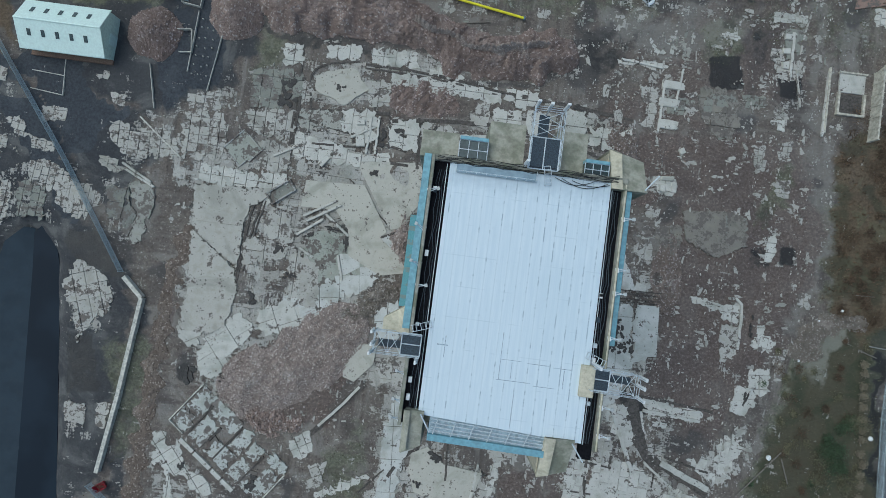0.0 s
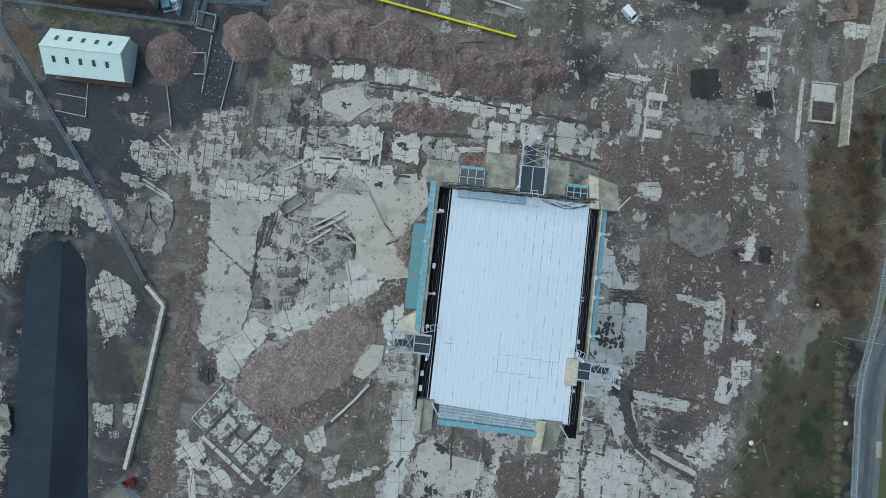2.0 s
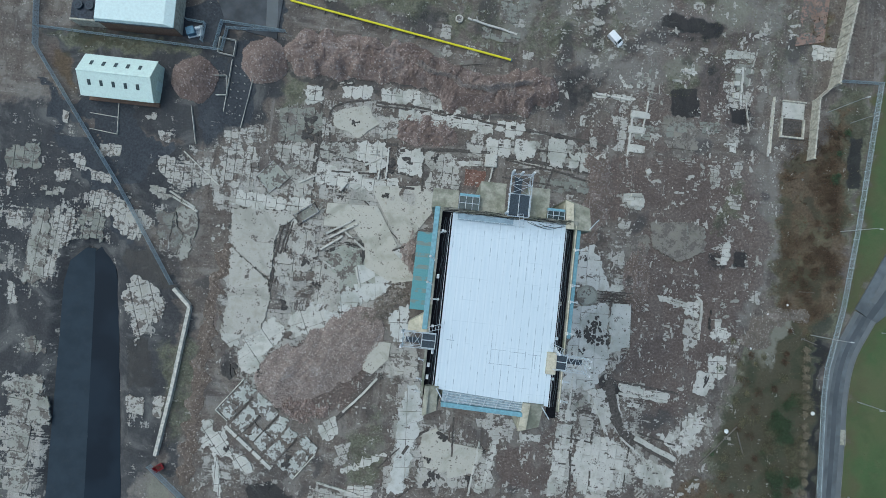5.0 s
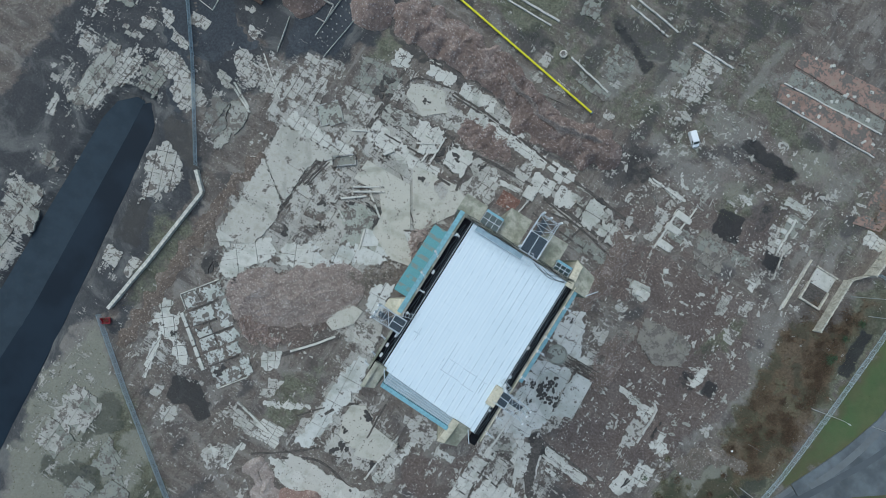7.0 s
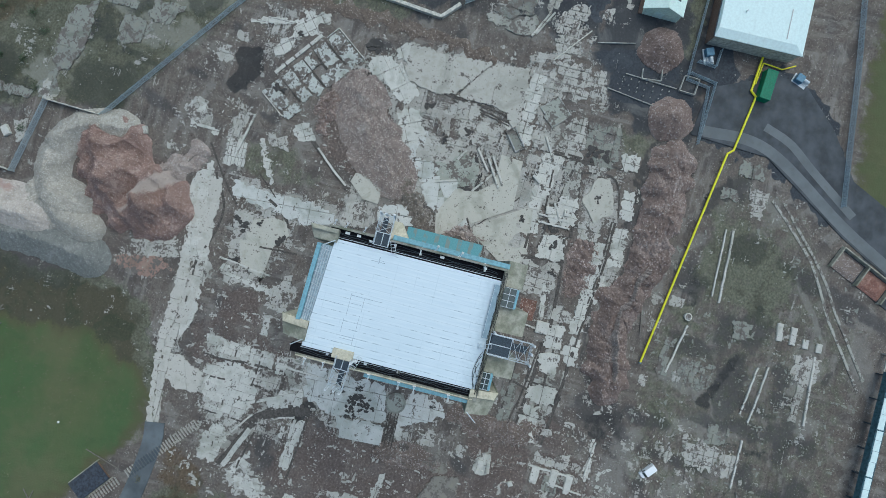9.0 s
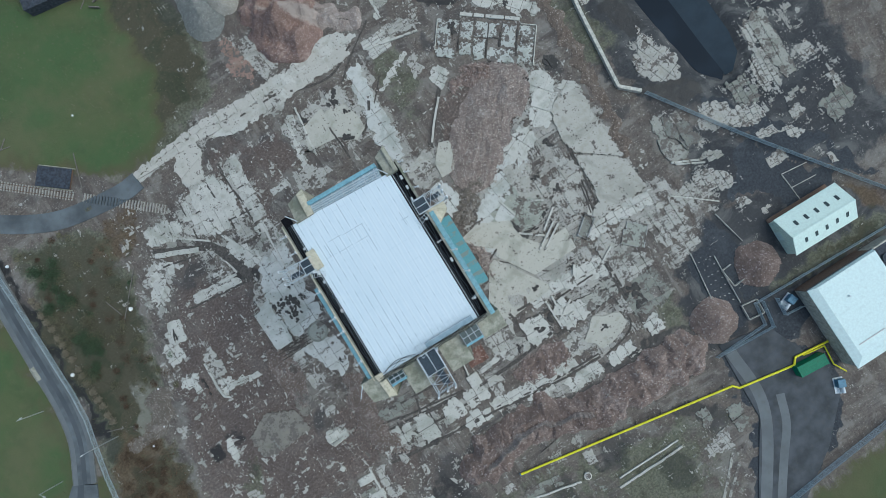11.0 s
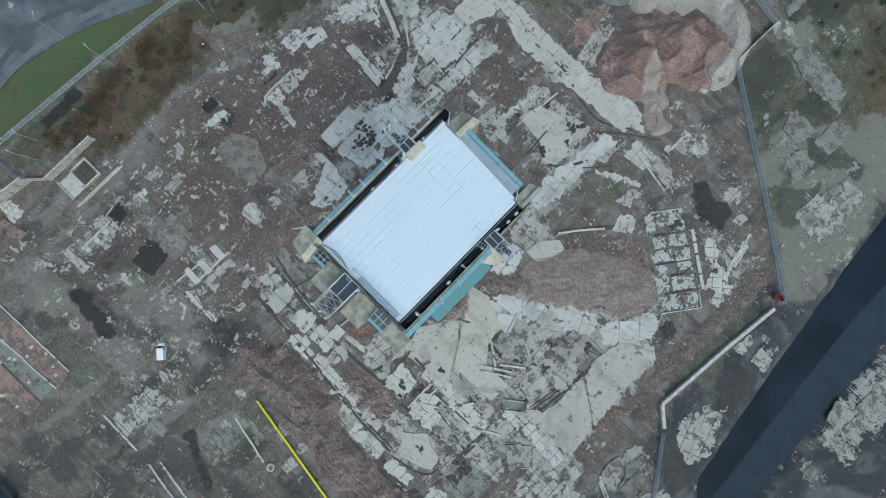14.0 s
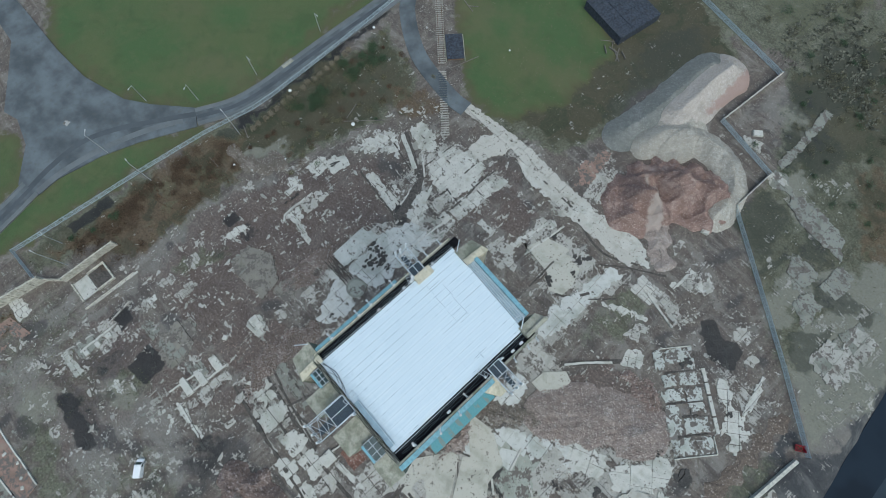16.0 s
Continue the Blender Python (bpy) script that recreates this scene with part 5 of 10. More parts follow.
# the silted western side of the cutting slopes gently into the water
bm = bmesh.new()
rows_y = [-228 + 4.0 * n for n in range(55)] + [-10, -8, -6, -4, -3, -2, -1, 0]
shore = []
for y in rows_y:
    west = np.interp(y, (-228, -66, -10, -4, 0), (-108.5, -110.0, -112.6, -111.6, -107.5))
    east = np.interp(y, (-228, -66, -10, -4, 0), (-97.0, -99.0, -104.0, -104.6, -105.5))
    shore.append([bm.verts.new((west + (east - west) * u, y, -0.75 - 0.85 * u + 0.05 * math.sin(y * 0.31 + 5 * u))) for u in (0, 0.2, 0.4, 0.6, 0.8, 1.0)])
for p, q in zip(shore, shore[1:]):
    for k in range(5):
        bm.faces.new((p[k], p[k + 1], q[k + 1], q[k]))
tagged(mesh_object("bank", bm, SILT, smooth=True), "slate-grey silted bank of the long cutting", "bank", kind="structure")


# ---- roads ----
def road(name, points, width, label, material=ASPHALT, kerbs=True, top=0.34, worn=False, ragged=0.0):
    line = smooth_line(points)
    bm = ribbon(bmesh.new(), line, width / 2, -width / 2, -0.25, top)
    if ragged:
        r = random.Random(5)
        for v in bm.verts:
            v.co.x += r.uniform(-ragged, ragged)
            v.co.y += r.uniform(-ragged, ragged)
    ob = tagged(mesh_object(name, bm, material), label, "road", kind="structure")
    if kerbs:
        for side in (1, -1):
            k = ribbon(bmesh.new(), line, side * (width / 2 + 0.14), side * (width / 2 + 0.004), -0.25, top + 0.1)
            part("kerb", k, KERB, ob)
    if worn:
        part("repair_strip", ribbon(bmesh.new(), line, 0.75, -0.55, top - 0.1, top + 0.006), DARK_ASPHALT, ob, "darker tar strip along the middle")
        for side in (1, -1):
            part("worn_edge", ribbon(bmesh.new(), line, side * (width / 2 - 0.05), side * (width / 2 - 1.3), top - 0.1, top + 0.005), PALE_ASPHALT, ob, "paler dusty edge")
    return ob


main_road = road("road", [(105, -235), (104, -120), (103.4, -75), (103.7, -47), (103.6, -30), (103.5, -18), (105.0, -7), (109.8, 4.2)], 6.2, "worn grey asphalt road with kerbs", worn=True)
side_road = road("road", [(123.4, 56), (120.6, 68), (116, 95), (112, 200)], 6.6, "worn grey asphalt road with kerbs", top=0.33, worn=True)
road("road", [(185, 28.8), (205, 29.5), (240, 32)], 9.0, "worn grey asphalt road with kerbs", top=0.33)
bm = prism(bmesh.new(), [(112.9, 2.6), (123.4, 12.3), (131.2, 17.9), (147, 23), (163, 24.3), (187, 24.2), (187, 33.4), (176, 34), (165, 41), (153, 49), (147.7, 47.2), (137.8, 49.6), (130.2, 55.7), (127, 58.2), (119.9, 56.4), (120.6, 48), (118.3, 34), (114.3, 22), (106.9, 6.0)], -0.25, 0.310)
junction = tagged(mesh_object("road", bm, ASPHALT), "wide worn asphalt road junction", "road", kind="structure")
turn_in = smooth_line([(107.4, -1.5), (111, 4), (117.5, 15), (123.5, 26), (126.6, 36), (125.8, 47), (123.4, 57)])
part("repair_strip", ribbon(bmesh.new(), turn_in, 0.9, -0.9, 0.2, 0.322), DARK_ASPHALT, junction, "darker tar strip round the bend")
part("worn_edge", ribbon(bmesh.new(), smooth_line([(112, 8), (117, 20), (120.5, 33), (121.8, 46), (121, 55)]), 1.1, -0.9, 0.2, 0.317), PALE_ASPHALT, junction, "paler dusty edge")
track = road("road", [(103, -82), (97, -74), (87, -67.2), (76.6, -63), (61, -61), (54, -61.6)], 5.4, "grey patched asphalt site track", kerbs=False, top=0.30)
bm = prism(bmesh.new(), [(-61.6, 63.8), (-60.6, 86.6), (-43.8, 112.1), (-33.0, 132.3), (-22, 152), (-10, 190), (-26, 190), (-48.5, 136), (-60.0, 112), (-72.8, 103.4), (-84, 92), (-84, 84), (-76, 66)], -0.25, 0.27)
yard = tagged(mesh_object("road", bm, YARD_TAR), "dark worn asphalt yard and access road", "road", kind="structure")
part("worn_edge", ribbon(bmesh.new(), smooth_line([(-63.4, 66), (-62.6, 86), (-46.0, 112.6), (-35.2, 133), (-24, 153)]), 1.7, -1.5, 0.1, 0.276), PALE_ASPHALT, yard, "paler dusty lane along the edge")
part("worn_edge", ribbon(bmesh.new(), smooth_line([(-69, 84), (-66, 92), (-60, 100), (-50, 114)]), 1.2, -1.2, 0.1, 0.274), PALE_ASPHALT, yard, "paler wheel track across the yard")


# ---- the tower ----
TOP = 73.0
TX, TY = -0.5, 0.95


def tower():
    t = thing("tower", TX, TY, 0, 0, "tall concrete tower with a white sheet roof", "tower")
    wall = boxes((-9.4, 9.2, -12.6, 12.2, -0.5, TOP - 1.2))
    part("wall", wall, CONCRETE, t, "mossy stained concrete shaft")
    # deck and black side gutters
    part("roof_deck", prism(bmesh.new(), [(-7.55, -11.65), (7.75, -12.45), (7.75, 12.0), (-7.55, 12.0)], TOP - 1.2, TOP - 0.06), ROOF, t, "white corrugated roof")
    seam = bmesh.new()
    for i in range(15):
        x = -7.0 + i * 1.02
        box(seam, x - 0.04, x + 0.04, -11.95 - 0.04 * x, 11.9, TOP - 0.06, TOP - 0.045)
    part("roof_seams", seam, ROOF, t)
    grime = plain("grey_roof_dirt", (0.30, 0.37, 0.42), 0.8, 0.0, 5.0, 0.4, 0.2)
    for x0, x1, y0, y1 in ((-0.6, 1.4, -5.7, -5.66), (1.9, 4.0, -5.8, -5.75), (4.4, 6.1, -5.9, -5.85), (-0.8, 2.4, -7.6, -7.55), (2.7, 4.7, -7.8, -7.75), (-0.6, -0.55, -7.6, -3.2), (0.98, 1.04, -11.8, -8.6), (0.5, 0.54, -7.4, -5.8), (-6.6, -5.6, -5.1, -5.0), (-5.9, -5.84, -6.2, -4.2), (5.4, 5.46, -7.7, -6.0)):
        part("lap_strip", boxes((x0, x1, y0, y1, TOP - 0.06, TOP - 0.035)), grime, t, "grey roof lap strip")
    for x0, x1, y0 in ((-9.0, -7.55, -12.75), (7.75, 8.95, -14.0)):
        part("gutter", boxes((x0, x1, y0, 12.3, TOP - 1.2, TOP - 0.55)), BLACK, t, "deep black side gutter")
    # cables and a pale drip rail lie in the gutters
    r = random.Random(17)
    for x0, x1 in ((-8.75, -7.8), (8.0, 8.75)):
        for k in range(3):
            x = x0 + (x1 - x0) * (0.2 + 0.3 * k)
            pts = [(x + r.uniform(-0.14, 0.14), -12.5 + 1.25 * i, TOP - 0.5 + 0.02 * k) for i in range(20)]
            part("gutter_cable", tube(pts), DARK_STEEL, t, "dark cable lying in the gutter")
        part("drip_rail", bars([((x1 if x1 < 0 else x0, -12.6, TOP - 0.4), (x1 if x1 < 0 else x0, 11.9, TOP - 0.4))], 0.04, 6), STEEL, t, "thin grey rail along the sheet edge")
        for k in range(7):
            y = r.uniform(-11, 11)
            part("junction_box", boxes((x0 - 0.1, x0 + 0.25, y, y + r.uniform(0.3, 0.7), TOP - 0.5, TOP - 0.2), bevel=0.03), r.choice((STEEL, ANTENNA, DARK_STEEL)), t, "small weathered junction box")
    # parapets
    part("parapet", boxes((-9.3, -9.0, -12.8, 12.5, TOP - 1.2, TOP + 0.25), bevel=0.03), CONCRETE, t, "weathered grey concrete parapet")
    part("parapet", boxes((8.95, 9.30, -13.0, 12.2, TOP - 1.2, TOP + 0.05), bevel=0.03), CONCRETE, t, "weathered grey parapet")
    part("edge_pipe", bars([((9.12, -12.9, TOP + 0.15), (9.12, 11.9, TOP + 0.15))], 0.09, 8), CREAM, t, "cream pipe along the parapet")
    part("cladding", boxes((-10.05, -9.35, -4.0, 12.6, TOP - 9, TOP - 0.15), bevel=0.03), TEAL, t, "faded teal sheet cladding")
    part("cladding", boxes((9.30, 9.85, -3.2, 12.2, TOP - 9, TOP - 0.2), bevel=0.03), TEAL, t, "faded teal sheet cladding")
    part("cladding", prism(bmesh.new(), [(-6.45, -13.95), (4.45, -14.2), (4.45, -13.6), (-6.45, -13.35)], TOP - 6, TOP - 0.1), TEAL, t, "faded teal sheet cladding")
    part("end_gutter", prism(bmesh.new(), [(-6.4, -13.34), (4.6, -13.6), (4.6, -12.3), (-6.4, -11.72)], TOP - 1.5, TOP - 0.5), GUTTER_GREY, t, "pale grey end gutter")
    part("end_beam", boxes((-9.2, 9.3, 12.05, 12.55, TOP - 2, TOP + 0.1), bevel=0.04), CONCRETE, t, "dark pipe-laden roof edge")
    # mossy buttress heads at the north end
    for x0, x1, y1, drop in ((-10.6, -7.0, 15.3, 1.6), (-4.1, -0.6, 16.9, 1.2), (2.5, 5.5, 16.8, 1.2)):
        bm = bmesh.new()
        prism(bm, [(x0, 12.55), (x1, 12.55), (x1, y1), (x0, y1)], TOP - 30, TOP - 1.2)
        for v in bm.verts:
            if v.co.z > TOP - 2 and v.co.y > 14:
                v.co.z -= drop * 0.5
        part("buttress_head", bm, MOSSY, t, "mossy sloping concrete head")
    for x0, x1, ya, yb, cap, drop in ((7.8, 12.0, 11.4, 15.6, 0.9, 1.6), (4.4, 8.0, -12.2, -16.6, 0.9, 1.6), (-8.75, -6.1, -11.3, -15.6, 0.5, 0.6)):
        s = 1 if yb > ya else -1
        hood = bmesh.new()
        rim = [(x0, ya), (x1, ya), (x1, yb), (x0, yb)]
        lo = [hood.verts.new((x, y, TOP - 16)) for x, y in rim]
        x2 = x1 - 0.9
        hi = [hood.verts.new(p) for p in ((x0, ya, TOP + 0.3), (x2, ya, TOP + 0.3), (x2, yb - 0.9 * s, TOP - drop), (x0, yb, TOP - drop))]
        for i in range(4):
            hood.faces.new((lo[i], lo[(i + 1) % 4], hi[(i + 1) % 4], hi[i]))
        hood.faces.new(hi)
        hood.faces.new(lo[::-1])
        bmesh.ops.recalc_face_normals(hood, faces=hood.faces)
        turret = part("corner_turret", hood, MOSSY, t, "moss-grown sloping concrete corner turret")
        part("cheek", boxes((x0 - 0.12, x0, min(ya, yb - s * 0.4), max(ya, yb - s * 0.4), TOP - 16, TOP - drop - 0.3)), CREAM, turret, "cream concrete cheek")
        rib = bmesh.new()
        v8 = [rib.verts.new(p) for p in ((x0 - 0.1, ya, TOP + 0.1), (x0 + cap, ya, TOP + 0.1), (x0 + cap, yb - s * 0.6, TOP - drop + 0.4), (x0 - 0.1, yb - s * 0.1, TOP - drop - 0.2))]
        v8 += [rib.verts.new((q.co.x, q.co.y, q.co.z + 0.35)) for q in v8]
        for f in ((0, 1, 2, 3), (4, 5, 6, 7), (0, 1, 5, 4), (1, 2, 6, 5), (2, 3, 7, 6), (3, 0, 4, 7)):
            rib.faces.new([v8[i] for i in f])
        bmesh.ops.recalc_face_normals(rib, faces=rib.faces)
        part("rib", rib, CREAM if cap > 0.6 else MOSSY, turret, "cream concrete rib")
        part("stay", bars([((x1 - 1.2, ya + s * 0.2, TOP + 0.4), (x1 - 0.2, ya + s * 1.6, TOP + 0.9))], 0.07), STEEL, turret)
    for x0, x1, y0, y1 in ((-6.9, -4.2, 12.55, 14.4), (5.2, 7.5, 12.5, 13.7)):
        sky_ = part("skylight", boxes((x0, x1, y0, y1, TOP - 4, TOP - 0.5)), GLASS, t, "dark glazed rooflight")
        for k in range(4):
            x = x0 + (x1 - x0) * k / 3
            part("glazing_bar", boxes((x - 0.03, x + 0.03, y0, y1, TOP - 0.5, TOP - 0.38)), STEEL, sky_)
        for k in range(3):
            y = y0 + (y1 - y0) * k / 2
            part("glazing_bar", boxes((x0, x1, y - 0.03, y + 0.03, TOP - 0.5, TOP - 0.39)), STEEL, sky_)
        part("hood", boxes((x0, x1, y1, y1 + 0.32, TOP - 4, TOP - 0.3)), TEAL, sky_)
    # pipes and struts along the south edge
    p = bmesh.new()
    for k in (0.12, 0.36, 0.6, 0.86):
        bar(p, (-6.2, -13.2 + 1.45 * k, TOP - 0.25), (4.5, -13.5 + 1.2 * k, TOP - 0.25), 0.06, 6)
    for k in range(7):
        x = -6.0 + k * 1.7
        bar(p, (x, -13.45, TOP - 0.2), (x + 0.35, -11.9 - 0.045 * k, TOP + 0.1), 0.05, 5)
    part("handrail", p, STEEL, t, "galvanised pipes along the roof edge")
    r = random.Random(9)
    for k in range(6):
        y = 11.95 + 0.11 * k
        pts = [(-8.8 + 0.9 * i, y + r.uniform(-0.10, 0.10), TOP + 0.2 + 0.03 * k) for i in range(20)]
        part("cable", tube(pts, 0.028), CABLE, t, "dark cable along the roof's end")
    for y0, x0, x1, sag in ((11.8, 3.0, 7.4, 0.7), (11.8, 2.4, 6.0, 0.5), (11.7, 4.0, 7.6, 0.35)):
        pts = [(x0 + (x1 - x0) * i / 10, y0 - sag * math.sin(math.pi * i / 10), TOP + 0.1) for i in range(11)]
        part("cable", tube(pts), CABLE, t, "dark slack cable on the roof")
    part("walkway", boxes((-6.9, 0.6, 11.1, 11.95, TOP + 0.1, TOP + 0.16)), plain("blue_grey_grating", (0.24, 0.32, 0.37), 0.6, 0.1, 2.0, 0.12, 0.1), t, "dark grated walkway")
    rail = bmesh.new()
    for x in np.linspace(-6.9, 0.6, 9):
        bar(rail, (x, 11.1, TOP + 0.1), (x, 11.1, TOP + 1.15), 0.03, 5)
    bar(rail, (-6.9, 11.1, TOP + 1.15), (0.6, 11.1, TOP + 1.15), 0.03, 5)
    bar(rail, (0.6, 11.1, TOP + 0.6), (0.6, 12.0, TOP + 0.6), 0.03, 5)
    part("guard_rail", rail, STEEL, t)
    return t


tower()


def annexe():
    t = thing("annexe", -13.5, 3.7, 0, 0, "low teal sheet-roofed annexe with rust patches", "building")
    part("wall", boxes((-2.1, 3.5, -9.9, 9.9, -0.3, 5.2)), BROWN_BRICK, t)
    part("roof", boxes((-2.5, 3.6, -10.4, 10.4, 5.2, 5.55), bevel=0.05), TEAL_ROOF, t, "teal sheet roof with rust stripes")
    g = bmesh.new()
    for k in range(9):
        y = -9.6 + k * 2.4
        box(g, -2.4, 3.5, y - 0.05, y + 0.05, 5.55, 5.62)
    part("roof_ribs", g, TEAL_ROOF, t)
    return t


annexe()


def mast(length, width, cage, label):
    """A cantilevered antenna platform; it reaches out along its own +x from the roof edge."""
    t = thing("antenna_platform", 0, 0, 0, 0, label, "antenna platform", "antenna platforms")
    h = width / 2
    part("deck", boxes((0, cage, -h, h, -0.05, 0.05)), DARK_STEEL, t, "dark grated deck")
    part("rim", bars([((0, -h, 0.1), (cage, -h, 0.1)), ((cage, -h, 0.1), (cage, h, 0.1)), ((cage, h, 0.1), (0, h, 0.1)), ((0, h, 0.1), (0, -h, 0.1)), ((0, 0, 0.1), (cage, 0, 0.1))], 0.055), STEEL, t)
    up = []
    for x in np.linspace(0, length, 5):
        for y in (-h, h):
            up.append(((x, y, 0), (x, y, 1.1)))
    for z in (0.55, 1.1):
        for y in (-h, h):
            up.append(((0, y, z), (length, y, z)))
        up.append(((length, -h, z), (length, h, z)))
    part("guard_rail", bars(up, 0.028), STEEL, t)
    lattice = []
    for y in (-h * 0.92, h * 0.92):
        lattice.append(((cage, y, 0), (length, y, 0)))
        lattice.append(((cage, y, -1.6), (length, y, -0.6)))
    n = 2
    for k in range(n + 1):
        x = cage + (length - cage) * k / n
        lattice.append(((x, -h, 0), (x, h, 0)))
        if k < n:
            x2 = cage + (length - cage) * (k + 1) / n
            lattice.append(((x, -h, 0), (x2, h, 0)))
            lattice.append(((x, h, 0), (x2, -h, 0)))
    part("lattice_arm", bars(lattice, 0.03), STEEL, t, "galvanised lattice arm")
    part("cable_tray", boxes((cage + 0.1, length - 0.3, -h * 0.15, h * 0.55, -0.5, -0.42)), DARK_STEEL, t, "dark cable tray under the arm")
    for x, y in ((length, -h), (length, h * 0.9), (0.1, h + 0.25), (length * 0.98, 0.1)):
        m_ = bars([((x, y, -1.2), (x, y, 2.2))], 0.05)
        pole = part("antenna_pole", m_, STEEL, t)
        part("antenna", boxes((x + 0.08, x + 0.28, y - 0.16, y + 0.16, 0.2, 2.1), bevel=0.04), ANTENNA, pole, "white panel antenna")
    return t


m1 = mast(5.6, 2.8, 3.0, "galvanised antenna platform over the roof's end")
m1.matrix_world = pose(TX + 1.05, TY + 12.3, TOP + 0.3, 0, 0, 90)
m2 = mast(4.25, 2.0, 1.8, "galvanised antenna platform reaching over the roof's side")
m2.matrix_world = pose(TX - 8.1, TY - 5.35, TOP + 0.3, 0, 0, 180)
m3 = copy_thing(m2, pose(TX + 7.75, TY - 6.3, TOP + 0.2, 0, 0, -2))


def ladder(x, y, z, turn):
    t = thing("cable_ladder", TX + x, TY + y, z, turn, "curved steel ladder hoop over the gutter", "ladder", "ladders")
    for side in (-0.3, 0.3):
        part("hoop", tube([(1.0 * math.cos(a), side, 0.6 * math.sin(a)) for a in np.linspace(0, math.pi, 7)]), STEEL, t)
    for a in np.linspace(0.2, 2.9, 7):
        part("rung", bars([((1.0 * math.cos(a), -0.3, 0.6 * math.sin(a)), (1.0 * math.cos(a), 0.3, 0.6 * math.sin(a)))], 0.035), STEEL, t)
    return t


ladder(-8.3, -3.6, TOP, 20)
ladder(8.2, -4.6, TOP, 160)
ladder(1.6, 11.9, TOP, 100)


def floodlight(x, y, turn):
    t = thing("floodlight", TX + x, TY + y, TOP, turn, "small grey floodlight on a bent arm", "floodlight", "roof floodlights")
    part("arm", bars([((0, 0, 0), (0.8, 0, 0.5)), ((0, 0.25, 0), (0.8, 0, 0.5))], 0.04), STEEL, t)
    part("lamp_head", boxes((0.7, 1.0, -0.16, 0.16, 0.4, 0.6), bevel=0.04), LAMP_GREY, t)
    part("foot", boxes((-0.15, 0.15, -0.15, 0.3, -0.02, 0.16), bevel=0.02), ANTENNA, t)


for y, k in ((9.0, 20), (5.5, 160), (2.2, 170), (0.0, 15), (-8.0, 170), (-10.6, 165), (-12.2, 170)):
    floodlight(-9.15, y, k if k < 90 else k)
for y in (8.6, 3.8, 1.6, -2.6, -9.0, -11.6):
    floodlight(9.2, y, 10)
part("cream_block", boxes((6.9, 8.2, -8.1, -5.2, TOP - 1.0, TOP + 0.4), bevel=0.05), CREAM, bpy.data.objects["tower"], "cream concrete plinth")
wedge = bmesh.new()
v6 = [wedge.verts.new(p) for p in ((-9.4, -4.6, TOP - 0.4), (-9.4, -1.6, TOP - 0.4), (-12.0, -3.4, TOP - 1.6), (-12.0, -4.6, TOP - 1.6), (-9.4, -4.6, TOP - 4), (-9.4, -1.6, TOP - 4), (-12.0, -3.4, TOP - 4), (-12.0, -4.6, TOP - 4))]
for f in ((0, 1, 2, 3), (4, 5, 6, 7), (0, 1, 5, 4), (1, 2, 6, 5), (2, 3, 7, 6), (3, 0, 4, 7)):
    wedge.faces.new([v6[i] for i in f])
bmesh.ops.recalc_face_normals(wedge, faces=wedge.faces)
part("cream_wedge", wedge, CREAM, bpy.data.objects["tower"], "cream concrete hood beside the platform")


# ---- walls and fences ----
def fence(name, points, height, label, pale=0.16, half=0.05):
    t = thing(name, points[0][0], points[0][1], 0, 0, label, "fence")
    o = Vector((*points[0], 0))
    posts, verts, faces = [], [], []
    for a, b in zip(points, points[1:]):
        a, b = Vector((*a, 0)) - o, Vector((*b, 0)) - o
        n = max(1, round((b - a).length / 2.75))
        posts += [a.lerp(b, k / n) for k in range(n)]
        rails = [((a.x, a.y, z), (b.x, b.y, z)) for z in (0.35, height - 0.35)]
        part("rail", bars(rails, 0.05, 4), FENCE, t)
        m, way = int((b - a).length / pale), (b - a).normalized()
        for k in range(m):
            q = a + way * (k * pale)
            s = way * half
            i = len(verts)
            verts += [(q.x - s.x, q.y - s.y, 0.05), (q.x + s.x, q.y + s.y, 0.05), (q.x + s.x, q.y + s.y, height - 0.1), (q.x, q.y, height), (q.x - s.x, q.y - s.y, height - 0.1)]
            faces.append((i, i + 1, i + 2, i + 3, i + 4))
    posts.append(b)
    me = raw_mesh("pale_infill", verts, faces, FENCE)
    p = new("pale_infill", me)
    p.parent = t
    tagged(p, kind="stuff")
    bm = boxes((-0.06, 0.06, -0.06, 0.06, -0.3, height))
    first = part("post", bm, FENCE, t)
    first.location = posts[0]
    for q in posts[1:]:
        c = new("post", first.data)
        c.parent, c.location = t, q
    return t


PALISADE = "weathered galvanised steel palisade fence"
fence("fence", [(-131, 90), (-129, 66), (-127.8, 54.5), (-98.8, 16.8), (-81.9, -7.5)], 2.4, PALISADE)
fence("fence", [(-81.9, -57.0), (-63.6, -71.0), (-25.0, -98.4)], 2.4, PALISADE)
fence("fence", [(-25.4, -114.6), (-3.6, -118.5)], 2.4, PALISADE)
fence("fence", [(-6, -146), (32, -151), (70, -170)], 2.4, PALISADE)
fence("fence", [(108.5, 69.6), (105.3, 28), (103.0, 6), (101.6, -2), (99.9, -11), (99.6, -19), (99.9, -29), (100.4, -44), (101.2, -60), (102.0, -74)], 2.2, "weathered galvanised mesh fence beside the road", half=0.03)
fence("fence", [(97.3, 69.1), (108.5, 69.6)], 2.2, PALISADE)
fence("fence", [(-128.5, 60.0), (-76.3, 58.9), (-75.5, 65.3), (-60.0, 66.0)], 2.0, PALISADE)
fence("fence", [(-59.2, 66.1), (-77.2, 67.0), (-78.4, 59.4)], 2.0, PALISADE)
fence("fence", [(-52, 110), (-89, 105.7), (-130, 100)], 2.4, PALISADE)


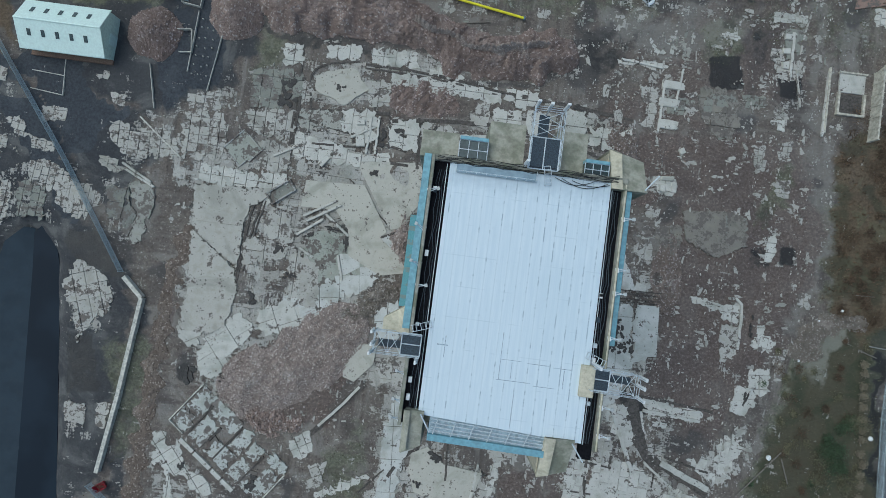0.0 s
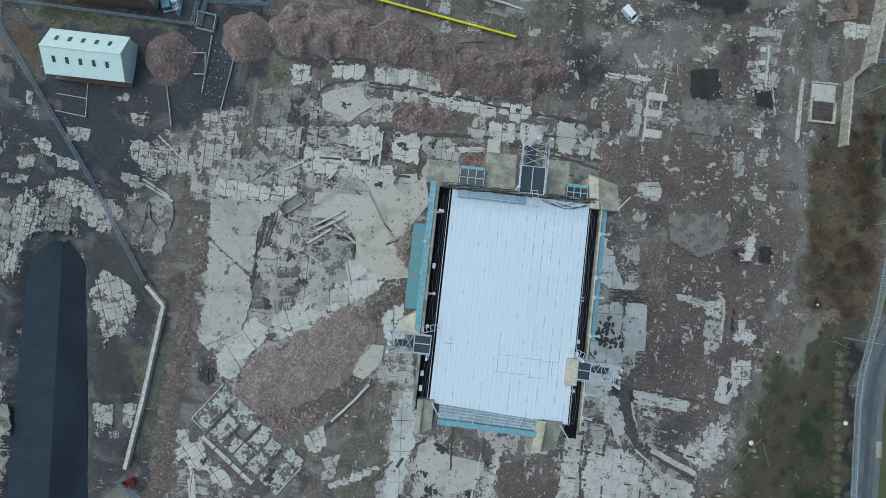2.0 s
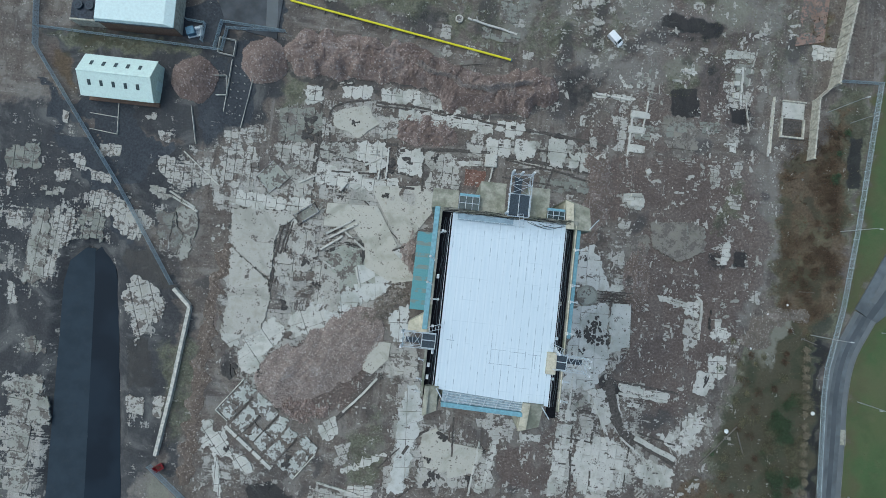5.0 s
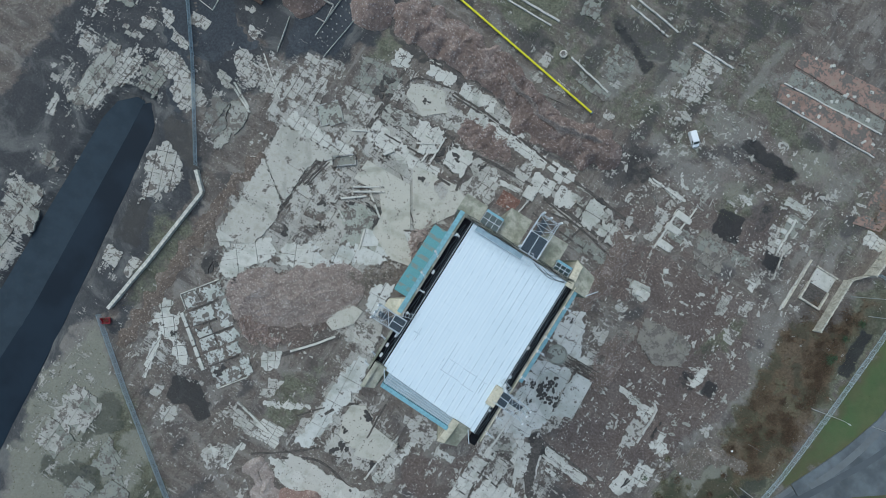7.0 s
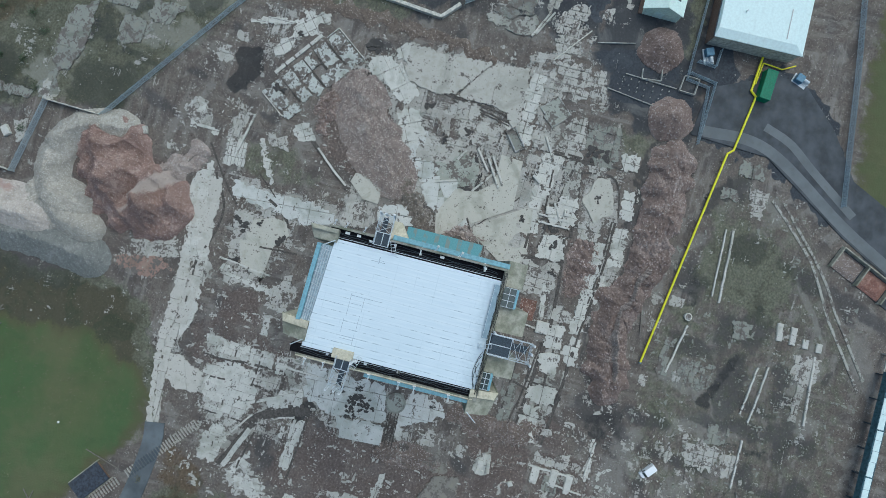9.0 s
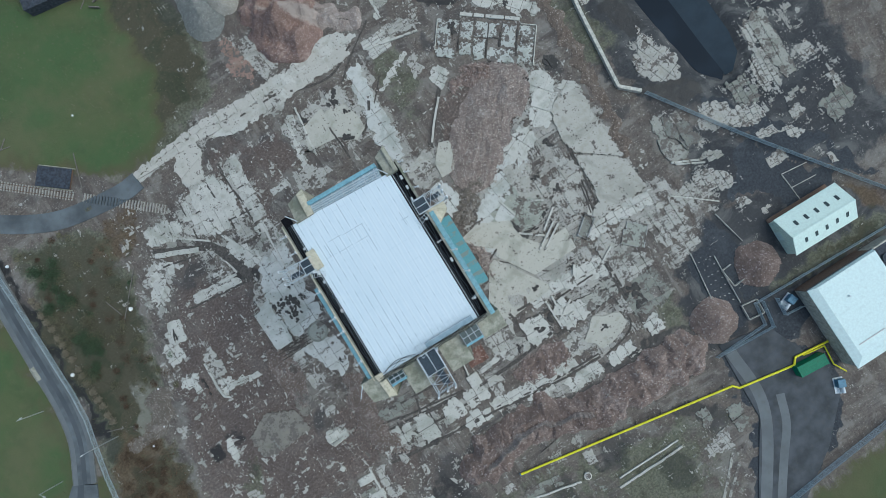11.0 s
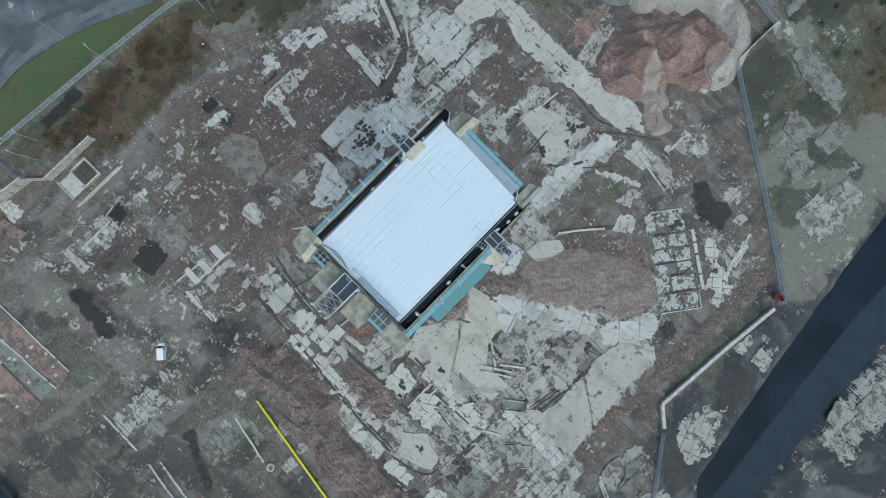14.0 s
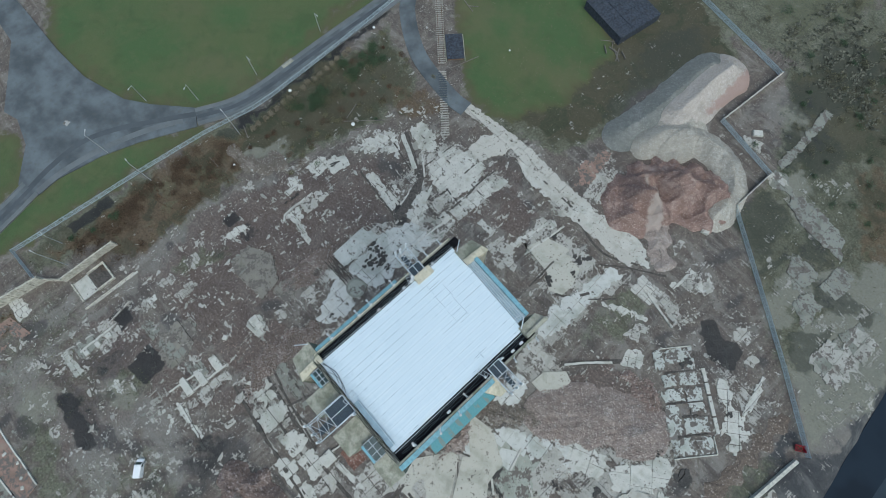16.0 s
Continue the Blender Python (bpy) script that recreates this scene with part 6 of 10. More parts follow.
def panel_wall(points, height, thick, label, material, posts=True):
    t = thing("boundary_wall", points[0][0], points[0][1], 0, 0, label, "wall")
    o = Vector((*points[0], 0))
    for a, b in zip(points, points[1:]):
        a, b = Vector((*a, 0)), Vector((*b, 0))
        n = max(1, round((b - a).length / 3.0))
        turn = math.atan2(b.y - a.y, b.x - a.x)
        w = (b - a).length / n
        me = None
        for k in range(n):
            if me is None:
                ob = part("panel", boxes((0.012, w - 0.012, -thick / 2, thick / 2, -0.3, height), bevel=0.02), material, t)
                me = ob.data
            else:
                ob = new("panel", me)
                ob.parent = t
            ob.location, ob.rotation_euler = a.lerp(b, k / n) - o, (0, 0, turn)
        if posts:
            pm = None
            for k in range(n + 1):
                if pm is None:
                    ob = part("post", boxes((-0.12, 0.12, -thick * 0.9, thick * 0.9, -0.3, height + 0.08), bevel=0.02), material, t)
                    pm = ob.data
                else:
                    ob = new("post", pm)
                    ob.parent = t
                ob.location, ob.rotation_euler = a.lerp(b, k / n) - o, (0, 0, turn)
    return t


panel_wall([(-81.2, -8.6), (-76.3, -13.0), (-78.4, -36.3), (-80.6, -54.2)], 1.3, 0.95, "pale concrete panel boundary wall", PALE_WALL, False)
panel_wall([(-25, -98.5), (-25.5, -114.6)], 2.2, 0.25, "weathered concrete panel wall", PALE_WALL)
panel_wall([(-3.8, -118.8), (-5.9, -146.0)], 2.2, 0.25, "weathered concrete panel wall", PALE_WALL)
panel_wall([(90.2, 46), (90.4, 62.8)], 3.0, 0.4, "cream buttressed concrete wall", CREAM_WALL)
panel_wall([(94.5, 67.0), (97.6, 90), (100, 112)], 4.2, 0.5, "tall cream buttressed concrete wall", CREAM_WALL)
panel_wall([(90.6, 62.9), (94.4, 67.0)], 2.4, 0.25, "cream concrete wall", CREAM_WALL)


# ---- buildings ----
def cabin():
    t = thing("cabin", -101.5, 47.2, 0, 0, "white gabled sheet-roofed building with rooflights", "building")
    lx, ly = 9.6, 5.1
    bm = bmesh.new()
    prism(bm, [(-lx, -ly), (lx, -ly), (lx, ly), (-lx, ly)], -0.3, 4.0)
    part("wall", bm, RENDERED, t, "pale green rendered walls")
    for s in (-1, 1):
        g = bmesh.new()
        v = [g.verts.new(p) for p in ((s * lx, -ly, 4.0), (s * lx, ly, 4.0), (s * lx, 0, 6.6), (s * (lx - 0.25), -ly, 4.0), (s * (lx - 0.25), ly, 4.0), (s * (lx - 0.25), 0, 6.6))]
        g.faces.new(v[:3])
        g.faces.new(v[3:][::-1])
        for i in range(3):
            g.faces.new((v[i], v[(i + 1) % 3], v[3 + (i + 1) % 3], v[3 + i]))
        bmesh.ops.recalc_face_normals(g, faces=g.faces)
        part("gable", g, RENDERED, t)
    for s in (-1, 1):
        e = ly + (0.9 if s < 0 else 0.3)
        ez = 4.0 - (e - ly) * 0.5
        g = bmesh.new()
        v = [g.verts.new(p) for p in ((-lx - 0.4, 0, 6.62), (lx + 0.4, 0, 6.62), (lx + 0.4, s * e, ez), (-lx - 0.4, s * e, ez))]
        v += [g.verts.new((q.co.x, q.co.y, q.co.z + 0.16)) for q in v]
        for f in ((0, 1, 2, 3), (4, 5, 6, 7), (0, 1, 5, 4), (1, 2, 6, 5), (2, 3, 7, 6), (3, 0, 4, 7)):
            g.faces.new([v[i] for i in f])
        bmesh.ops.recalc_face_normals(g, faces=g.faces)
        slope = part("roof_slope", g, WHITE_SHEET, t, "white sheet roof slope")
        for k in range(5):
            x = -7.0 + 3.3 * k
            w = bmesh.new()
            y = s * ly * 0.52
            z = 6.62 + 0.16 - abs(y) / e * (6.62 - ez)
            box(w, -0.42, 0.42, -0.75, 0.75, 0.0, 0.12, bevel=0.03)
            ob = part("rooflight", w, GLASS, slope, "dark rooflight")
            ob.location = (x, y, z - 0.02)
            ob.rotation_euler = (-s * math.atan2(6.62 - ez, e), 0, 0)
    part("ridge_cap", boxes((-lx - 0.4, lx + 0.4, -0.25, 0.25, 6.7, 6.86), bevel=0.04), WHITE_SHEET, t)
    part("plinth", boxes((-lx - 0.15, lx + 0.15, -ly - 1.1, -ly, -0.3, 0.6)), BROWN_BRICK, t)
    part("side_door", boxes((lx, lx + 0.08, -2.0, 0.6, 0, 2.6)), WHITE_SHEET, t)
    return t


cabin()


def big_shed():
    t = thing("workshop", -98.5, 74, 0, 1, "large workshop with a white roof of sloping edges", "building")
    part("wall", boxes((-10.2, 10.2, -12.2, 11.7, -0.3, 5.6)), CREAM_WALL, t, "cream sheet walls")
    bm = bmesh.new()
    rims = []
    for x0, x1, y0, y1, z in ((-10.6, 10.6, -12.6, 12.1, 5.5), (-10.6, 10.6, -12.6, 12.1, 5.75), (-10.3, 8.4, -12.3, 9.4, 6.7)):
        rims.append([bm.verts.new((x, y, z)) for x, y in ((x0, y0), (x1, y0), (x1, y1), (x0, y1))])
    for p, q in zip(rims, rims[1:]):
        for k in range(4):
            bm.faces.new((p[k], p[(k + 1) % 4], q[(k + 1) % 4], q[k]))
    bm.faces.new(rims[0][::-1])
    bm.faces.new(rims[-1])
    part("roof", bm, WHITE_ROOF, t, "white sheet roof with sloping edges")
    part("gutter", boxes((-10.6, 10.6, -12.85, -12.62, 5.4, 5.7)), DARK_STEEL, t)
    part("roof_duct", boxes((-1.0, 7.5, 6.2, 6.45, 6.7, 6.9), bevel=0.04), LAMP_GREY, t)
    part("roof_vent", bar(bmesh.new(), (2.5, -6, 6.7), (2.5, -6, 7.4), 0.22, 12), STEEL, t)
    part("plant_deck", boxes((-18.8, -10.25, -11.6, -7.2, -0.3, 3.8), (-18.8, -10.25, -7.2, 8.0, -0.3, 3.6), bevel=0.04), DARK_ROOF, t, "dark flat deck with ventilation plant")
    for x in (-16.6, -13.6):
        fan = part("fan_housing", bar(bmesh.new(), (x, -8.0, 3.8), (x, -8.0, 4.5), 1.15, 20), DARK_STEEL, t, "round fan housing")
        part("fan_ring", bar(bmesh.new(), (x, -8.0, 4.5), (x, -8.0, 4.56), 0.75, 18), DARK_ROOF, fan)
    part("deck_kerb", boxes((-18.9, -10.3, -12.0, -11.6, -0.3, 4.0), bevel=0.03), CREAM_WALL, t, "pale deck kerb")
    part("south_wall", boxes((-10.3, 10.3, -12.45, -12.2, -0.3, 5.4)), BROWN_BRICK, t, "brown brick end wall")
    return t


big_shed()


def bays():
    t = thing("storage_bays", -35.6, 110.6, 0, 66, "row of low-walled concrete storage bays", "storage bay")
    part("back_wall", boxes((-0.2, 38, 5.6, 5.95, -0.3, 1.8), bevel=0.03), MOSSY, t)
    part("floor_slab", boxes((-0.2, 38, -0.4, 5.6, -0.2, 0.22)), YARD_TAR, t)
    for x in (0, 8.8, 17.2, 24.5, 31, 37.8):
        part("divider", boxes((x - 0.18, x + 0.18, -0.8, 5.6, -0.3, 1.6), bevel=0.03), MOSSY, t)
    return t


bays()


def bay_fill(u, material, label, seed):
    """A flat spread of crushed material that fills one bay."""
    c, q = math.cos(radians(66)), math.sin(radians(66))
    hp = thing("material_heap", -35.6 + u * c - 2.5 * q, 110.6 + u * q + 2.5 * c, 0.2, 66, label, "heap", "bay fills")
    bm = bmesh.new()
    bmesh.ops.create_grid(bm, x_segments=22, y_segments=16, size=1.0)
    for v in bm.verts:
        v.co.x *= 3.8
        v.co.y *= 2.9
        rim = min(1.0, 2.2 * (1 - max(abs(v.co.x) / 3.8, abs(v.co.y) / 2.9)))
        v.co.z = 0.02 + rim * (0.55 + 0.25 * noise.noise(Vector((v.co.x * 0.7 + seed, v.co.y * 0.7, 0))) + 0.1 * noise.noise(v.co * 2.5))
    part("heap_body", bm, material, hp)


bay_fill(4.4, MUDDY_BRICK, "flat spread of dull pink rubble in a bay", 1)
bay_fill(13.0, RED_BAY, "flat spread of crushed red brick in a bay", 2)


def long_shed():
    t = thing("conveyor_housing", 4.0, 131.0, 0, -1, "long broken conveyor housing with patchy white roof sheets", "conveyor")
    part("housing", boxes((-14, 38, -1.2, 1.2, 2.6, 4.6), bevel=0.06), DARK_TEAL, t, "dark blue-green sheet sides")
    r = random.Random(15)
    x = -7.0
    while x < 37:
        n = r.uniform(2.2, 4.4)
        k = r.uniform(-0.15, 0.15)
        part("roof_sheet", boxes((x, min(x + n, 38), -0.95 + k, 0.75 + k, 4.6, 4.72 + r.uniform(0, 0.08)), bevel=0.02), WHITE_ROOF, t, "white roof sheet")
        x += n + r.choice((0.05, 0.1, 0.4))
    for x in (-13, -6, 1, 8, 15, 22, 29, 36):
        part("leg", boxes((x - 0.15, x + 0.15, -1.0, 1.0, -0.3, 2.6)), DARK_STEEL, t)
    part("head_frame", boxes((-19, -14, -0.7, -0.4, 1.8, 2.1), (-19, -14, 0.4, 0.7, 1.8, 2.1), (-19, -18.7, -0.4, 0.4, 1.8, 2.1), (-16.5, -16.2, -0.4, 0.4, 1.8, 2.1), (-18.9, -18.6, -0.6, 0.6, -0.3, 1.8)), PALE_WALL, t, "bare pale conveyor frame")
    return t


long_shed()


def ruined_shed():
    t = thing("ruined_shed", 45.5, -125.6, 0, -8, "dark flat-roofed shed with broken felt panels", "building")
    part("wall", boxes((-9, 9, -8.6, 8.6, -0.3, 3.2)), DARK_ROOF, t)
    r = random.Random(3)
    for i in range(5):
        for j in range(3):
            x, y = -9.1 + 3.64 * i, -8.7 + 5.8 * j
            part("roof_panel", boxes((x + 0.05, x + 3.59, y + 0.05, y + 5.75, 3.2, 3.4 + r.uniform(0, 0.1))), DARK_ROOF, t)
    return t


ruined_shed()


hut = thing("hut", 73.6, -74.6, 0, -38, "low dark felt-roofed hut sunk in the grass", "hut")
part("wall", boxes((-4.6, 4.6, -2.6, 2.6, -0.3, 0.9)), BROWN_BRICK, hut)
part("roof", boxes((-4.9, 4.9, -2.9, 2.9, 0.9, 1.06), bevel=0.03), DARK_ROOF, hut, "dark felt roof")
for y in (-3.1, 3.1):
    part("kerb", boxes((-5.2, 5.2, y - 0.15, y + 0.15, -0.2, 0.35), bevel=0.03), MOSSY, hut)
pad = thing("roadside_pad", 106.3, -29.5, 0, 2, "pale concrete pad beside the road", "pad")
part("slab", boxes((-0.75, 0.75, -2.1, 2.1, -0.2, 0.42), bevel=0.03), MOSSY, pad)
cover = thing("manhole_cover", 135.9, 36.2, 0.31, 20, "pale square concrete cover in the asphalt", "cover")
part("plate", boxes((-0.9, 0.9, -0.9, 0.9, 0, 0.03)), PAVING, cover)


# ---- pipeline, container, vehicles ----
def pipeline():
    t = thing("gas_pipeline", 0, 0, 0, 0, "bright yellow overground gas pipeline on sleepers", "pipeline")
    pts = [(4.4, 65.0), (-58.6, 75.0), (-60.0, 76.5), (-76.4, 79.1), (-77.8, 77.4), (-88.0, 78.4)]
    bm = bmesh.new()
    for a, b in zip(pts, pts[1:]):
        bar(bm, (*a, 0.75), (*b, 0.75), 0.30, 12)
    for q in pts[1:-1]:
        bmesh.ops.create_uvsphere(bm, u_segments=12, v_segments=8, radius=0.33, matrix=Matrix.Translation((*q, 0.75)))
    part("pipe", bm, YELLOW, t)
    second = bmesh.new()
    for a, b in (((-80, 78.2), (-86.5, 79)), ((-86.5, 79), (-86.0, 84.6)), ((-86.0, 84.6), (-88, 88.2))):
        bar(second, (*a, 0.6), (*b, 0.6), 0.2, 10)
    part("branch_pipe", second, YELLOW, t)
    part("end_flange", bar(bmesh.new(), (4.4, 65.0, 0.75), (4.75, 64.94, 0.75), 0.42, 12), BLUE, t)
    a, b = Vector((4.4, 65.0, 0)), Vector((-58.6, 75.0, 0))
    first = None
    for k in range(17):
        q = a.lerp(b, (k + 0.4) / 17)
        if first is None:
            first = part("sleeper", boxes((-0.13, 0.13, -0.9, 0.9, -0.2, 0.46), bevel=0.02), TIMBER, t)
            ob = first
        else:
            ob = new("sleeper", first.data)
            ob.parent = t
        ob.location, ob.rotation_euler = (q.x, q.y, 0), (0, 0, radians(-9))


pipeline()


def container():
    t = thing("shipping_container", -79.9, 80.9, 0, 176, "green painted steel shipping container beside the pipe", "container")
    part("shell", boxes((-4.3, 4.3, -1.55, 1.55, 0.1, 2.7), bevel=0.04), GREEN, t)
    g = bmesh.new()
    for k in range(18):
        x = -4.1 + k * 0.48
        box(g, x, x + 0.22, -1.5, 1.5, 2.7, 2.74)
    part("roof_corrugations", g, GREEN, t)
    for x in (-4.25, 4.0):
        part("corner_post", boxes((x, x + 0.25, -1.58, 1.58, -0.05, 2.76), bevel=0.02), GREEN, t)


container()


def van():
    t = thing("van", 33.0, 74.0, 0.02, -41, "white panel van parked on the rubble", "van")
    body = bmesh.new()
    # long profile, extruded across
    prof = [(-2.35, 0.35), (2.3, 0.35), (2.38, 0.75), (2.1, 1.05), (1.55, 1.15), (0.95, 1.88), (0.5, 1.97), (-2.2, 1.97), (-2.38, 1.6)]
    l = [body.verts.new((x, -0.92, z)) for x, z in prof]
    r = [body.verts.new((x, 0.92, z)) for x, z in prof]
    body.faces.new(l)
    body.faces.new(r[::-1])
    for i in range(len(prof)):
        j = (i + 1) % len(prof)
        body.faces.new((l[i], r[i], r[j], l[j]))
    bmesh.ops.recalc_face_normals(body, faces=body.faces)
    bmesh.ops.bevel(body, geom=list(body.edges), offset=0.07, segments=2, affect="EDGES", profile=0.5)
    part("body", body, VAN_WHITE, t)
    w = bmesh.new()
    v = [w.verts.new(p) for p in ((1.50, -0.78, 1.24), (1.50, 0.78, 1.24), (0.99, 0.72, 1.86), (0.99, -0.72, 1.86))]
    v += [w.verts.new((q.co.x + 0.05, q.co.y, q.co.z + 0.04)) for q in v]
    for f in ((0, 1, 2, 3), (4, 5, 6, 7), (0, 1, 5, 4), (1, 2, 6, 5), (2, 3, 7, 6), (3, 0, 4, 7)):
        w.faces.new([v[i] for i in f])
    bmesh.ops.recalc_face_normals(w, faces=w.faces)
    part("windscreen", w, GLASS, t, "dark windscreen")
    for s in (-1, 1):
        part("side_window", boxes((0.35, 1.15, s * 0.93 - 0.015, s * 0.93 + 0.015, 1.2, 1.68)), GLASS, t)
        part("mirror", boxes((1.15, 1.35, s * 1.05 - 0.12, s * 1.05 + 0.12, 1.15, 1.4), bevel=0.03), CABLE, t)
        for x in (-1.45, 1.5):
            wheel = part("wheel", bar(bmesh.new(), (x, s * 0.95, 0.33), (x, s * 0.72, 0.33), 0.33, 18), RUBBER, t)
            part("rim", bar(bmesh.new(), (x, s * 0.97, 0.33), (x, s * 0.93, 0.33), 0.2, 12), STEEL, wheel)
        part("headlight", boxes((2.2, 2.36, s * 0.7 - 0.16, s * 0.7 + 0.16, 0.78, 0.95), bevel=0.03), GLASS, t)


van()


def loader():
    t = thing("skip", -79.4, -57.4, 0, 35, "dented dark red steel skip full of scrap", "skip")
    bm = bmesh.new()
    rims = []
    for w, d, z in ((1.0, 0.6, 0.0), (1.45, 0.85, 1.1), (1.35, 0.75, 1.1), (1.0, 0.55, 0.25)):
        rims.append([bm.verts.new((x * w, y * d, z)) for x, y in ((-1, -1), (1, -1), (1, 1), (-1, 1))])
    for p, q in zip(rims, rims[1:]):
        for k in range(4):
            bm.faces.new((p[k], p[(k + 1) % 4], q[(k + 1) % 4], q[k]))
    bm.faces.new(rims[0][::-1])
    bm.faces.new(rims[-1])
    part("body", bm, RED, t)
    s = bmesh.new()
    r = random.Random(2)
    for k in range(30):
        p = Vector((r.uniform(-1.2, 1.2), r.uniform(-0.6, 0.6), r.uniform(0.4, 1.1)))
        bar(s, p, p + Vector((r.uniform(-0.6, 0.6), r.uniform(-0.5, 0.5), r.uniform(0.0, 0.4))), 0.05, 5)
    part("scrap", s, RAIL, t, "rusty scrap bars")


loader()


# ---- street lamps ----
def street_lamp(x, y, h, turn):
    t = thing("street_lamp", x, y, 0, turn, "grey steel street lamp beside the road", "street lamp", "street lamps")
    bm = bmesh.new()
    bar(bm, (0, 0, -0.3), (0, 0, h), 0.13, 8, 0.08)
    part("column", bm, LAMP_GREY, t)
    part("arm", bars([((0, 0, h - 0.1), (1.3, 0, h + 0.15))], 0.06), LAMP_GREY, t)
    part("lamp_head", boxes((1.1, 1.9, -0.16, 0.16, h + 0.06, h + 0.24), bevel=0.04), LAMP_GREY, t)


for x, y, h, k in ((126, 12.9, 8.3, 120), (114.9, 0.2, 8.3, 130), (109.9, -19.5, 9, 180), (109.3, -45.6, 8.3, 180), (118.1, 31.9, 11, -40), (100.7, 27, 12, 0), (95.2, -2.5, 12.5, 0), (94.4, 60.0, 12.5, 20), (101.4, 57.8, 7, 10)):
    street_lamp(x, y, h, k)


# ---- heaps of rubble ----
def chunk_mesh(name, centres, material, low, high, seed):
    """Many small broken lumps in one mesh."""
    r = np.random.RandomState(seed)
    n = len(centres)
    base = np.array([(-1, -1, -1), (1, -1, -1), (1, 1, -1), (-1, 1, -1), (-1, -1, 1), (1, -1, 1), (1, 1, 1), (-1, 1, 1)], float)
    size = r.uniform(low, high, (n, 1, 1)) * r.uniform(0.5, 1.0, (n, 1, 3))
    p = (base[None] + r.uniform(-0.45, 0.45, (n, 8, 3))) * size * 0.5
    a = r.uniform(0, 6.28, n)
    c, s = np.cos(a)[:, None], np.sin(a)[:, None]
    q = np.stack([p[..., 0] * c - p[..., 1] * s, p[..., 0] * s + p[..., 1] * c, p[..., 2] * 0.7], -1) + np.asarray(centres)[:, None, :]
    f = np.array([(0, 3, 2, 1), (4, 5, 6, 7), (0, 1, 5, 4), (1, 2, 6, 5), (2, 3, 7, 6), (3, 0, 4, 7)])
    faces = (f[None] + 8 * np.arange(n)[:, None, None]).reshape(-1, 4)
    me = bpy.data.meshes.new(name)
    me.vertices.add(n * 8)
    me.vertices.foreach_set("co", q.ravel())
    me.loops.add(faces.size)
    me.loops.foreach_set("vertex_index", faces.ravel())
    me.polygons.add(len(faces))
    me.polygons.foreach_set("loop_start", np.arange(0, faces.size, 4))
    me.update(calc_edges=True)
    me.materials.append(material)
    return me


def heap(label, spine, width, height, material, seed, rough=0.35, lumps=1500, size=(0.15, 0.55), power=1.0, tips=0.0, cap=99.0, folds=0.0, swell=0.38, warp=0.8):
    """A heap along a spine: one even bank, or loads tipped side by side (tips to the metre), or a bank with folds."""
    line = smooth_line(spine, 1.0) if len(spine) > 1 else [Vector((*spine[0], 0))]
    lx = np.array([p.x for p in line])
    ly = np.array([p.y for p in line])
    x = np.arange(lx.min() - width - 2, lx.max() + width + 2, 0.4)
    y = np.arange(ly.min() - width - 2, ly.max() + width + 2, 0.4)
    X, Y = np.meshgrid(x, y)
    wx, wy = X + warp * wave_noise(X, Y, 7, seed), Y + warp * wave_noise(X, Y, 7, seed + 1)
    d = np.full(X.shape, 1e9)
    for a, b in zip(lx, ly):
        d = np.minimum(d, np.hypot(wx - a, wy - b))
    k = np.clip(1 - d / width, 0, 1)
    if tips:
        # each load is a cone of its own
        tip = np.random.RandomState(seed + 9)
        Z = np.full(X.shape, -0.4)
        count = max(1, int(len(line) * tips))
        for n in range(count):
            i = int((n + 0.5) * len(line) / count)
            side = (-1) ** n * (width * 0.30 if len(line) > 1 else 0.0) + tip.normal(0, 0.05) * width
            j = min(i + 1, len(line) - 1)
            dx, dy = lx[j] - lx[j - 1] if j else 1.0, ly[j] - ly[j - 1] if j else 0.0
            run = math.hypot(dx, dy) or 1.0
            rad = width * tip.uniform(0.66, 0.84) if len(line) > 1 else width
            dist = np.hypot(wx - lx[i] + side * dy / run, wy - ly[i] - side * dx / run) / rad
            Z = np.maximum(Z, height * tip.uniform(0.8, 1.1) * (1.03 - np.sqrt(dist ** 2 + 0.05)))
        if len(line) > 1:
            Z = np.maximum(Z, 0.9 * height * (1.04 - np.sqrt((d / (0.9 * width)) ** 2 + 0.04)))
        k = np.clip(Z / height, 0, 1)
    else:
        Z = height * (k ** power) * (1 + swell * wave_noise(X, Y, 11, seed + 2))
    if folds:
        Z = Z + folds * np.minimum(k * 2.5, 1) * (0.6 - np.abs(wave_noise(X, Y, 15, seed + 6)) + 0.15 - 0.22 * np.abs(wave_noise(X, Y, 5, seed + 7)))
    Z = np.minimum(Z, cap + 0.06 * wave_noise(X, Y, 5, seed + 8))
    Z = Z + rough * np.minimum(k * 3, 1) * (0.5 * wave_noise(X, Y, 2.2, seed + 3) + 0.4 * wave_noise(X, Y, 1.1, seed + 4))
    Z = np.where(k > 0, np.maximum(Z, 0.02), -0.4)
    t = thing("rubble_heap", float(lx.mean()), float(ly.mean()), 0, 0, label, "rubble heap", "rubble heaps", "stuff")
    ny, nx = X.shape
    idx = np.arange(nx * ny).reshape(ny, nx)
    keep = (k[:-1, :-1] > 0) | (k[1:, 1:] > 0) | (k[1:, :-1] > 0) | (k[:-1, 1:] > 0)
    quads = np.stack([idx[:-1, :-1], idx[:-1, 1:], idx[1:, 1:], idx[1:, :-1]], -1)[keep]
    co = np.stack([X - lx.mean(), Y - ly.mean(), Z], -1).reshape(-1, 3)
    used, inverse = np.unique(quads.ravel(), return_inverse=True)
    me = raw_mesh("heap_body", co[used].tolist(), inverse.reshape(-1, 4).tolist(), material)
    b = new("heap_body", me)
    b.parent = t
    r = np.random.RandomState(seed)
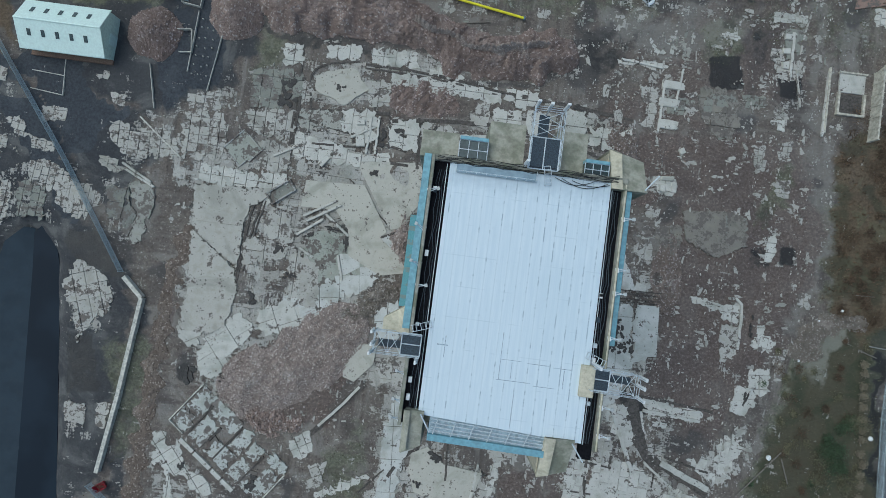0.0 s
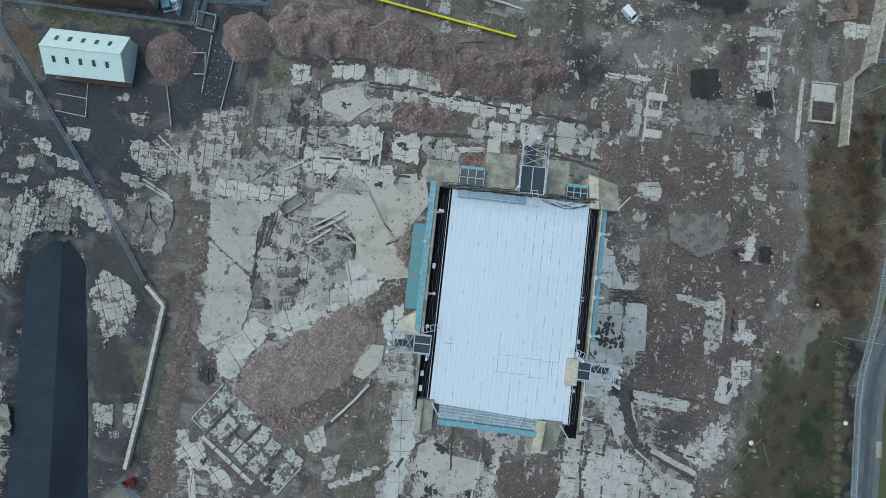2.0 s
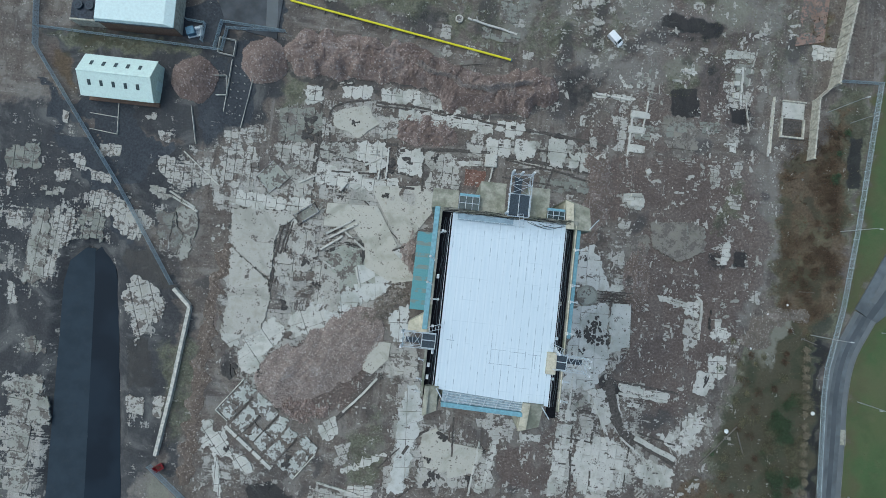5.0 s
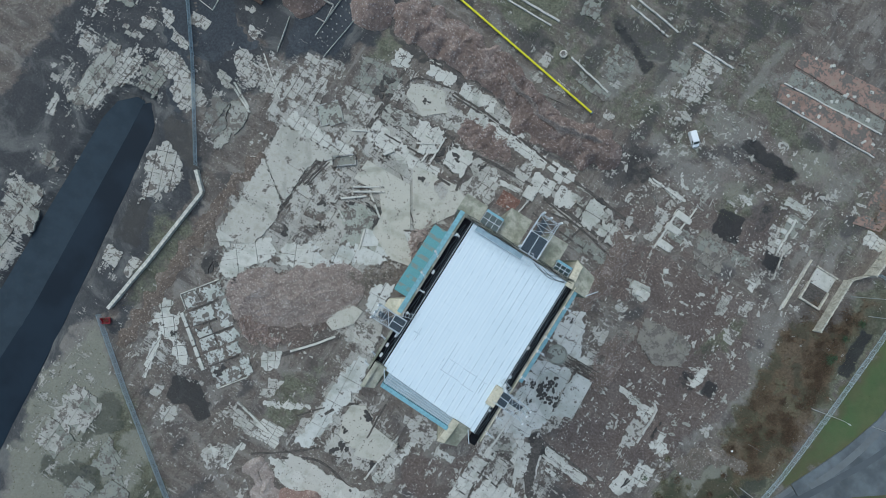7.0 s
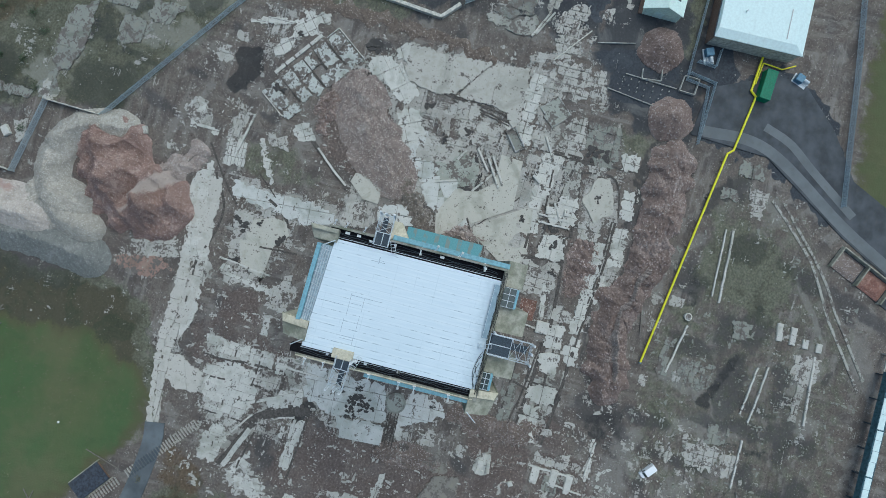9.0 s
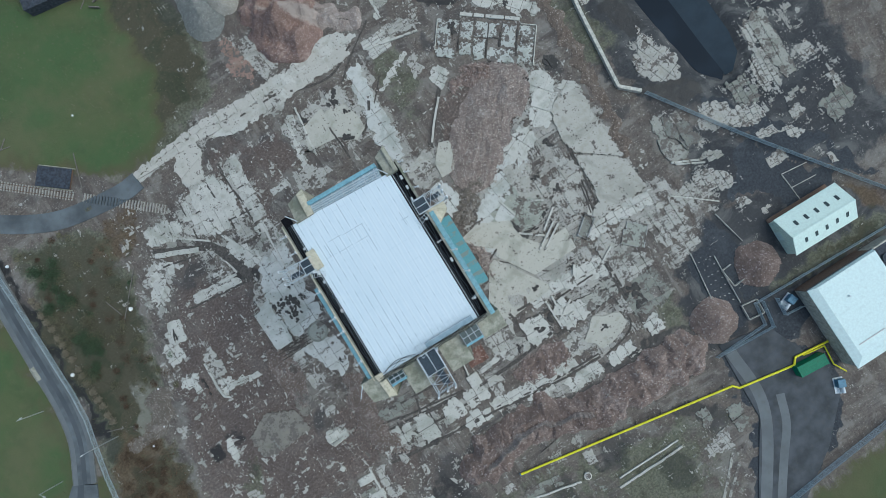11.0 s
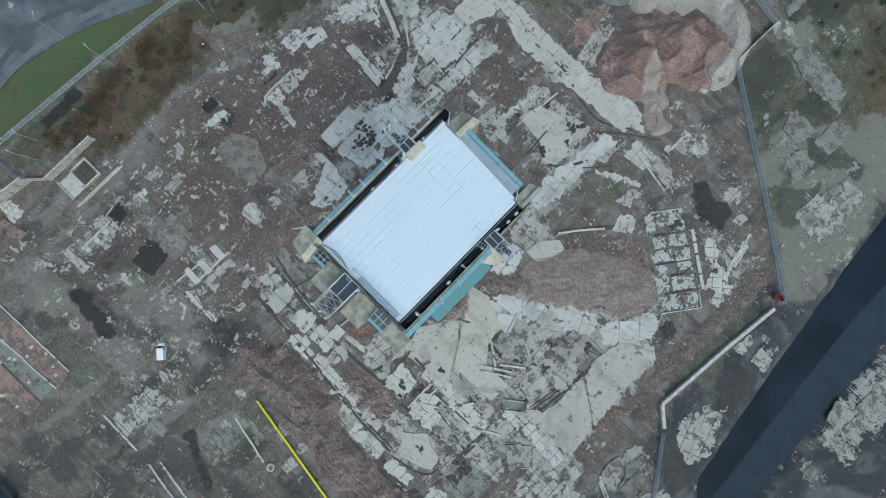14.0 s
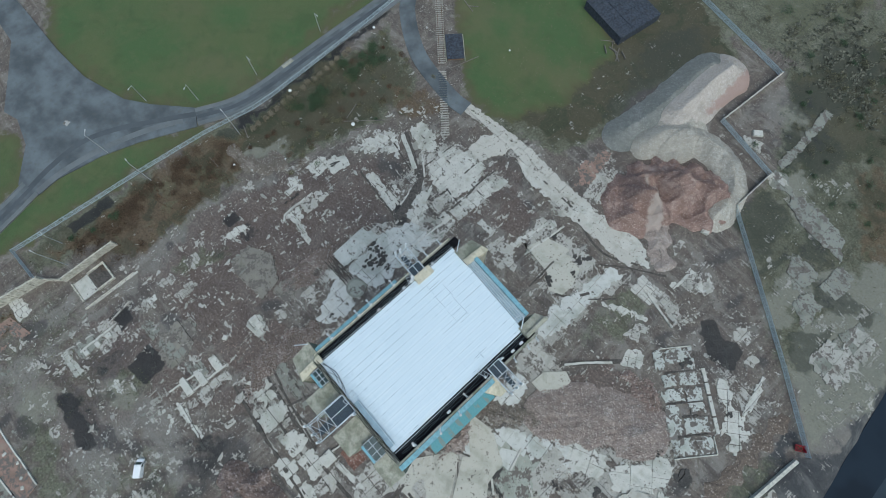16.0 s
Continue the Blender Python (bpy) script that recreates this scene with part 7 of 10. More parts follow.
    jj, ii = np.nonzero(k > 0.02)
    pick = r.randint(0, len(jj), lumps)
    cs = np.stack([X[jj[pick], ii[pick]] - lx.mean() + r.uniform(-0.2, 0.2, lumps), Y[jj[pick], ii[pick]] - ly.mean() + r.uniform(-0.2, 0.2, lumps), Z[jj[pick], ii[pick]] + 0.05], -1)
    c = new("lumps", chunk_mesh("lumps", cs, material, size[0], size[1], seed))
    c.parent = t
    tagged(c, kind="stuff")
    return t


heap("long ridge of mixed brick and concrete rubble", [(-54, 60.5), (-47, 60.8), (-40, 61), (-33, 61), (-28, 60.6)], 6.1, 4.5, BRICK, 11, rough=0.28, lumps=11000, size=(0.10, 0.30), tips=0.36)
heap("long ridge of red-brown brick rubble", [(-26, 61.5), (-19, 59.5), (-12, 56.5), (-4, 54.8), (4, 55.4), (13.5, 57)], 6.0, 4.4, RED_BRICK, 21, rough=0.28, lumps=14000, size=(0.10, 0.30), tips=0.34)
heap("pale dusty crest of broken stone on the rubble ridge", [(-21, 60.0), (-12, 57.2), (-4, 55.6), (4, 56.2), (11, 57.4)], 2.2, 5.6, TONGUE, 25, rough=0.15, lumps=2500, size=(0.1, 0.3), swell=0.12)
heap("low spread of tan brick rubble at the site edge", [(82.6, -1), (79.5, -5)], 3.6, 0.5, TAN_RUBBLE, 27, rough=0.15, lumps=1600, size=(0.12, 0.35))
heap("low strip of tan rubble across the verge", [(84, 1.5), (92.5, 2.2)], 2.4, 0.35, TAN_RUBBLE, 29, rough=0.1, lumps=700, size=(0.12, 0.3))
heap("round heap of brick rubble", [(-64.2, 57.5)], 6.6, 5.2, BRICK, 31, rough=0.2, lumps=3600, size=(0.10, 0.30), tips=1, warp=0.35)
heap("round heap of brick rubble", [(-83.0, 50.6)], 6.5, 5.2, RED_BRICK, 41, rough=0.2, lumps=3600, size=(0.10, 0.30), tips=1, warp=0.35)
heap("low spread of brick rubble", [(-22, 42.5), (-12, 42)], 4.0, 0.6, RED_BRICK, 51, lumps=1800, size=(0.12, 0.3))
heap("wide low mound of brick and stone rubble", [(-48, -30), (-42, -26.5), (-36, -22), (-30, -16)], 8.2, 1.5, MOUND, 61, rough=0.2, lumps=8000, size=(0.12, 0.32))
heap("large heap of crushed red brick", [(-4.5, -77), (-5, -83), (-8, -88), (-12.5, -91), (-16.5, -93)], 10.5, 7.6, PINK, 71, rough=0.2, lumps=3500, size=(0.12, 0.34), power=0.85, folds=2.0)
for n, line in enumerate(([(-9, -80), (-14, -74.5), (-19, -69.5)], [(-12, -80), (-18, -74.5), (-23, -69.5)])):
    heap("dusty tongue of crushed stone spilling from the heap", line, 2.1, 0.9, TONGUE, 75 + 3 * n, rough=0.12, lumps=300, size=(0.1, 0.25))
heap("pale ring of crushed stone round the brick heap", [(7, -95), (4, -102), (-3, -107), (-11, -108), (-18, -105), (-21.5, -99), (-22.5, -92)], 5.6, 4.0, STONE, 81, rough=0.1, lumps=2500, size=(0.1, 0.3), folds=0.5, swell=0.08, warp=0.3)
heap("broad pale mound of crushed stone", [(2.5, -102), (1, -106)], 8.5, 4.4, STONE, 86, rough=0.1, lumps=1500, size=(0.1, 0.3), folds=1.2, swell=0.08, warp=0.4)
heap("pale flat-topped heap of crushed stone", [(6.8, -109), (6.9, -118), (7.0, -127), (6.2, -133)], 8.2, 5.6, FLAT_STONE, 91, rough=0.14, lumps=1500, size=(0.1, 0.3), swell=0.04, warp=0.12)
# east flank of the pale ridge, its shade coloured in as grey stone
heap("east flank of the pale stone heap, shade put into its grey", [(14.5, -91), (12.6, -104), (12.4, -116), (12.0, -129), (10.5, -133)], 5.8, 3.3, SHADED_STONE, 101, rough=0.12, lumps=1500, size=(0.1, 0.25), swell=0.06, warp=0.12)
heap("strip of broken brick beside the tower", [(31, 40), (33, 33), (32, 26), (31, 20)], 3.6, 0.6, MUDDY_BRICK, 111, lumps=2600, size=(0.12, 0.4))
heap("strip of broken brick", [(45, 14), (46, 8), (46, 2)], 3.0, 0.5, MUDDY_BRICK, 121, lumps=1500, size=(0.12, 0.4))
heap("strip of brick spoil along the west edge", [(-68.3, 4), (-70.2, -8), (-71.2, -20), (-71.7, -38), (-72.3, -60)], 2.2, 0.35, SPOIL, 131, rough=0.1, lumps=1400, size=(0.08, 0.22))
heap("spill of dark rubble at the mound's foot", [(-46, -37), (-38, -38)], 2.6, 0.7, BRICK, 151, lumps=700, size=(0.2, 0.5))

heap("low tongue of grey-brown rubble", [(-31, -17), (-26, -11), (-20.5, -3.5)], 2.8, 0.5, TAN_RUBBLE, 161, lumps=1800, size=(0.1, 0.35))
heap("strip of brick rubble along the annexe", [(-17.6, 13), (-18.4, 8), (-18.0, 3)], 1.7, 0.4, MOUND, 171, lumps=500, size=(0.1, 0.3))

# loose crumbs of brick and concrete over the cleared ground
r_ = np.random.RandomState(77)
cx, cy = r_.uniform(-130, 95, 60000), r_.uniform(-90, 110, 60000)
ci, cj = np.searchsorted(gx, cx), np.searchsorted(gy, cy)
red_ok = (zones["brick"][cj, ci] > 0.8) & (r_.uniform(0, 1, 60000) < 0.6) & (zones["tarmac"][cj, ci] < 0.2)
pale_ok = (zones["concrete"][cj, ci] > 0.28) & (zones["tarmac"][cj, ci] < 0.2) & (r_.uniform(0, 1, 60000) < 0.2) & ~red_ok
for ok, name, mat, label, lo, hi in ((red_ok, "brick_rubble", BRICK, "loose broken bricks over the mud", 0.12, 0.38), (pale_ok, "concrete_rubble", STONE, "loose lumps of broken concrete", 0.15, 0.55)):
    cs = np.stack([cx[ok], cy[ok], GZ[cj[ok], ci[ok]] + 0.06], -1)
    tagged(new(name, chunk_mesh(name, cs, mat, lo, hi, 5)), label, "rubble", kind="stuff")


def fragments(label, x0, x1, y0, y1, count, material, seed, low, high, patch):
    """Flat ragged scraps of broken floor, lying in patches and square to the old walls."""
    r = np.random.RandomState(seed)
    x, y = r.uniform(x0, x1, count), r.uniform(y0, y1, count)
    i, j = np.searchsorted(gx, x), np.searchsorted(gy, y)
    bare = np.ones(count)
    for k in ("grass", "tarmac", "scrub", "moss", "trench", "wet", "ash"):
        bare -= np.clip(zones[k][j, i], 0, 1)
    keep = (bare > 0.35) & (wave_noise(x, y, patch, seed) + 0.5 * wave_noise(x, y, 3.0, seed + 1) > 0.55)
    x, y, z = x[keep], y[keep], GZ[j, i][keep]
    n, sides = len(x), 7
    a = np.arange(sides) * 2 * np.pi / sides
    # squarish rings, longer one way or the other
    size = low + (high - low) * r.uniform(0, 1, (n, 1)) ** 2.6
    long = np.where(r.uniform(0, 1, (n, 1)) < 0.5, 1.6, 0.62)
    turn = r.normal(0.05, 0.22, (n, 1))
    q = size * r.uniform(0.6, 1.25, (n, sides)) / np.maximum(np.abs(np.cos(a)), np.abs(np.sin(a)))
    u, v = q * np.cos(a) * long, q * np.sin(a) / long
    px, py = x[:, None] + u * np.cos(turn) - v * np.sin(turn), y[:, None] + u * np.sin(turn) + v * np.cos(turn)
    top = (z + r.uniform(0.05, 0.13, n))[:, None] + r.normal(0, 0.012, (n, sides))
    co = np.concatenate([np.stack([px, py, top], -1), np.stack([px, py, np.repeat(z[:, None] - 0.2, sides, 1)], -1)], 1).reshape(-1, 3)
    faces = []
    for k in range(n):
        b = 2 * sides * k
        faces.append(tuple(range(b, b + sides)))
        faces += [(b + e, b + sides + e, b + sides + (e + 1) % sides, b + (e + 1) % sides) for e in range(sides)]
    tagged(new("floor_fragments", raw_mesh("floor_fragments", co.tolist(), faces, material)), label, "rubble", kind="stuff")


fragments("flat scraps of broken concrete floor in the mud", 16, 84, -58, 88, 9000, WORN, 61, 0.10, 0.75, 11.0)
fragments("pale crumbs of broken concrete in the mud", 16, 84, -58, 88, 6000, SLAB, 62, 0.06, 0.24, 8.0)
fragments("flat scraps of broken concrete floor in the mud", -72, 16, -76, 62, 7000, WORN, 63, 0.08, 0.5, 9.0)
fragments("weathered scraps of concrete in the rough north yard", -50, 90, 62, 128, 5000, WEATHERED, 64, 0.10, 0.6, 10.0)


# ---- what is left of floors, drains and walls ----
def strip(name, width, points, up, material, label):
    line = smooth_line(points, 1.2) if len(points) > 2 else [Vector((*points[0], 0)).lerp(Vector((*points[1], 0)), k / 12) for k in range(13)]
    bm = ribbon(bmesh.new(), line, width / 2, -width / 2, -0.1, up)
    r = random.Random(len(points) + int(line[0].x * 10))
    verts = list(bm.verts)
    for i in range(0, len(verts), 4):
        z = level(verts[i].co.x, verts[i].co.y)
        wob = r.uniform(-0.12, 0.12)
        for v in verts[i:i + 4]:
            v.co.z += z
            v.co.x += wob
            v.co.y += wob * 0.6
    return tagged(mesh_object(name, bm, material), label, name.replace("_", " "), kind="structure")


def drain(width, *points):
    strip("drain_channel", width, points, 0.16, DRAIN, "dark silted drain channel between the slabs")


def footing(width, *points):
    strip("wall_footing", width, points, 0.45, SLAB, "low pale concrete wall footing")


drain(0.6, (-31.8, 49.1), (-16.3, 48.8), (0.8, 46.8), (19.4, 45.5), (33.4, 43.8))
drain(0.45, (-31.7, 48.2), (-16.2, 47.9), (0.9, 45.9))
drain(0.6, (-47.1, 50.8), (-47.1, 36.7), (-47.4, 22.7))
drain(0.5, (-43.6, 37.0), (-44.3, 44.8), (-40.9, 47.9), (-33.4, 49.6))
drain(0.9, (-48.1, 36.1), (-24.4, 38.0))
drain(0.9, (-24.3, 36.2), (-9.1, 38.0), (3.2, 38.3))
drain(0.6, (-17.4, 37.8), (-16.4, 25.8))
drain(0.7, (-24.7, 26.2), (-15.5, 25.9))
drain(0.45, (-50.7, 18.1), (-52.2, 11.5), (-53.6, 3.7), (-55.0, -4.0), (-55.5, -10.1))
drain(0.35, (-50.0, 17.9), (-51.4, 11.6), (-52.8, 3.8), (-54.1, -3.9))
drain(0.4, (-68.2, 15.0), (-52.7, 16.2))
drain(0.4, (-67.2, 3.9), (-59.9, -0.7))
drain(1.0, (5.5, 37.9), (18.7, 36.8), (34.1, 35.5))
drain(0.8, (4.7, 46.2), (17.9, 45.4), (30.3, 44.1))
drain(0.4, (17.5, 43.2), (17.3, 35.4))
drain(0.4, (26.8, 42.2), (26.5, 35.1))
drain(1.2, (-32.9, -39.5), (-24.9, -29.8), (-21.9, -26.5))
drain(1.6, (39.8, -22.7), (42.8, -31.6), (49.2, -36.1), (60.8, -41.9))
drain(0.6, (39.3, 3.0), (39.5, -6.6), (39.2, -15.6))
drain(0.5, (31.8, -25.3), (31.9, -37.1), (32.6, -51.7))
drain(0.4, (28.0, -30.1), (36.7, -30.0))
drain(0.4, (28.4, -37.5), (35.9, -38.2), (43.4, -38.9))
drain(0.4, (29.0, -44.8), (41.0, -45.0), (58.8, -44.7))
drain(0.5, (37.3, -33.7), (37.9, -51.2))
drain(0.4, (47.9, -38.5), (47.3, -50.3))
drain(0.5, (-30.1, 4.6), (-18.5, 10.3))
drain(0.35, (-31.9, 21.2), (-21.7, 11.5))
drain(0.6, (-23.6, 29.7), (-24.4, 37.4))
drain(0.4, (-66.9, -18.8), (-54.5, -8.5))
drain(0.8, (-7.4, -39.6), (-11.5, -43.0), (-16.5, -52.3))
drain(0.6, (17.1, 28.2), (22.5, 44.9))
drain(0.6, (32.9, 40.1), (-2.6, 41.1))
drain(0.5, (-27.8, 27.8), (-28.5, 43.6))
drain(0.7, (-46.7, 25.0), (-46.1, 44.1))
drain(0.5, (-30.4, 29.0), (-45.5, 28.3))
drain(0.5, (31.8, 32.9), (18.1, 35.5), (9.5, 34.5))
drain(0.5, (29.8, 30.5), (5.4, 32.0))
drain(0.5, (31.9, 44.2), (3.6, 46.5))
drain(0.6, (60.2, -22.6), (41.9, -20.8))
drain(2.2, (47.4, -36.9), (44.3, -31.9), (40.6, -20.8))
drain(0.5, (55.0, -46.0), (37.3, -39.6))
drain(0.5, (60.6, -36.7), (49.7, -34.3))
drain(0.4, (32.2, -53.9), (31.6, -32.2))
drain(0.6, (12.2, -63.5), (-6.4, -58.6), (-17.7, -63.5))
drain(0.5, (-0.9, -35.6), (-0.0, -51.1))
drain(0.5, (-11.5, -63.7), (12.5, -62.3), (30.9, -62.3))
drain(0.5, (5.9, 37.0), (25.5, 34.6))
drain(0.6, (-46.8, 34.6), (-19.3, 29.4))
drain(0.5, (-55.6, -5.2), (-53.8, 11.3), (-51.5, 17.4))
for way in ([(-49.2, 91.0), (-35.1, 105.1), (-22.0, 112.7), (-15.4, 117.3), (-2.4, 126.4)], [(-49.1, 94.3), (-33.4, 108.3), (-21.9, 115.9), (-5.6, 127.3)]):
    strip("wheel_rut", 0.75, way, 0.12, TAN_PATCH, "pale dried wheel rut in the rough ground")
strip("wall_footing", 0.4, [(73.7, 76.5), (71.6, 63.3), (72.9, 52.2)], 0.3, WORN, "low pale concrete wall footing")
strip("cable_trench", 0.5, [(-9.8, -55.1), (-15.9, -60.5), (-25.4, -67.1)], 0.14, DRAIN, "dark narrow trench scraped through the mud")
strip("cable_trench", 0.35, [(-11.4, -41.7), (-16.9, -47.7), (-20.1, -51.5)], 0.2, DRAIN, "dark narrow trench scraped through the mud")
footing(0.6, (-31.3, -37.3), (-26.2, -31.4), (-23.1, -27.2))
footing(0.9, (36.1, -23.7), (39.0, -30.5), (42.8, -39.0))
footing(1.4, (49.1, -35.7), (60.7, -40.4))
for y in (3.3, 2.5, 1.3, 0.6):
    strip("pipe_slot", 0.22, [(35.0, y), (45.0, y + 0.3)], 0.36, DRAIN, "dark narrow pipe slot in the slab")
footing(0.5, (79.3, 61.8), (78.9, 45.9))
footing(0.5, (29.1, 58.4), (39.2, 57.5))
footing(0.5, (40.2, 54.0), (39.7, 42.0))
footing(0.6, (-37.9, 82.1), (-17.1, 82.7))
footing(0.4, (-37.8, 80.0), (-18.5, 80.3))
footing(0.5, (-8.9, 75.7), (5.5, 72.6))
footing(0.5, (-3.1, 100.5), (13.4, 98.3))
footing(0.5, (-2.4, 97.6), (11.5, 95.5))
footing(0.6, (-9.1, 112.5), (10.4, 113.5))
footing(0.5, (18.5, 98.0), (32.2, 97.8))
footing(0.5, (-28.6, 36.7), (-28.9, 27.7))
footing(0.5, (-26.8, 36.9), (-26.8, 27.9))
footing(0.6, (69.8, 70.3), (70.0, 59.3))
footing(0.6, (61.0, 4.6), (64.1, 3.4), (64.1, -7.2))
footing(0.5, (51.9, 3.7), (61.1, 2.3))
footing(0.7, (43.7, -24.1), (57.2, -25.1))
footing(0.6, (-23.3, -59.6), (-36.3, -57.0))
footing(0.5, (60.3, -47.1), (45.3, -36.0))
footing(0.4, (44.2, 57.9), (43.1, 47.6))
footing(0.5, (6.9, -41.2), (5.2, -56.2))
footing(0.4, (1.4, 24.9), (2.9, 38.1))
footing(0.5, (30.1, -33.5), (31.0, -13.5))


# the razed building whose rooms still show
def foundation():
    t = thing("foundation", -51.0, -44.1, 0, -36.5, "stained floors and low walls of a razed building", "foundation")
    r = random.Random(8)
    for x0, x1, y0, y1 in ((-14.0, -9.5, -5.6, -1.2), (-14.0, -9.5, -0.7, 5.6), (-8.7, -1.1, 1.6, 5.6), (-8.7, -4.6, -5.6, 1.0), (-3.9, 3.2, -5.6, -1.2), (-0.3, 3.2, -0.8, 5.6), (3.7, 7.1, 0.4, 4.4), (3.7, 9.1, -5.6, -0.2), (9.9, 13.8, -5.6, 2.2), (7.9, 13.8, 2.7, 5.4)):
        bm = bmesh.new()
        ring = []
        sides = ((x0, y0), (x1, y0), (x1, y1), (x0, y1))
        for (ax, ay), (bx, by) in zip(sides, sides[1:] + sides[:1]):
            n = max(2, int(math.hypot(bx - ax, by - ay) / 0.6))
            for k in range(n):
                x, y = ax + (bx - ax) * k / n, ay + (by - ay) * k / n
                eaten = 0.28 * max(0.0, float(wave_noise(x, y, 1.8, 4)))
                ring.append((x + ((x0 + x1) / 2 - x) * eaten + r.gauss(0, 0.1), y + ((y0 + y1) / 2 - y) * eaten + r.gauss(0, 0.1)))
        prism(bm, ring, -0.2, 0.2 + r.uniform(0, 0.05))
        part("floor_slab", bm, ROOM_FLOOR, t)
    for x0, x1, y0, y1 in ((-9.3, -8.9, -4.6, 3.4), (-0.9, -0.5, -5.4, 4.6), (7.3, 7.7, -5.4, 3.2), (-4.5, -4.0, -3.0, 1.0)):
        part("room_wall", boxes((x0, x1, y0, y1, -0.3, 0.3), bevel=0.03), DRAIN, t, "low dark stump of a room wall")
    for x0, x1, y0, y1 in ((-14.5, -14.2, -6.0, 5.6), (-14.2, -9.8, -6.1, -5.85), (13.9, 14.2, -5.4, 3.6)):
        part("kerb_wall", boxes((x0, x1, y0, y1, -0.3, 0.4), bevel=0.03), PALE_WALL, t, "pale kerb-like wall stump")
    for x0, x1 in ((-9.4, -5.2), (-4.8, 0.4), (0.9, 3.8), (4.2, 7.8)):
        part("plinth", boxes((x0, x1, -7.9, -6.9, -0.3, 0.35), bevel=0.05), SLAB, t, "pale strip of outer wall footing")


foundation()


def yard_box():
    t = thing("foundation", 85, 56.8, 0, 0, "low walled concrete pit of a razed building", "foundation")
    part("slab", boxes((-3.2, 3.0, 0.4, 5.0, -0.2, 0.35), bevel=0.02), SLAB, t)
    part("pit_floor", boxes((-2.8, 2.7, -4.6, 0.0, -0.2, 0.18)), DRAIN, t)
    for x0, x1, y0, y1 in ((-3.4, 3.3, -5.2, -4.7), (-3.4, -2.9, -4.7, 0.4), (2.8, 3.3, -4.7, 0.4), (-3.4, 3.3, 5.0, 5.4), (-5.9, -5.55, -10.0, 6.0)):
        part("low_wall", boxes((x0, x1, y0, y1, -0.3, 0.7), bevel=0.02), CREAM_WALL, t)


yard_box()


def patio():
    t = thing("tank_base", 32.4, 1.7, 0, 0, "round mossy concrete tank base", "tank base")
    bm = bmesh.new()
    bar(bm, (0, 0, -0.3), (0, 0, 0.35), 2.9, 28)
    part("base", bm, WEATHERED, t)
    part("rim", bar(bmesh.new(), (0, 0, 0.35), (0, 0, 0.42), 2.3, 24), STAINED_FLOOR, t, "mossy round top")
    u = thing("concrete_apron", 42.4, -3.5, 0, 3, "pale concrete apron slab", "floor slab")
    part("slab", boxes((-2.6, 2.6, -8, 3.9, -0.2, 0.3), bevel=0.03), CLEAN, u)


patio()


def car_park():
    for pts, h in (([(-66.5, 55.1), (-67.4, 47), (-68.6, 37.7)], 0.5), ([(-73.2, 56.8), (-73.9, 41.8)], 0.5), ([(-77.7, 51.6), (-74.2, 52.0), (-73.5, 46.5), (-76.5, 46.2)], 0.8), ([(-77.2, 62.5), (-72.6, 62.0), (-72.8, 57.6), (-77.4, 58.2), (-77.2, 62.5)], 1.0), ([(-83, 42.5), (-80.5, 32.0)], 0.5), ([(-110.8, 37.5), (-102.9, 37.0)], 0.3), ([(-103.2, 41.0), (-102.6, 32.3), (-110.5, 33.1)], 0.3)):
        t = thing("low_wall", pts[0][0], pts[0][1], 0, 0, "low pale concrete kerb wall in the yard", "wall")
        for a, b in zip(pts, pts[1:]):
            va, vb = Vector((*a, 0)), Vector((*b, 0))
            p = part("wall_run", boxes((0, (vb - va).length, -0.09, 0.09, -0.2, h), bevel=0.02), PALE_WALL, t)
            p.location, p.rotation_euler = va - Vector((*pts[0], 0)), (0, 0, math.atan2(b[1] - a[1], b[0] - a[0]))
    stump = thing("bollard", -72, 55, 0, 0, "short white concrete bollard stump on the tarmac", "bollard", "yard bollards")
    part("stump", bar(bmesh.new(), (0, 0, -0.1), (0, 0, 0.5), 0.14, 8), PALE_WALL, stump)
    r = random.Random(6)
    for i in range(3):
        for j in range(7):
            if i or j:
                copy_thing(stump, pose(-72.0 + 1.6 * i - 0.12 * j + r.uniform(-0.3, 0.3), 55 - 2.3 * j + r.uniform(-0.4, 0.4), 0))


car_park()


# loose beams, blocks and poles
def beam(a, b, wide, high, label="broken concrete beam lying on the slabs", material=SLAB, name="concrete_beam"):
    va, vb = Vector((*a, 0)), Vector((*b, 0))
    t = thing(name, a[0], a[1], level(*a) + 0.1, math.degrees(math.atan2(b[1] - a[1], b[0] - a[0])), label, name.split("_")[-1])
    n = (vb - va).length
    part("length", boxes((0, n * 0.62, -wide / 2, wide / 2, 0, high), bevel=0.04), material, t)
    part("length", boxes((n * 0.63, n, -wide / 2 + 0.05, wide / 2 + 0.05, 0, high * 0.9), bevel=0.04), material, t)


for a, b in (((-41.5, 11.0), (-34.0, 15.6)), ((-40.6, 9.9), (-33.0, 14.6)), ((-42.5, 6.4), (-36.8, 10.7)), ((-37.1, 12.7), (-30.4, 7.6)), ((-41.4, 3.4), (-38.1, 1.5)), ((-32.2, 2.8), (-30.5, -3.1)), ((-85.9, 18.1), (-78.5, 14.2)), ((-85.0, 16.7), (-77.6, 13.2)), ((-32.9, 31.1), (-28.9, 33.5)), ((-50.6, 24.3), (-44.8, 27.6))):
    beam(a, b, 0.55, 0.5)
beam((-83.5, 29.6), (-72.5, 21.0), 0.35, 0.35, "long pale pole lying on the ground", PALE_WALL, "fallen_pole")
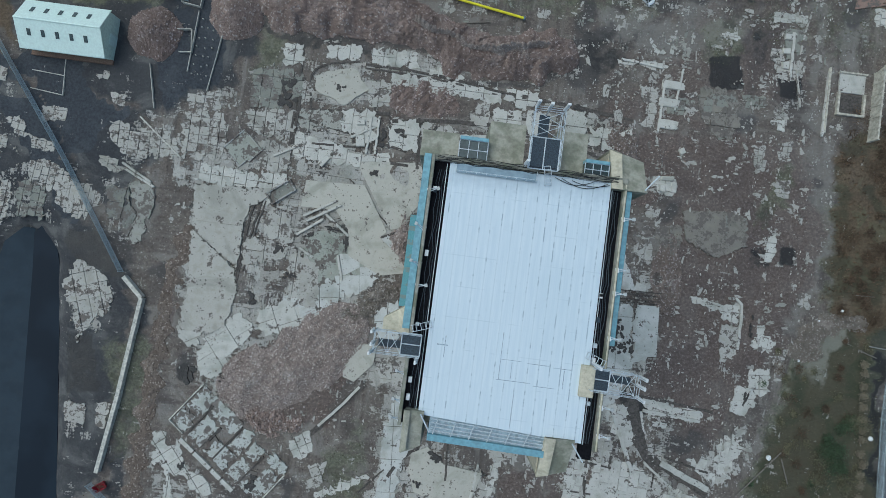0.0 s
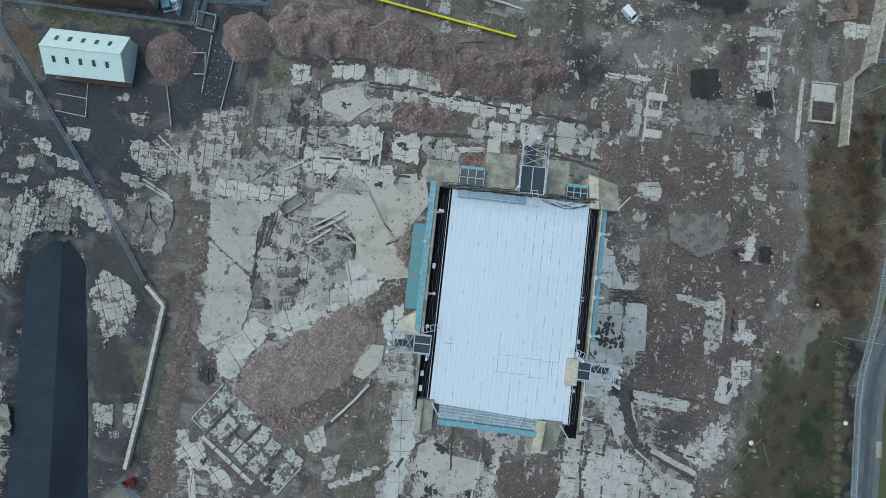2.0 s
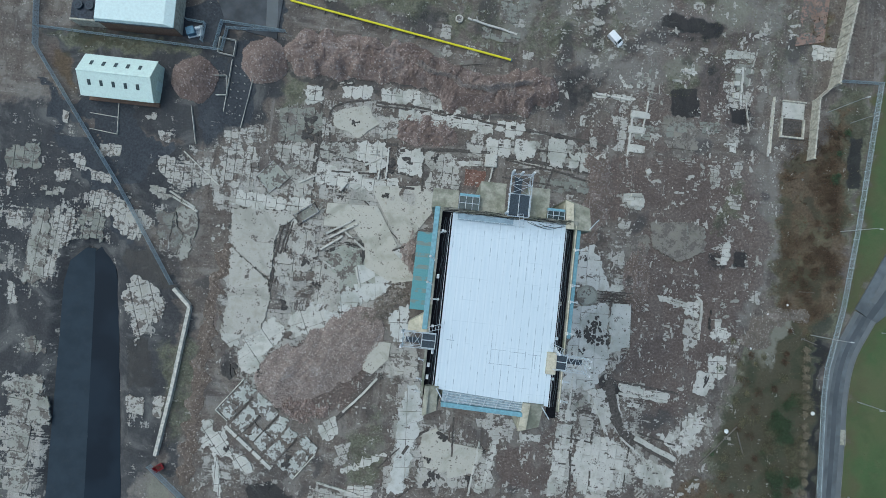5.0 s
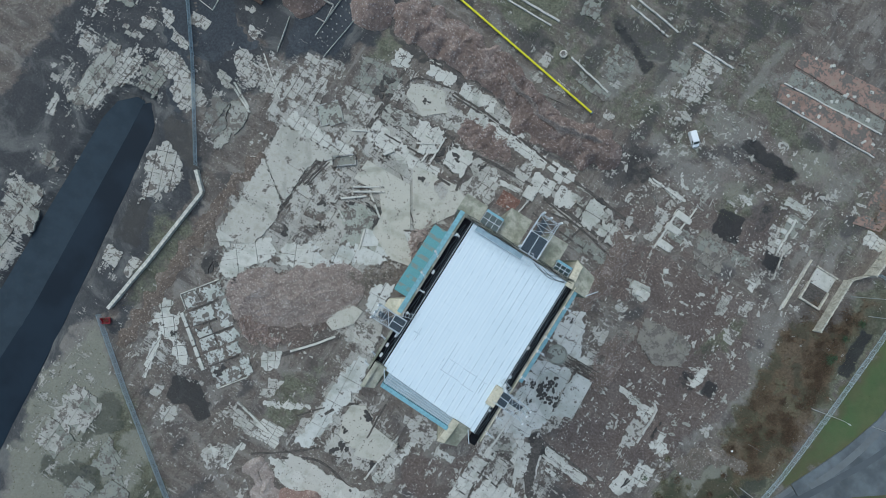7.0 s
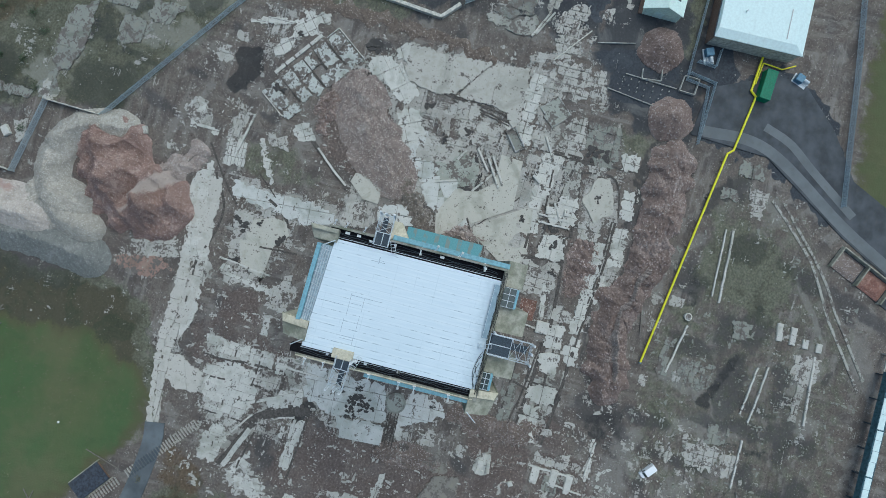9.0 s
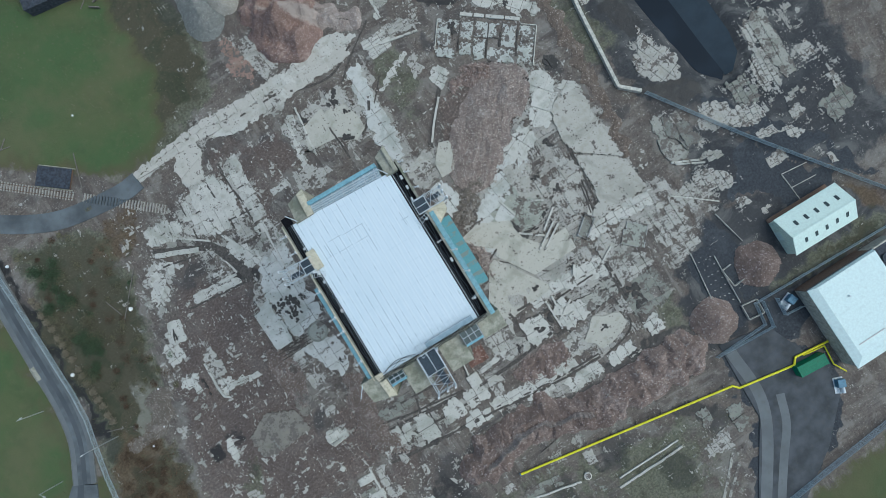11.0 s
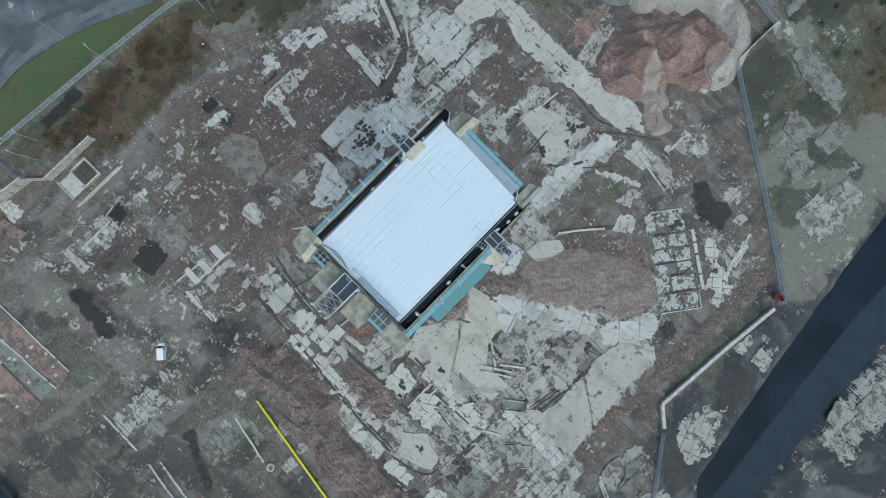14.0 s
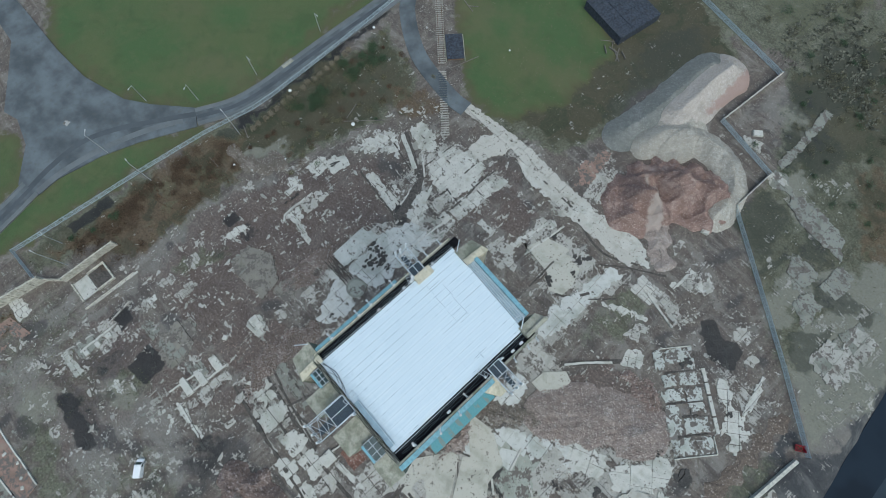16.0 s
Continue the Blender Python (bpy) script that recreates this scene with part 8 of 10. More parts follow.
for a, b in (((90.9, 9.1), (95.4, 9.2)), ((92.5, -3.6), (97.0, -5.1)), ((67.4, -40.9), (77.0, -29.7)), ((77.1, -31.1), (79.1, -36.8)), ((-14.5, 61.3), (-3.4, 63.2)), ((68.7, -68.1), (65.7, -78.1)), ((85.7, -90.2), (80.3, -89.1)), ((83.0, -89.6), (80.4, -91.9)), ((43, -113), (37, -118)), ((38, -113), (42, -119))):
    beam(a, b, 0.25, 0.25, "old grey timber lying on the ground", TIMBER, "timber_baulk")


def block(x, y, w, d, h, turn, label="pale concrete block on the cleared floor"):
    t = thing("concrete_block", x, y, level(x, y), turn, label, "concrete block")
    part("body", boxes((-w / 2, w / 2, -d / 2, d / 2, -0.1, h), bevel=0.08), PALE_WALL, t)
    part("cast_top", boxes((-w / 2 + 0.12, w / 2 - 0.12, -d / 2 + 0.12, d / 2 - 0.12, h, h + 0.06), bevel=0.02), SLAB, t)


for x, y, w, d, h, k in ((-38.3, 24.6, 3.0, 1.2, 0.8, 55), (-30.6, 30.6, 2.2, 2.8, 0.6, 8), (1.9, 36.2, 3.4, 3.6, 0.6, 2), (-31.0, 34.9, 2.0, 1.2, 0.5, 10), (43.3, 31.0, 3.0, 1.0, 0.4, 5), (42.3, 28.6, 1.4, 1.8, 0.4, 0), (45.0, 28.9, 1.4, 2.2, 0.4, 0), (41.8, 53.7, 4.6, 2.0, 0.4, -2), (41.5, 49.3, 4.6, 2.0, 0.4, -2), (41.8, 44.0, 4.4, 2.2, 0.4, -2), (68.5, 69, 1.8, 1.4, 0.5, 0), (68.4, 65.5, 1.8, 1.4, 0.5, 4), (68.6, 62, 1.6, 1.6, 0.5, 2), (-24.1, -85.8, 2.2, 1.4, 0.9, 20), (-14.3, -123.6, 3.0, 2.0, 0.8, 40), (46, 38, 1.4, 1.4, 0.5, 30)):
    block(x, y, w, d, h, k)


def trough():
    t = thing("trough", -47.6, 16.0, level(-47.6, 16.0), 38, "oblong concrete trough with a dark floor", "trough")
    for x0, x1, y0, y1 in ((-3.4, 3.4, -1.6, -1.2), (-3.4, 3.4, 1.2, 1.6), (-3.4, -3.0, -1.2, 1.2), (3.0, 3.4, -1.2, 1.2)):
        part("side", boxes((x0, x1, y0, y1, -0.1, 0.7), bevel=0.05), PAVING, t)
    part("floor", boxes((-3.0, 3.0, -1.2, 1.2, -0.1, 0.2)), WEATHERED, t)


trough()

ring = thing("well_ring", -11.2, 75.2, 0, 0, "round concrete manhole ring on the rough grass", "manhole")
part("ring", bar(bmesh.new(), (0, 0, -0.1), (0, 0, 0.6), 1.1, 18), PALE_WALL, ring)
part("cover", bar(bmesh.new(), (0, 0, 0.6), (0, 0, 0.66), 0.8, 16), PAVING, ring)


def skew_base():
    t = thing("foundation", -58.0, 25.6, level(-58, 25.6), 48, "stained kerbed machine base set askew on the floor", "foundation")
    part("slab", boxes((-3.6, 2.6, -2.8, 2.8, -0.2, 0.34), (-1.4, 3.4, -3.4, -2.8, -0.2, 0.33)), STAINED_FLOOR, t, "grey slab with dark stains")
    for x0, x1, y0, y1 in ((-3.8, 2.8, 2.8, 3.1), (-3.9, -3.6, -2.8, 3.1), (2.6, 2.9, -2.8, 2.8), (-3.9, -1.4, -3.1, -2.8), (-1.4, 3.4, -3.7, -3.4)):
        part("kerb", boxes((x0, x1, y0, y1, -0.2, 0.5), bevel=0.03), PAVING, t)


skew_base()


def boulder(x, y, size):
    bm = bmesh.new()
    bmesh.ops.create_icosphere(bm, subdivisions=2, radius=size)
    for v in bm.verts:
        v.co *= 1 + 0.25 * noise.noise(v.co * 1.7 + Vector((x, y, 0)))
        v.co.z *= 0.7
    ob = tagged(mesh_object("boulder", bm, ANTENNA), "pale whitewashed boulder on the verge", "boulder", "verge boulders")
    ob.location = (x, y, level(x, y) + size * 0.4)


for x, y, k in ((97.6, -23.9, 0.55), (74.2, -31.3, 0.6), (98.2, -60, 0.5), (88, 5, 0.35), (83, 2, 0.3), (79, -8, 0.3), (60.5, -87.5, 0.3)):
    boulder(x, y, k)


for k, (a, b) in enumerate((((37.5, -113.5), (33.0, -111.0)), ((36.5, -115.0), (34.0, -110.5)), ((39.0, -112.8), (35.5, -113.2)), ((35.0, -114.6), (32.5, -113.4)), ((40.5, -112.0), (38.0, -110.2)))):
    beam(a, b, 0.3, 0.35 + 0.12 * k, "fallen grey timber beam beside the shed", TIMBER, "timber_beam")

# the old railway spur
def spur():
    t = thing("railway_spur", 92, -84, 0, 0, "disused railway sleepers leading to the site", "railway")
    a, b = Vector((92, -84, 0)), Vector((51, -50, 0))
    way = (b - a).normalized()
    turn = math.atan2(way.y, way.x)
    first = None
    for k in range(62):
        q = a + way * (k * 0.86)
        if 30 < k < 34:
            continue
        if first is None:
            first = part("sleeper", boxes((-0.15, 0.15, -1.3, 1.3, -0.1, 0.3), bevel=0.02), PALE_SLEEPER, t)
            ob = first
        else:
            ob = new("sleeper", first.data)
            ob.parent = t
        ob.location, ob.rotation_euler = q - a, (0, 0, turn)
    side = Vector((-way.y, way.x, 0))
    for k in (-0.75, 0.75):
        part("rail", bars([(side * k + Vector((0, 0, 0.38)), way * 26 + side * k + Vector((0, 0, 0.38)))], 0.07), RAIL, t)


spur()


# yard clutter beside the workshop
def plant(x, y, turn):
    t = thing("compressor", x, y, 0, turn, "blue and grey pumping plant in a fenced yard", "machine")
    part("skid", boxes((-2.2, 2.2, -1.4, 1.4, 0.0, 0.3)), STEEL, t)
    part("housing", boxes((-1.9, 0.3, -1.1, 1.1, 0.3, 1.8), bevel=0.06), BLUE, t)
    part("tank", bar(bmesh.new(), (0.5, 0.5, 0.9), (2.1, 0.5, 0.9), 0.5, 14), STEEL, t)
    part("pipework", bars([((0.3, -0.6, 0.6), (2.0, -0.6, 0.6)), ((2.0, -0.6, 0.6), (2.0, -0.6, 1.5)), ((1.2, -0.6, 0.6), (1.2, 0.4, 1.4))], 0.1, 8), STEEL, t)


plant(-84.6, 63.4, 20)
plant(-84.2, 90.5, 70)
fence("fence", [(-82.2, 60.8), (-81.8, 66.0), (-87, 66.4)], 2.0, PALISADE)


# ---- rough growth ----
def blades(name, label, kinds, area, count, low, high, material, seed, need=0.4):
    """Many thin leaning leaves over the ground where such growth stands."""
    r = np.random.RandomState(seed)
    x, y = r.uniform(area[0], area[1], count), r.uniform(area[2], area[3], count)
    i, j = np.searchsorted(gx, x), np.searchsorted(gy, y)
    here = np.max([zones[k][j, i] for k in kinds], axis=0)
    clump = 0.5 + 0.5 * wave_noise(x, y, 5.0, seed)
    ok = (here > need) & (clump > r.uniform(-0.2, 0.9, count)) & (zones["tarmac"][j, i] < 0.2)
    x, y, z = x[ok], y[ok], GZ[j[ok], i[ok]]
    n = len(x)
    a, h = r.uniform(0, 6.28, n), r.uniform(low, high, n)
    w = h * r.uniform(0.16, 0.34, n)
    lx, ly = r.uniform(-0.7, 0.7, n) * h, r.uniform(-0.7, 0.7, n) * h
    c, s = np.cos(a) * w, np.sin(a) * w
    co = np.stack([np.stack([x - c, y - s, z - 0.03], -1), np.stack([x + c, y + s, z - 0.03], -1), np.stack([x + lx + 0.5 * c, y + ly + 0.5 * s, z + h], -1), np.stack([x + lx - 0.5 * c, y + ly - 0.5 * s, z + h], -1)], 1)
    me = bpy.data.meshes.new(name)
    me.vertices.add(n * 4)
    me.vertices.foreach_set("co", co.ravel())
    me.loops.add(n * 4)
    me.loops.foreach_set("vertex_index", np.arange(n * 4))
    me.polygons.add(n)
    me.polygons.foreach_set("loop_start", np.arange(0, n * 4, 4))
    me.update(calc_edges=True)
    me.materials.append(material)
    return tagged(new(name, me), label, "growth", kind="stuff")


blades("bracken", "dead rust-brown bracken and scrub", ("scrub",), (40, 125, -70, 110), 26000, 0.25, 0.7, RUSTLEAF, 301)
blades("rough_grass", "rank olive grass and weeds", ("moss",), (-120, 125, -160, 110), 60000, 0.15, 0.5, DRYGRASS, 302)


def bush(x, y, wide, high, material, label, seed, name="bramble_bush", leaves=620):
    r = np.random.RandomState(seed)
    t = thing(name, x, y, level(x, y), 0, label, "bush", "verge bushes")
    st = bmesh.new()
    for k in range(7 if leaves > 260 else 1):
        a = r.uniform(0, 6.28)
        bar(st, (0, 0, -0.1), (math.cos(a) * wide * 0.6, math.sin(a) * wide * 0.6, high * r.uniform(0.4, 0.8)), 0.05, 5, 0.02)
    part("stem", st, TIMBER, t)
    p = r.normal(0, 0.42, (leaves, 3)) * (wide, wide, high * 0.5) + (0, 0, high * 0.55)
    p[:, 2] = np.clip(p[:, 2], 0.1, high)
    size = r.uniform(0.08, 0.22, leaves)
    verts, faces = [], []
    for q, k in zip(p, size):
        u = r.normal(0, 1, 3)
        v = np.cross(u, r.normal(0, 1, 3))
        u, v = u / np.linalg.norm(u) * k, v / np.linalg.norm(v) * k * 0.6
        i = len(verts)
        verts += [tuple(q - u), tuple(q + v), tuple(q + u), tuple(q - v)]
        faces.append((i, i + 1, i + 2, i + 3))
    c = new("crown", raw_mesh("crown", verts, faces, material))
    c.parent = t


r_ = random.Random(31)
for k in range(17):
    y = -6.5 - 2.6 * k
    bush(94.6 + 0.05 * (-11 - y) + r_.uniform(-0.4, 0.4), y + r_.uniform(-0.3, 0.3), 1.05, 1.3, PALE_TUFT, "pale bare hedge shrub beside the road fence", 400 + k, "hedge_shrub", 420)
for k in range(34):
    bush(r_.uniform(86, 95), r_.uniform(-58, -20), r_.uniform(1.4, 3.0), r_.uniform(0.9, 1.9), LEAF if k % 4 else DRYGRASS, "dark green bramble bush on rough ground", 500 + k)
for k in range(12):
    bush(r_.uniform(70, 92), r_.uniform(-62, -12), r_.uniform(0.6, 1.5), r_.uniform(0.2, 0.5), DRYGRASS if k % 3 else LEAF, "small dark bramble bush on rough ground", 540 + k, leaves=200)
for k in range(5):
    bush(r_.uniform(97, 101), r_.uniform(40, 58), r_.uniform(0.8, 1.5), r_.uniform(0.8, 1.5), LEAF, "dark bush behind the mesh fence", 560 + k, leaves=260)
for k in range(30):
    bush(r_.uniform(-45, 20), r_.uniform(-205, -155), r_.uniform(1.2, 2.6), r_.uniform(1.0, 2.4), DRYGRASS if k % 3 else LEAF, "olive scrub bush beyond the fence", 600 + k, leaves=300)


for k in range(46):
    bush(r_.uniform(-60, -14), r_.uniform(-175, -118), r_.uniform(1.0, 2.2), r_.uniform(0.5, 1.1), LEAF if k % 3 else DRYGRASS, "low dark tussock on wet ground", 700 + k, "grass_tussock", 160)


for k in range(70):
    y = r_.uniform(2, 56)
    east = 100.5 - 0.05 * abs(y - 20)
    bush(r_.uniform(85, east) if k % 2 else r_.uniform(94, east), y, r_.uniform(1.2, 3.0), r_.uniform(0.25, 0.6), (RUSTLEAF, BROWN_LEAF, BROWN_LEAF)[k % 3], "dead brown bracken clump on rough ground", 800 + k, "bracken_clump", 260)
for k in range(40):
    bush(r_.uniform(74, 95), r_.uniform(-62, 2), r_.uniform(0.8, 2.2), r_.uniform(0.2, 0.45), (BROWN_LEAF, DRYGRASS)[k % 2], "dry weed clump on rough ground", 900 + k, "weed_clump", 200)


def furrows(x0, count, step, y0, y1, lean, seed):
    """Rows of dark rank growth on old plough ridges."""
    r = np.random.RandomState(seed)
    n = count * 480
    row = r.randint(0, count, n)
    y = r.uniform(y0, y1, n)
    x = x0 + step * row + lean * (y - y0) + r.normal(0, 1.05, n) + 0.9 * np.sin(y * 0.23 + row)
    keep = r.uniform(0, 1, n) < 0.62 + 0.5 * np.sin(y * 0.41 + 2.3 * row)
    x, y = x[keep], y[keep]
    n = len(x)
    z = GZ[np.searchsorted(gy, y), np.searchsorted(gx, x)]
    h, a = r.uniform(0.2, 0.6, n), r.uniform(0, 6.28, n)
    w = r.uniform(0.15, 0.4, n)
    c, q = np.cos(a) * w, np.sin(a) * w
    lx, ly = r.uniform(-0.6, 0.6, n), r.uniform(-0.6, 0.6, n)
    co = np.stack([np.stack([x - c, y - q, z], -1), np.stack([x + c, y + q, z], -1), np.stack([x + lx + c, y + ly + q, z + h], -1), np.stack([x + lx - c, y + ly - q, z + h], -1)], 1).reshape(-1, 3)
    me = raw_mesh("rough_growth", co.tolist(), np.arange(4 * n).reshape(-1, 4).tolist(), ROUGH_LEAF)
    tagged(new("rough_growth", me), "rows of dark rank growth on old ridges", "growth", kind="stuff")


ROUGH_LEAF = plain("dark_rank_leaf", (0.135, 0.134, 0.104), 0.9, 0.0, 2.0, 0.4, 0.1)
furrows(-40, 9, 4.9, -186, -151, 0.09, 41)

# broad smooth floors that are still whole
def apron(outline, material, up, label, ragged=0.0):
    z = level(*outline[0])
    if ragged:
        r = random.Random(int(outline[0][0] * 10))
        chipped = []
        for (x0, y0), (x1, y1) in zip(outline, outline[1:] + outline[:1]):
            n = max(1, int(math.hypot(x1 - x0, y1 - y0) / 1.1))
            chipped += [(x0 + (x1 - x0) * k / n + r.uniform(-ragged, ragged), y0 + (y1 - y0) * k / n + r.uniform(-ragged, ragged)) for k in range(n)]
        outline = chipped
    bm = bmesh.new()
    prism(bm, [(x - outline[0][0], y - outline[0][1]) for x, y in outline], -0.2, up)
    bmesh.ops.bevel(bm, geom=list(bm.edges), offset=0.03, segments=1, affect="EDGES", profile=0.5)
    ob = tagged(mesh_object("floor_apron", bm, material), label, "floor slab", kind="structure")
    ob.location = (outline[0][0], outline[0][1], z)


TAN = "smooth tan concrete floor with dark stains"
apron([(-30.8, 25.6), (-16.9, 27.0), (-12.0, 24.7), (-13.1, 19.7), (-16.2, 14.8), (-18.6, 11.0), (-20.9, 10.3), (-27.5, 20.4)], APRON, 0.24, TAN)
apron([(-42.1, 19.6), (-28.1, 20.1), (-21.4, 9.7), (-22.9, 8.3), (-17.9, 4.3), (-15.2, 0.7), (-21.9, -0.7), (-29.9, 3.1), (-30.6, 9.1), (-34.1, 13.3), (-42.5, 13.2)], APRON, 0.2, TAN)
apron([(-8.9, -40.8), (-5.3, -38.9), (-1.1, -42.5), (3.4, -42.9), (8.1, -43.4), (6.2, -50.0), (0.0, -52.0), (-6.5, -52.0), (-9.2, -44.3)], APRON, 0.18, TAN)
apron([(-27.5, -17.1), (-20.2, -17.1), (-20.5, -21.6), (-24.5, -26.2), (-27.2, -25.3)], APRON, 0.2, TAN)

apron([(-23.8, 4.0), (-25.4, -3.4), (-33.4, -6.4), (-39.8, -1.9), (-40.0, 6.4), (-34.0, 8.8)], STAINED_FLOOR, 0.27, "dark green-stained concrete floor with rubble", 0.45)
apron([(-30.2, 43.2), (-35.8, 38.8), (-43.0, 41.2), (-43.4, 45.0), (-34.8, 48.2)], APRON, 0.26, TAN, 0.35)
PALE_FLOOR = "pale weathered concrete floor slab with moss and mud"
apron([(-77.3, -86.7), (-77.3, -77.5), (-68.4, -78.9), (-68.7, -87.9)], WEATHERED, 0.2, PALE_FLOOR, 0.35)
apron([(-74.5, -95.3), (-75.0, -88.5), (-68.9, -89.7), (-71.0, -97.4)], WEATHERED, 0.18, PALE_FLOOR, 0.35)
apron([(-60.6, -92.6), (-60.6, -85.8), (-55.6, -88.4), (-56.1, -94.1)], WEATHERED, 0.16, PALE_FLOOR, 0.35)
apron([(-55.0, -100.4), (-54.5, -92.2), (-49.7, -93.0), (-46.3, -97.6), (-45.9, -101.0)], WEATHERED, 0.16, PALE_FLOOR, 0.35)
apron([(-25.8, -117.3), (-28.8, -119.1), (-35.1, -115.0), (-56.1, -110.2), (-56.6, -108.1), (-40.2, -109.6), (-33.4, -114.4), (-27.6, -112.2)], WEATHERED, 0.16, PALE_FLOOR, 0.35)
apron([(-58.4, -98.7), (-58.7, -106.6), (-63.3, -104.2), (-62.5, -97.1)], WEATHERED, 0.17, PALE_FLOOR, 0.35)
apron([(-5.0, 33.2), (0.9, 33.1), (0.5, 28.2), (-4.8, 28.7)], RED_TILE, 0.2, "floor strewn with bright red broken tile", 0.15)


# ---- red tiled floors of the northern ruin ----
RED_FLOOR = slab_material("red_tiled_floor", (0.35, 0.225, 0.180), (0.25, 0.168, 0.140), 0.655)


def red_ruin():
    for outline in ([(47.5, 96.5), (46.0, 101.5), (74, 104), (79.5, 97.9)], [(46.5, 108), (47, 113), (78, 116), (80, 108.5)], [(84, 78), (92, 80), (93, 98), (86, 99)]):
        apron(outline, RED_FLOOR, 0.22, "red tiled floor of a razed building")
    apron([(47.5, 102.2), (47.2, 107.2), (77, 108), (78, 104.6)], WEATHERED, 0.18, "grey concrete floor strip of a razed building")
    r = random.Random(8)
    for k in range(22):
        block(r.uniform(49, 78), r.uniform(97, 114), r.uniform(0.6, 1.2), r.uniform(0.6, 1.2), 0.5, r.uniform(0, 90), "small pale machine plinth on a red floor")
    footing(0.4, (47.5, 96.2), (79.6, 97.4))
    footing(0.4, (46.8, 102), (78, 104.3))


red_ruin()
for x, y in ((-12.2, 101.4), (-12.0, 105.3), (-11.9, 109.0), (-11.7, 113.0), (-14.6, 101.0), (-14.4, 105.2)):
    block(x, y, 2.6, 1.7, 0.5, 2, "square concrete machine plinth in a row")

# ---- the broken floors: slabs in rows, chipped where the floor ends ----
floor_r = random.Random(12)
taken = {}
FLOOR_LABELS = {HAUL.name: "pale concrete haul track with mud stains", SMOOTH.name: "smooth buff concrete floor of a razed building", DUSTY.name: "grey concrete floor dusted with ash", EARTHY.name: "earth-stained concrete floor of a razed building", CLEAN.name: "clean pale concrete floor of a razed building", SLAB.name: "broken pale concrete floor of a razed building", WORN.name: "worn muddy concrete floor of a razed building", WEATHERED.name: "weathered mossy concrete floor of a razed building", TAN_PATCH.name: "tan concrete floor of a razed building", RED_FLOOR.name: "red tiled floor of a razed building"}


def chip(outline, size, bites):
    """Breaks the straight sides of an outline into a ragged edge."""
    out = []
    spin = 1 if sum(p[0] * q[1] - q[0] * p[1] for p, q in zip(outline, outline[1:] + outline[:1])) > 0 else -1
    for (x0, y0), (x1, y1) in zip(outline, outline[1:] + outline[:1]):
        run = math.hypot(x1 - x0, y1 - y0)
        n = max(1, int(run / 0.55))
        for k in range(n):
            j = size if k else size * 0.4
            x, y = x0 + (x1 - x0) * k / n, y0 + (y1 - y0) * k / n
            # mud has eaten bites out of the edge
            bite = bites * spin * max(-0.3, float(wave_noise(x + 50.0 * size, y, 2.6, 9)) - 0.35) * min(1.0, 4.0 * k / n, 4.0 * (n - k) / n)
            out.append((x - (y1 - y0) / (run + 1e-6) * bite + floor_r.gauss(0, j), y + (x1 - x0) / (run + 1e-6) * bite + floor_r.gauss(0, j)))
    return out


def cut(outline, axis, limit, sign):
    """What is left of an outline on one side of a line."""
    out = []
    for p, q in zip(outline, outline[1:] + outline[:1]):
        dp, dq = sign * (p[axis] - limit), sign * (q[axis] - limit)
        if dp >= 0:
            out.append(p)
        if (dp > 0 and dq < 0) or (dp < 0 and dq > 0):
            t = dp / (dp - dq)
            out.append((p[0] + (q[0] - p[0]) * t, p[1] + (q[1] - p[1]) * t))
    return out


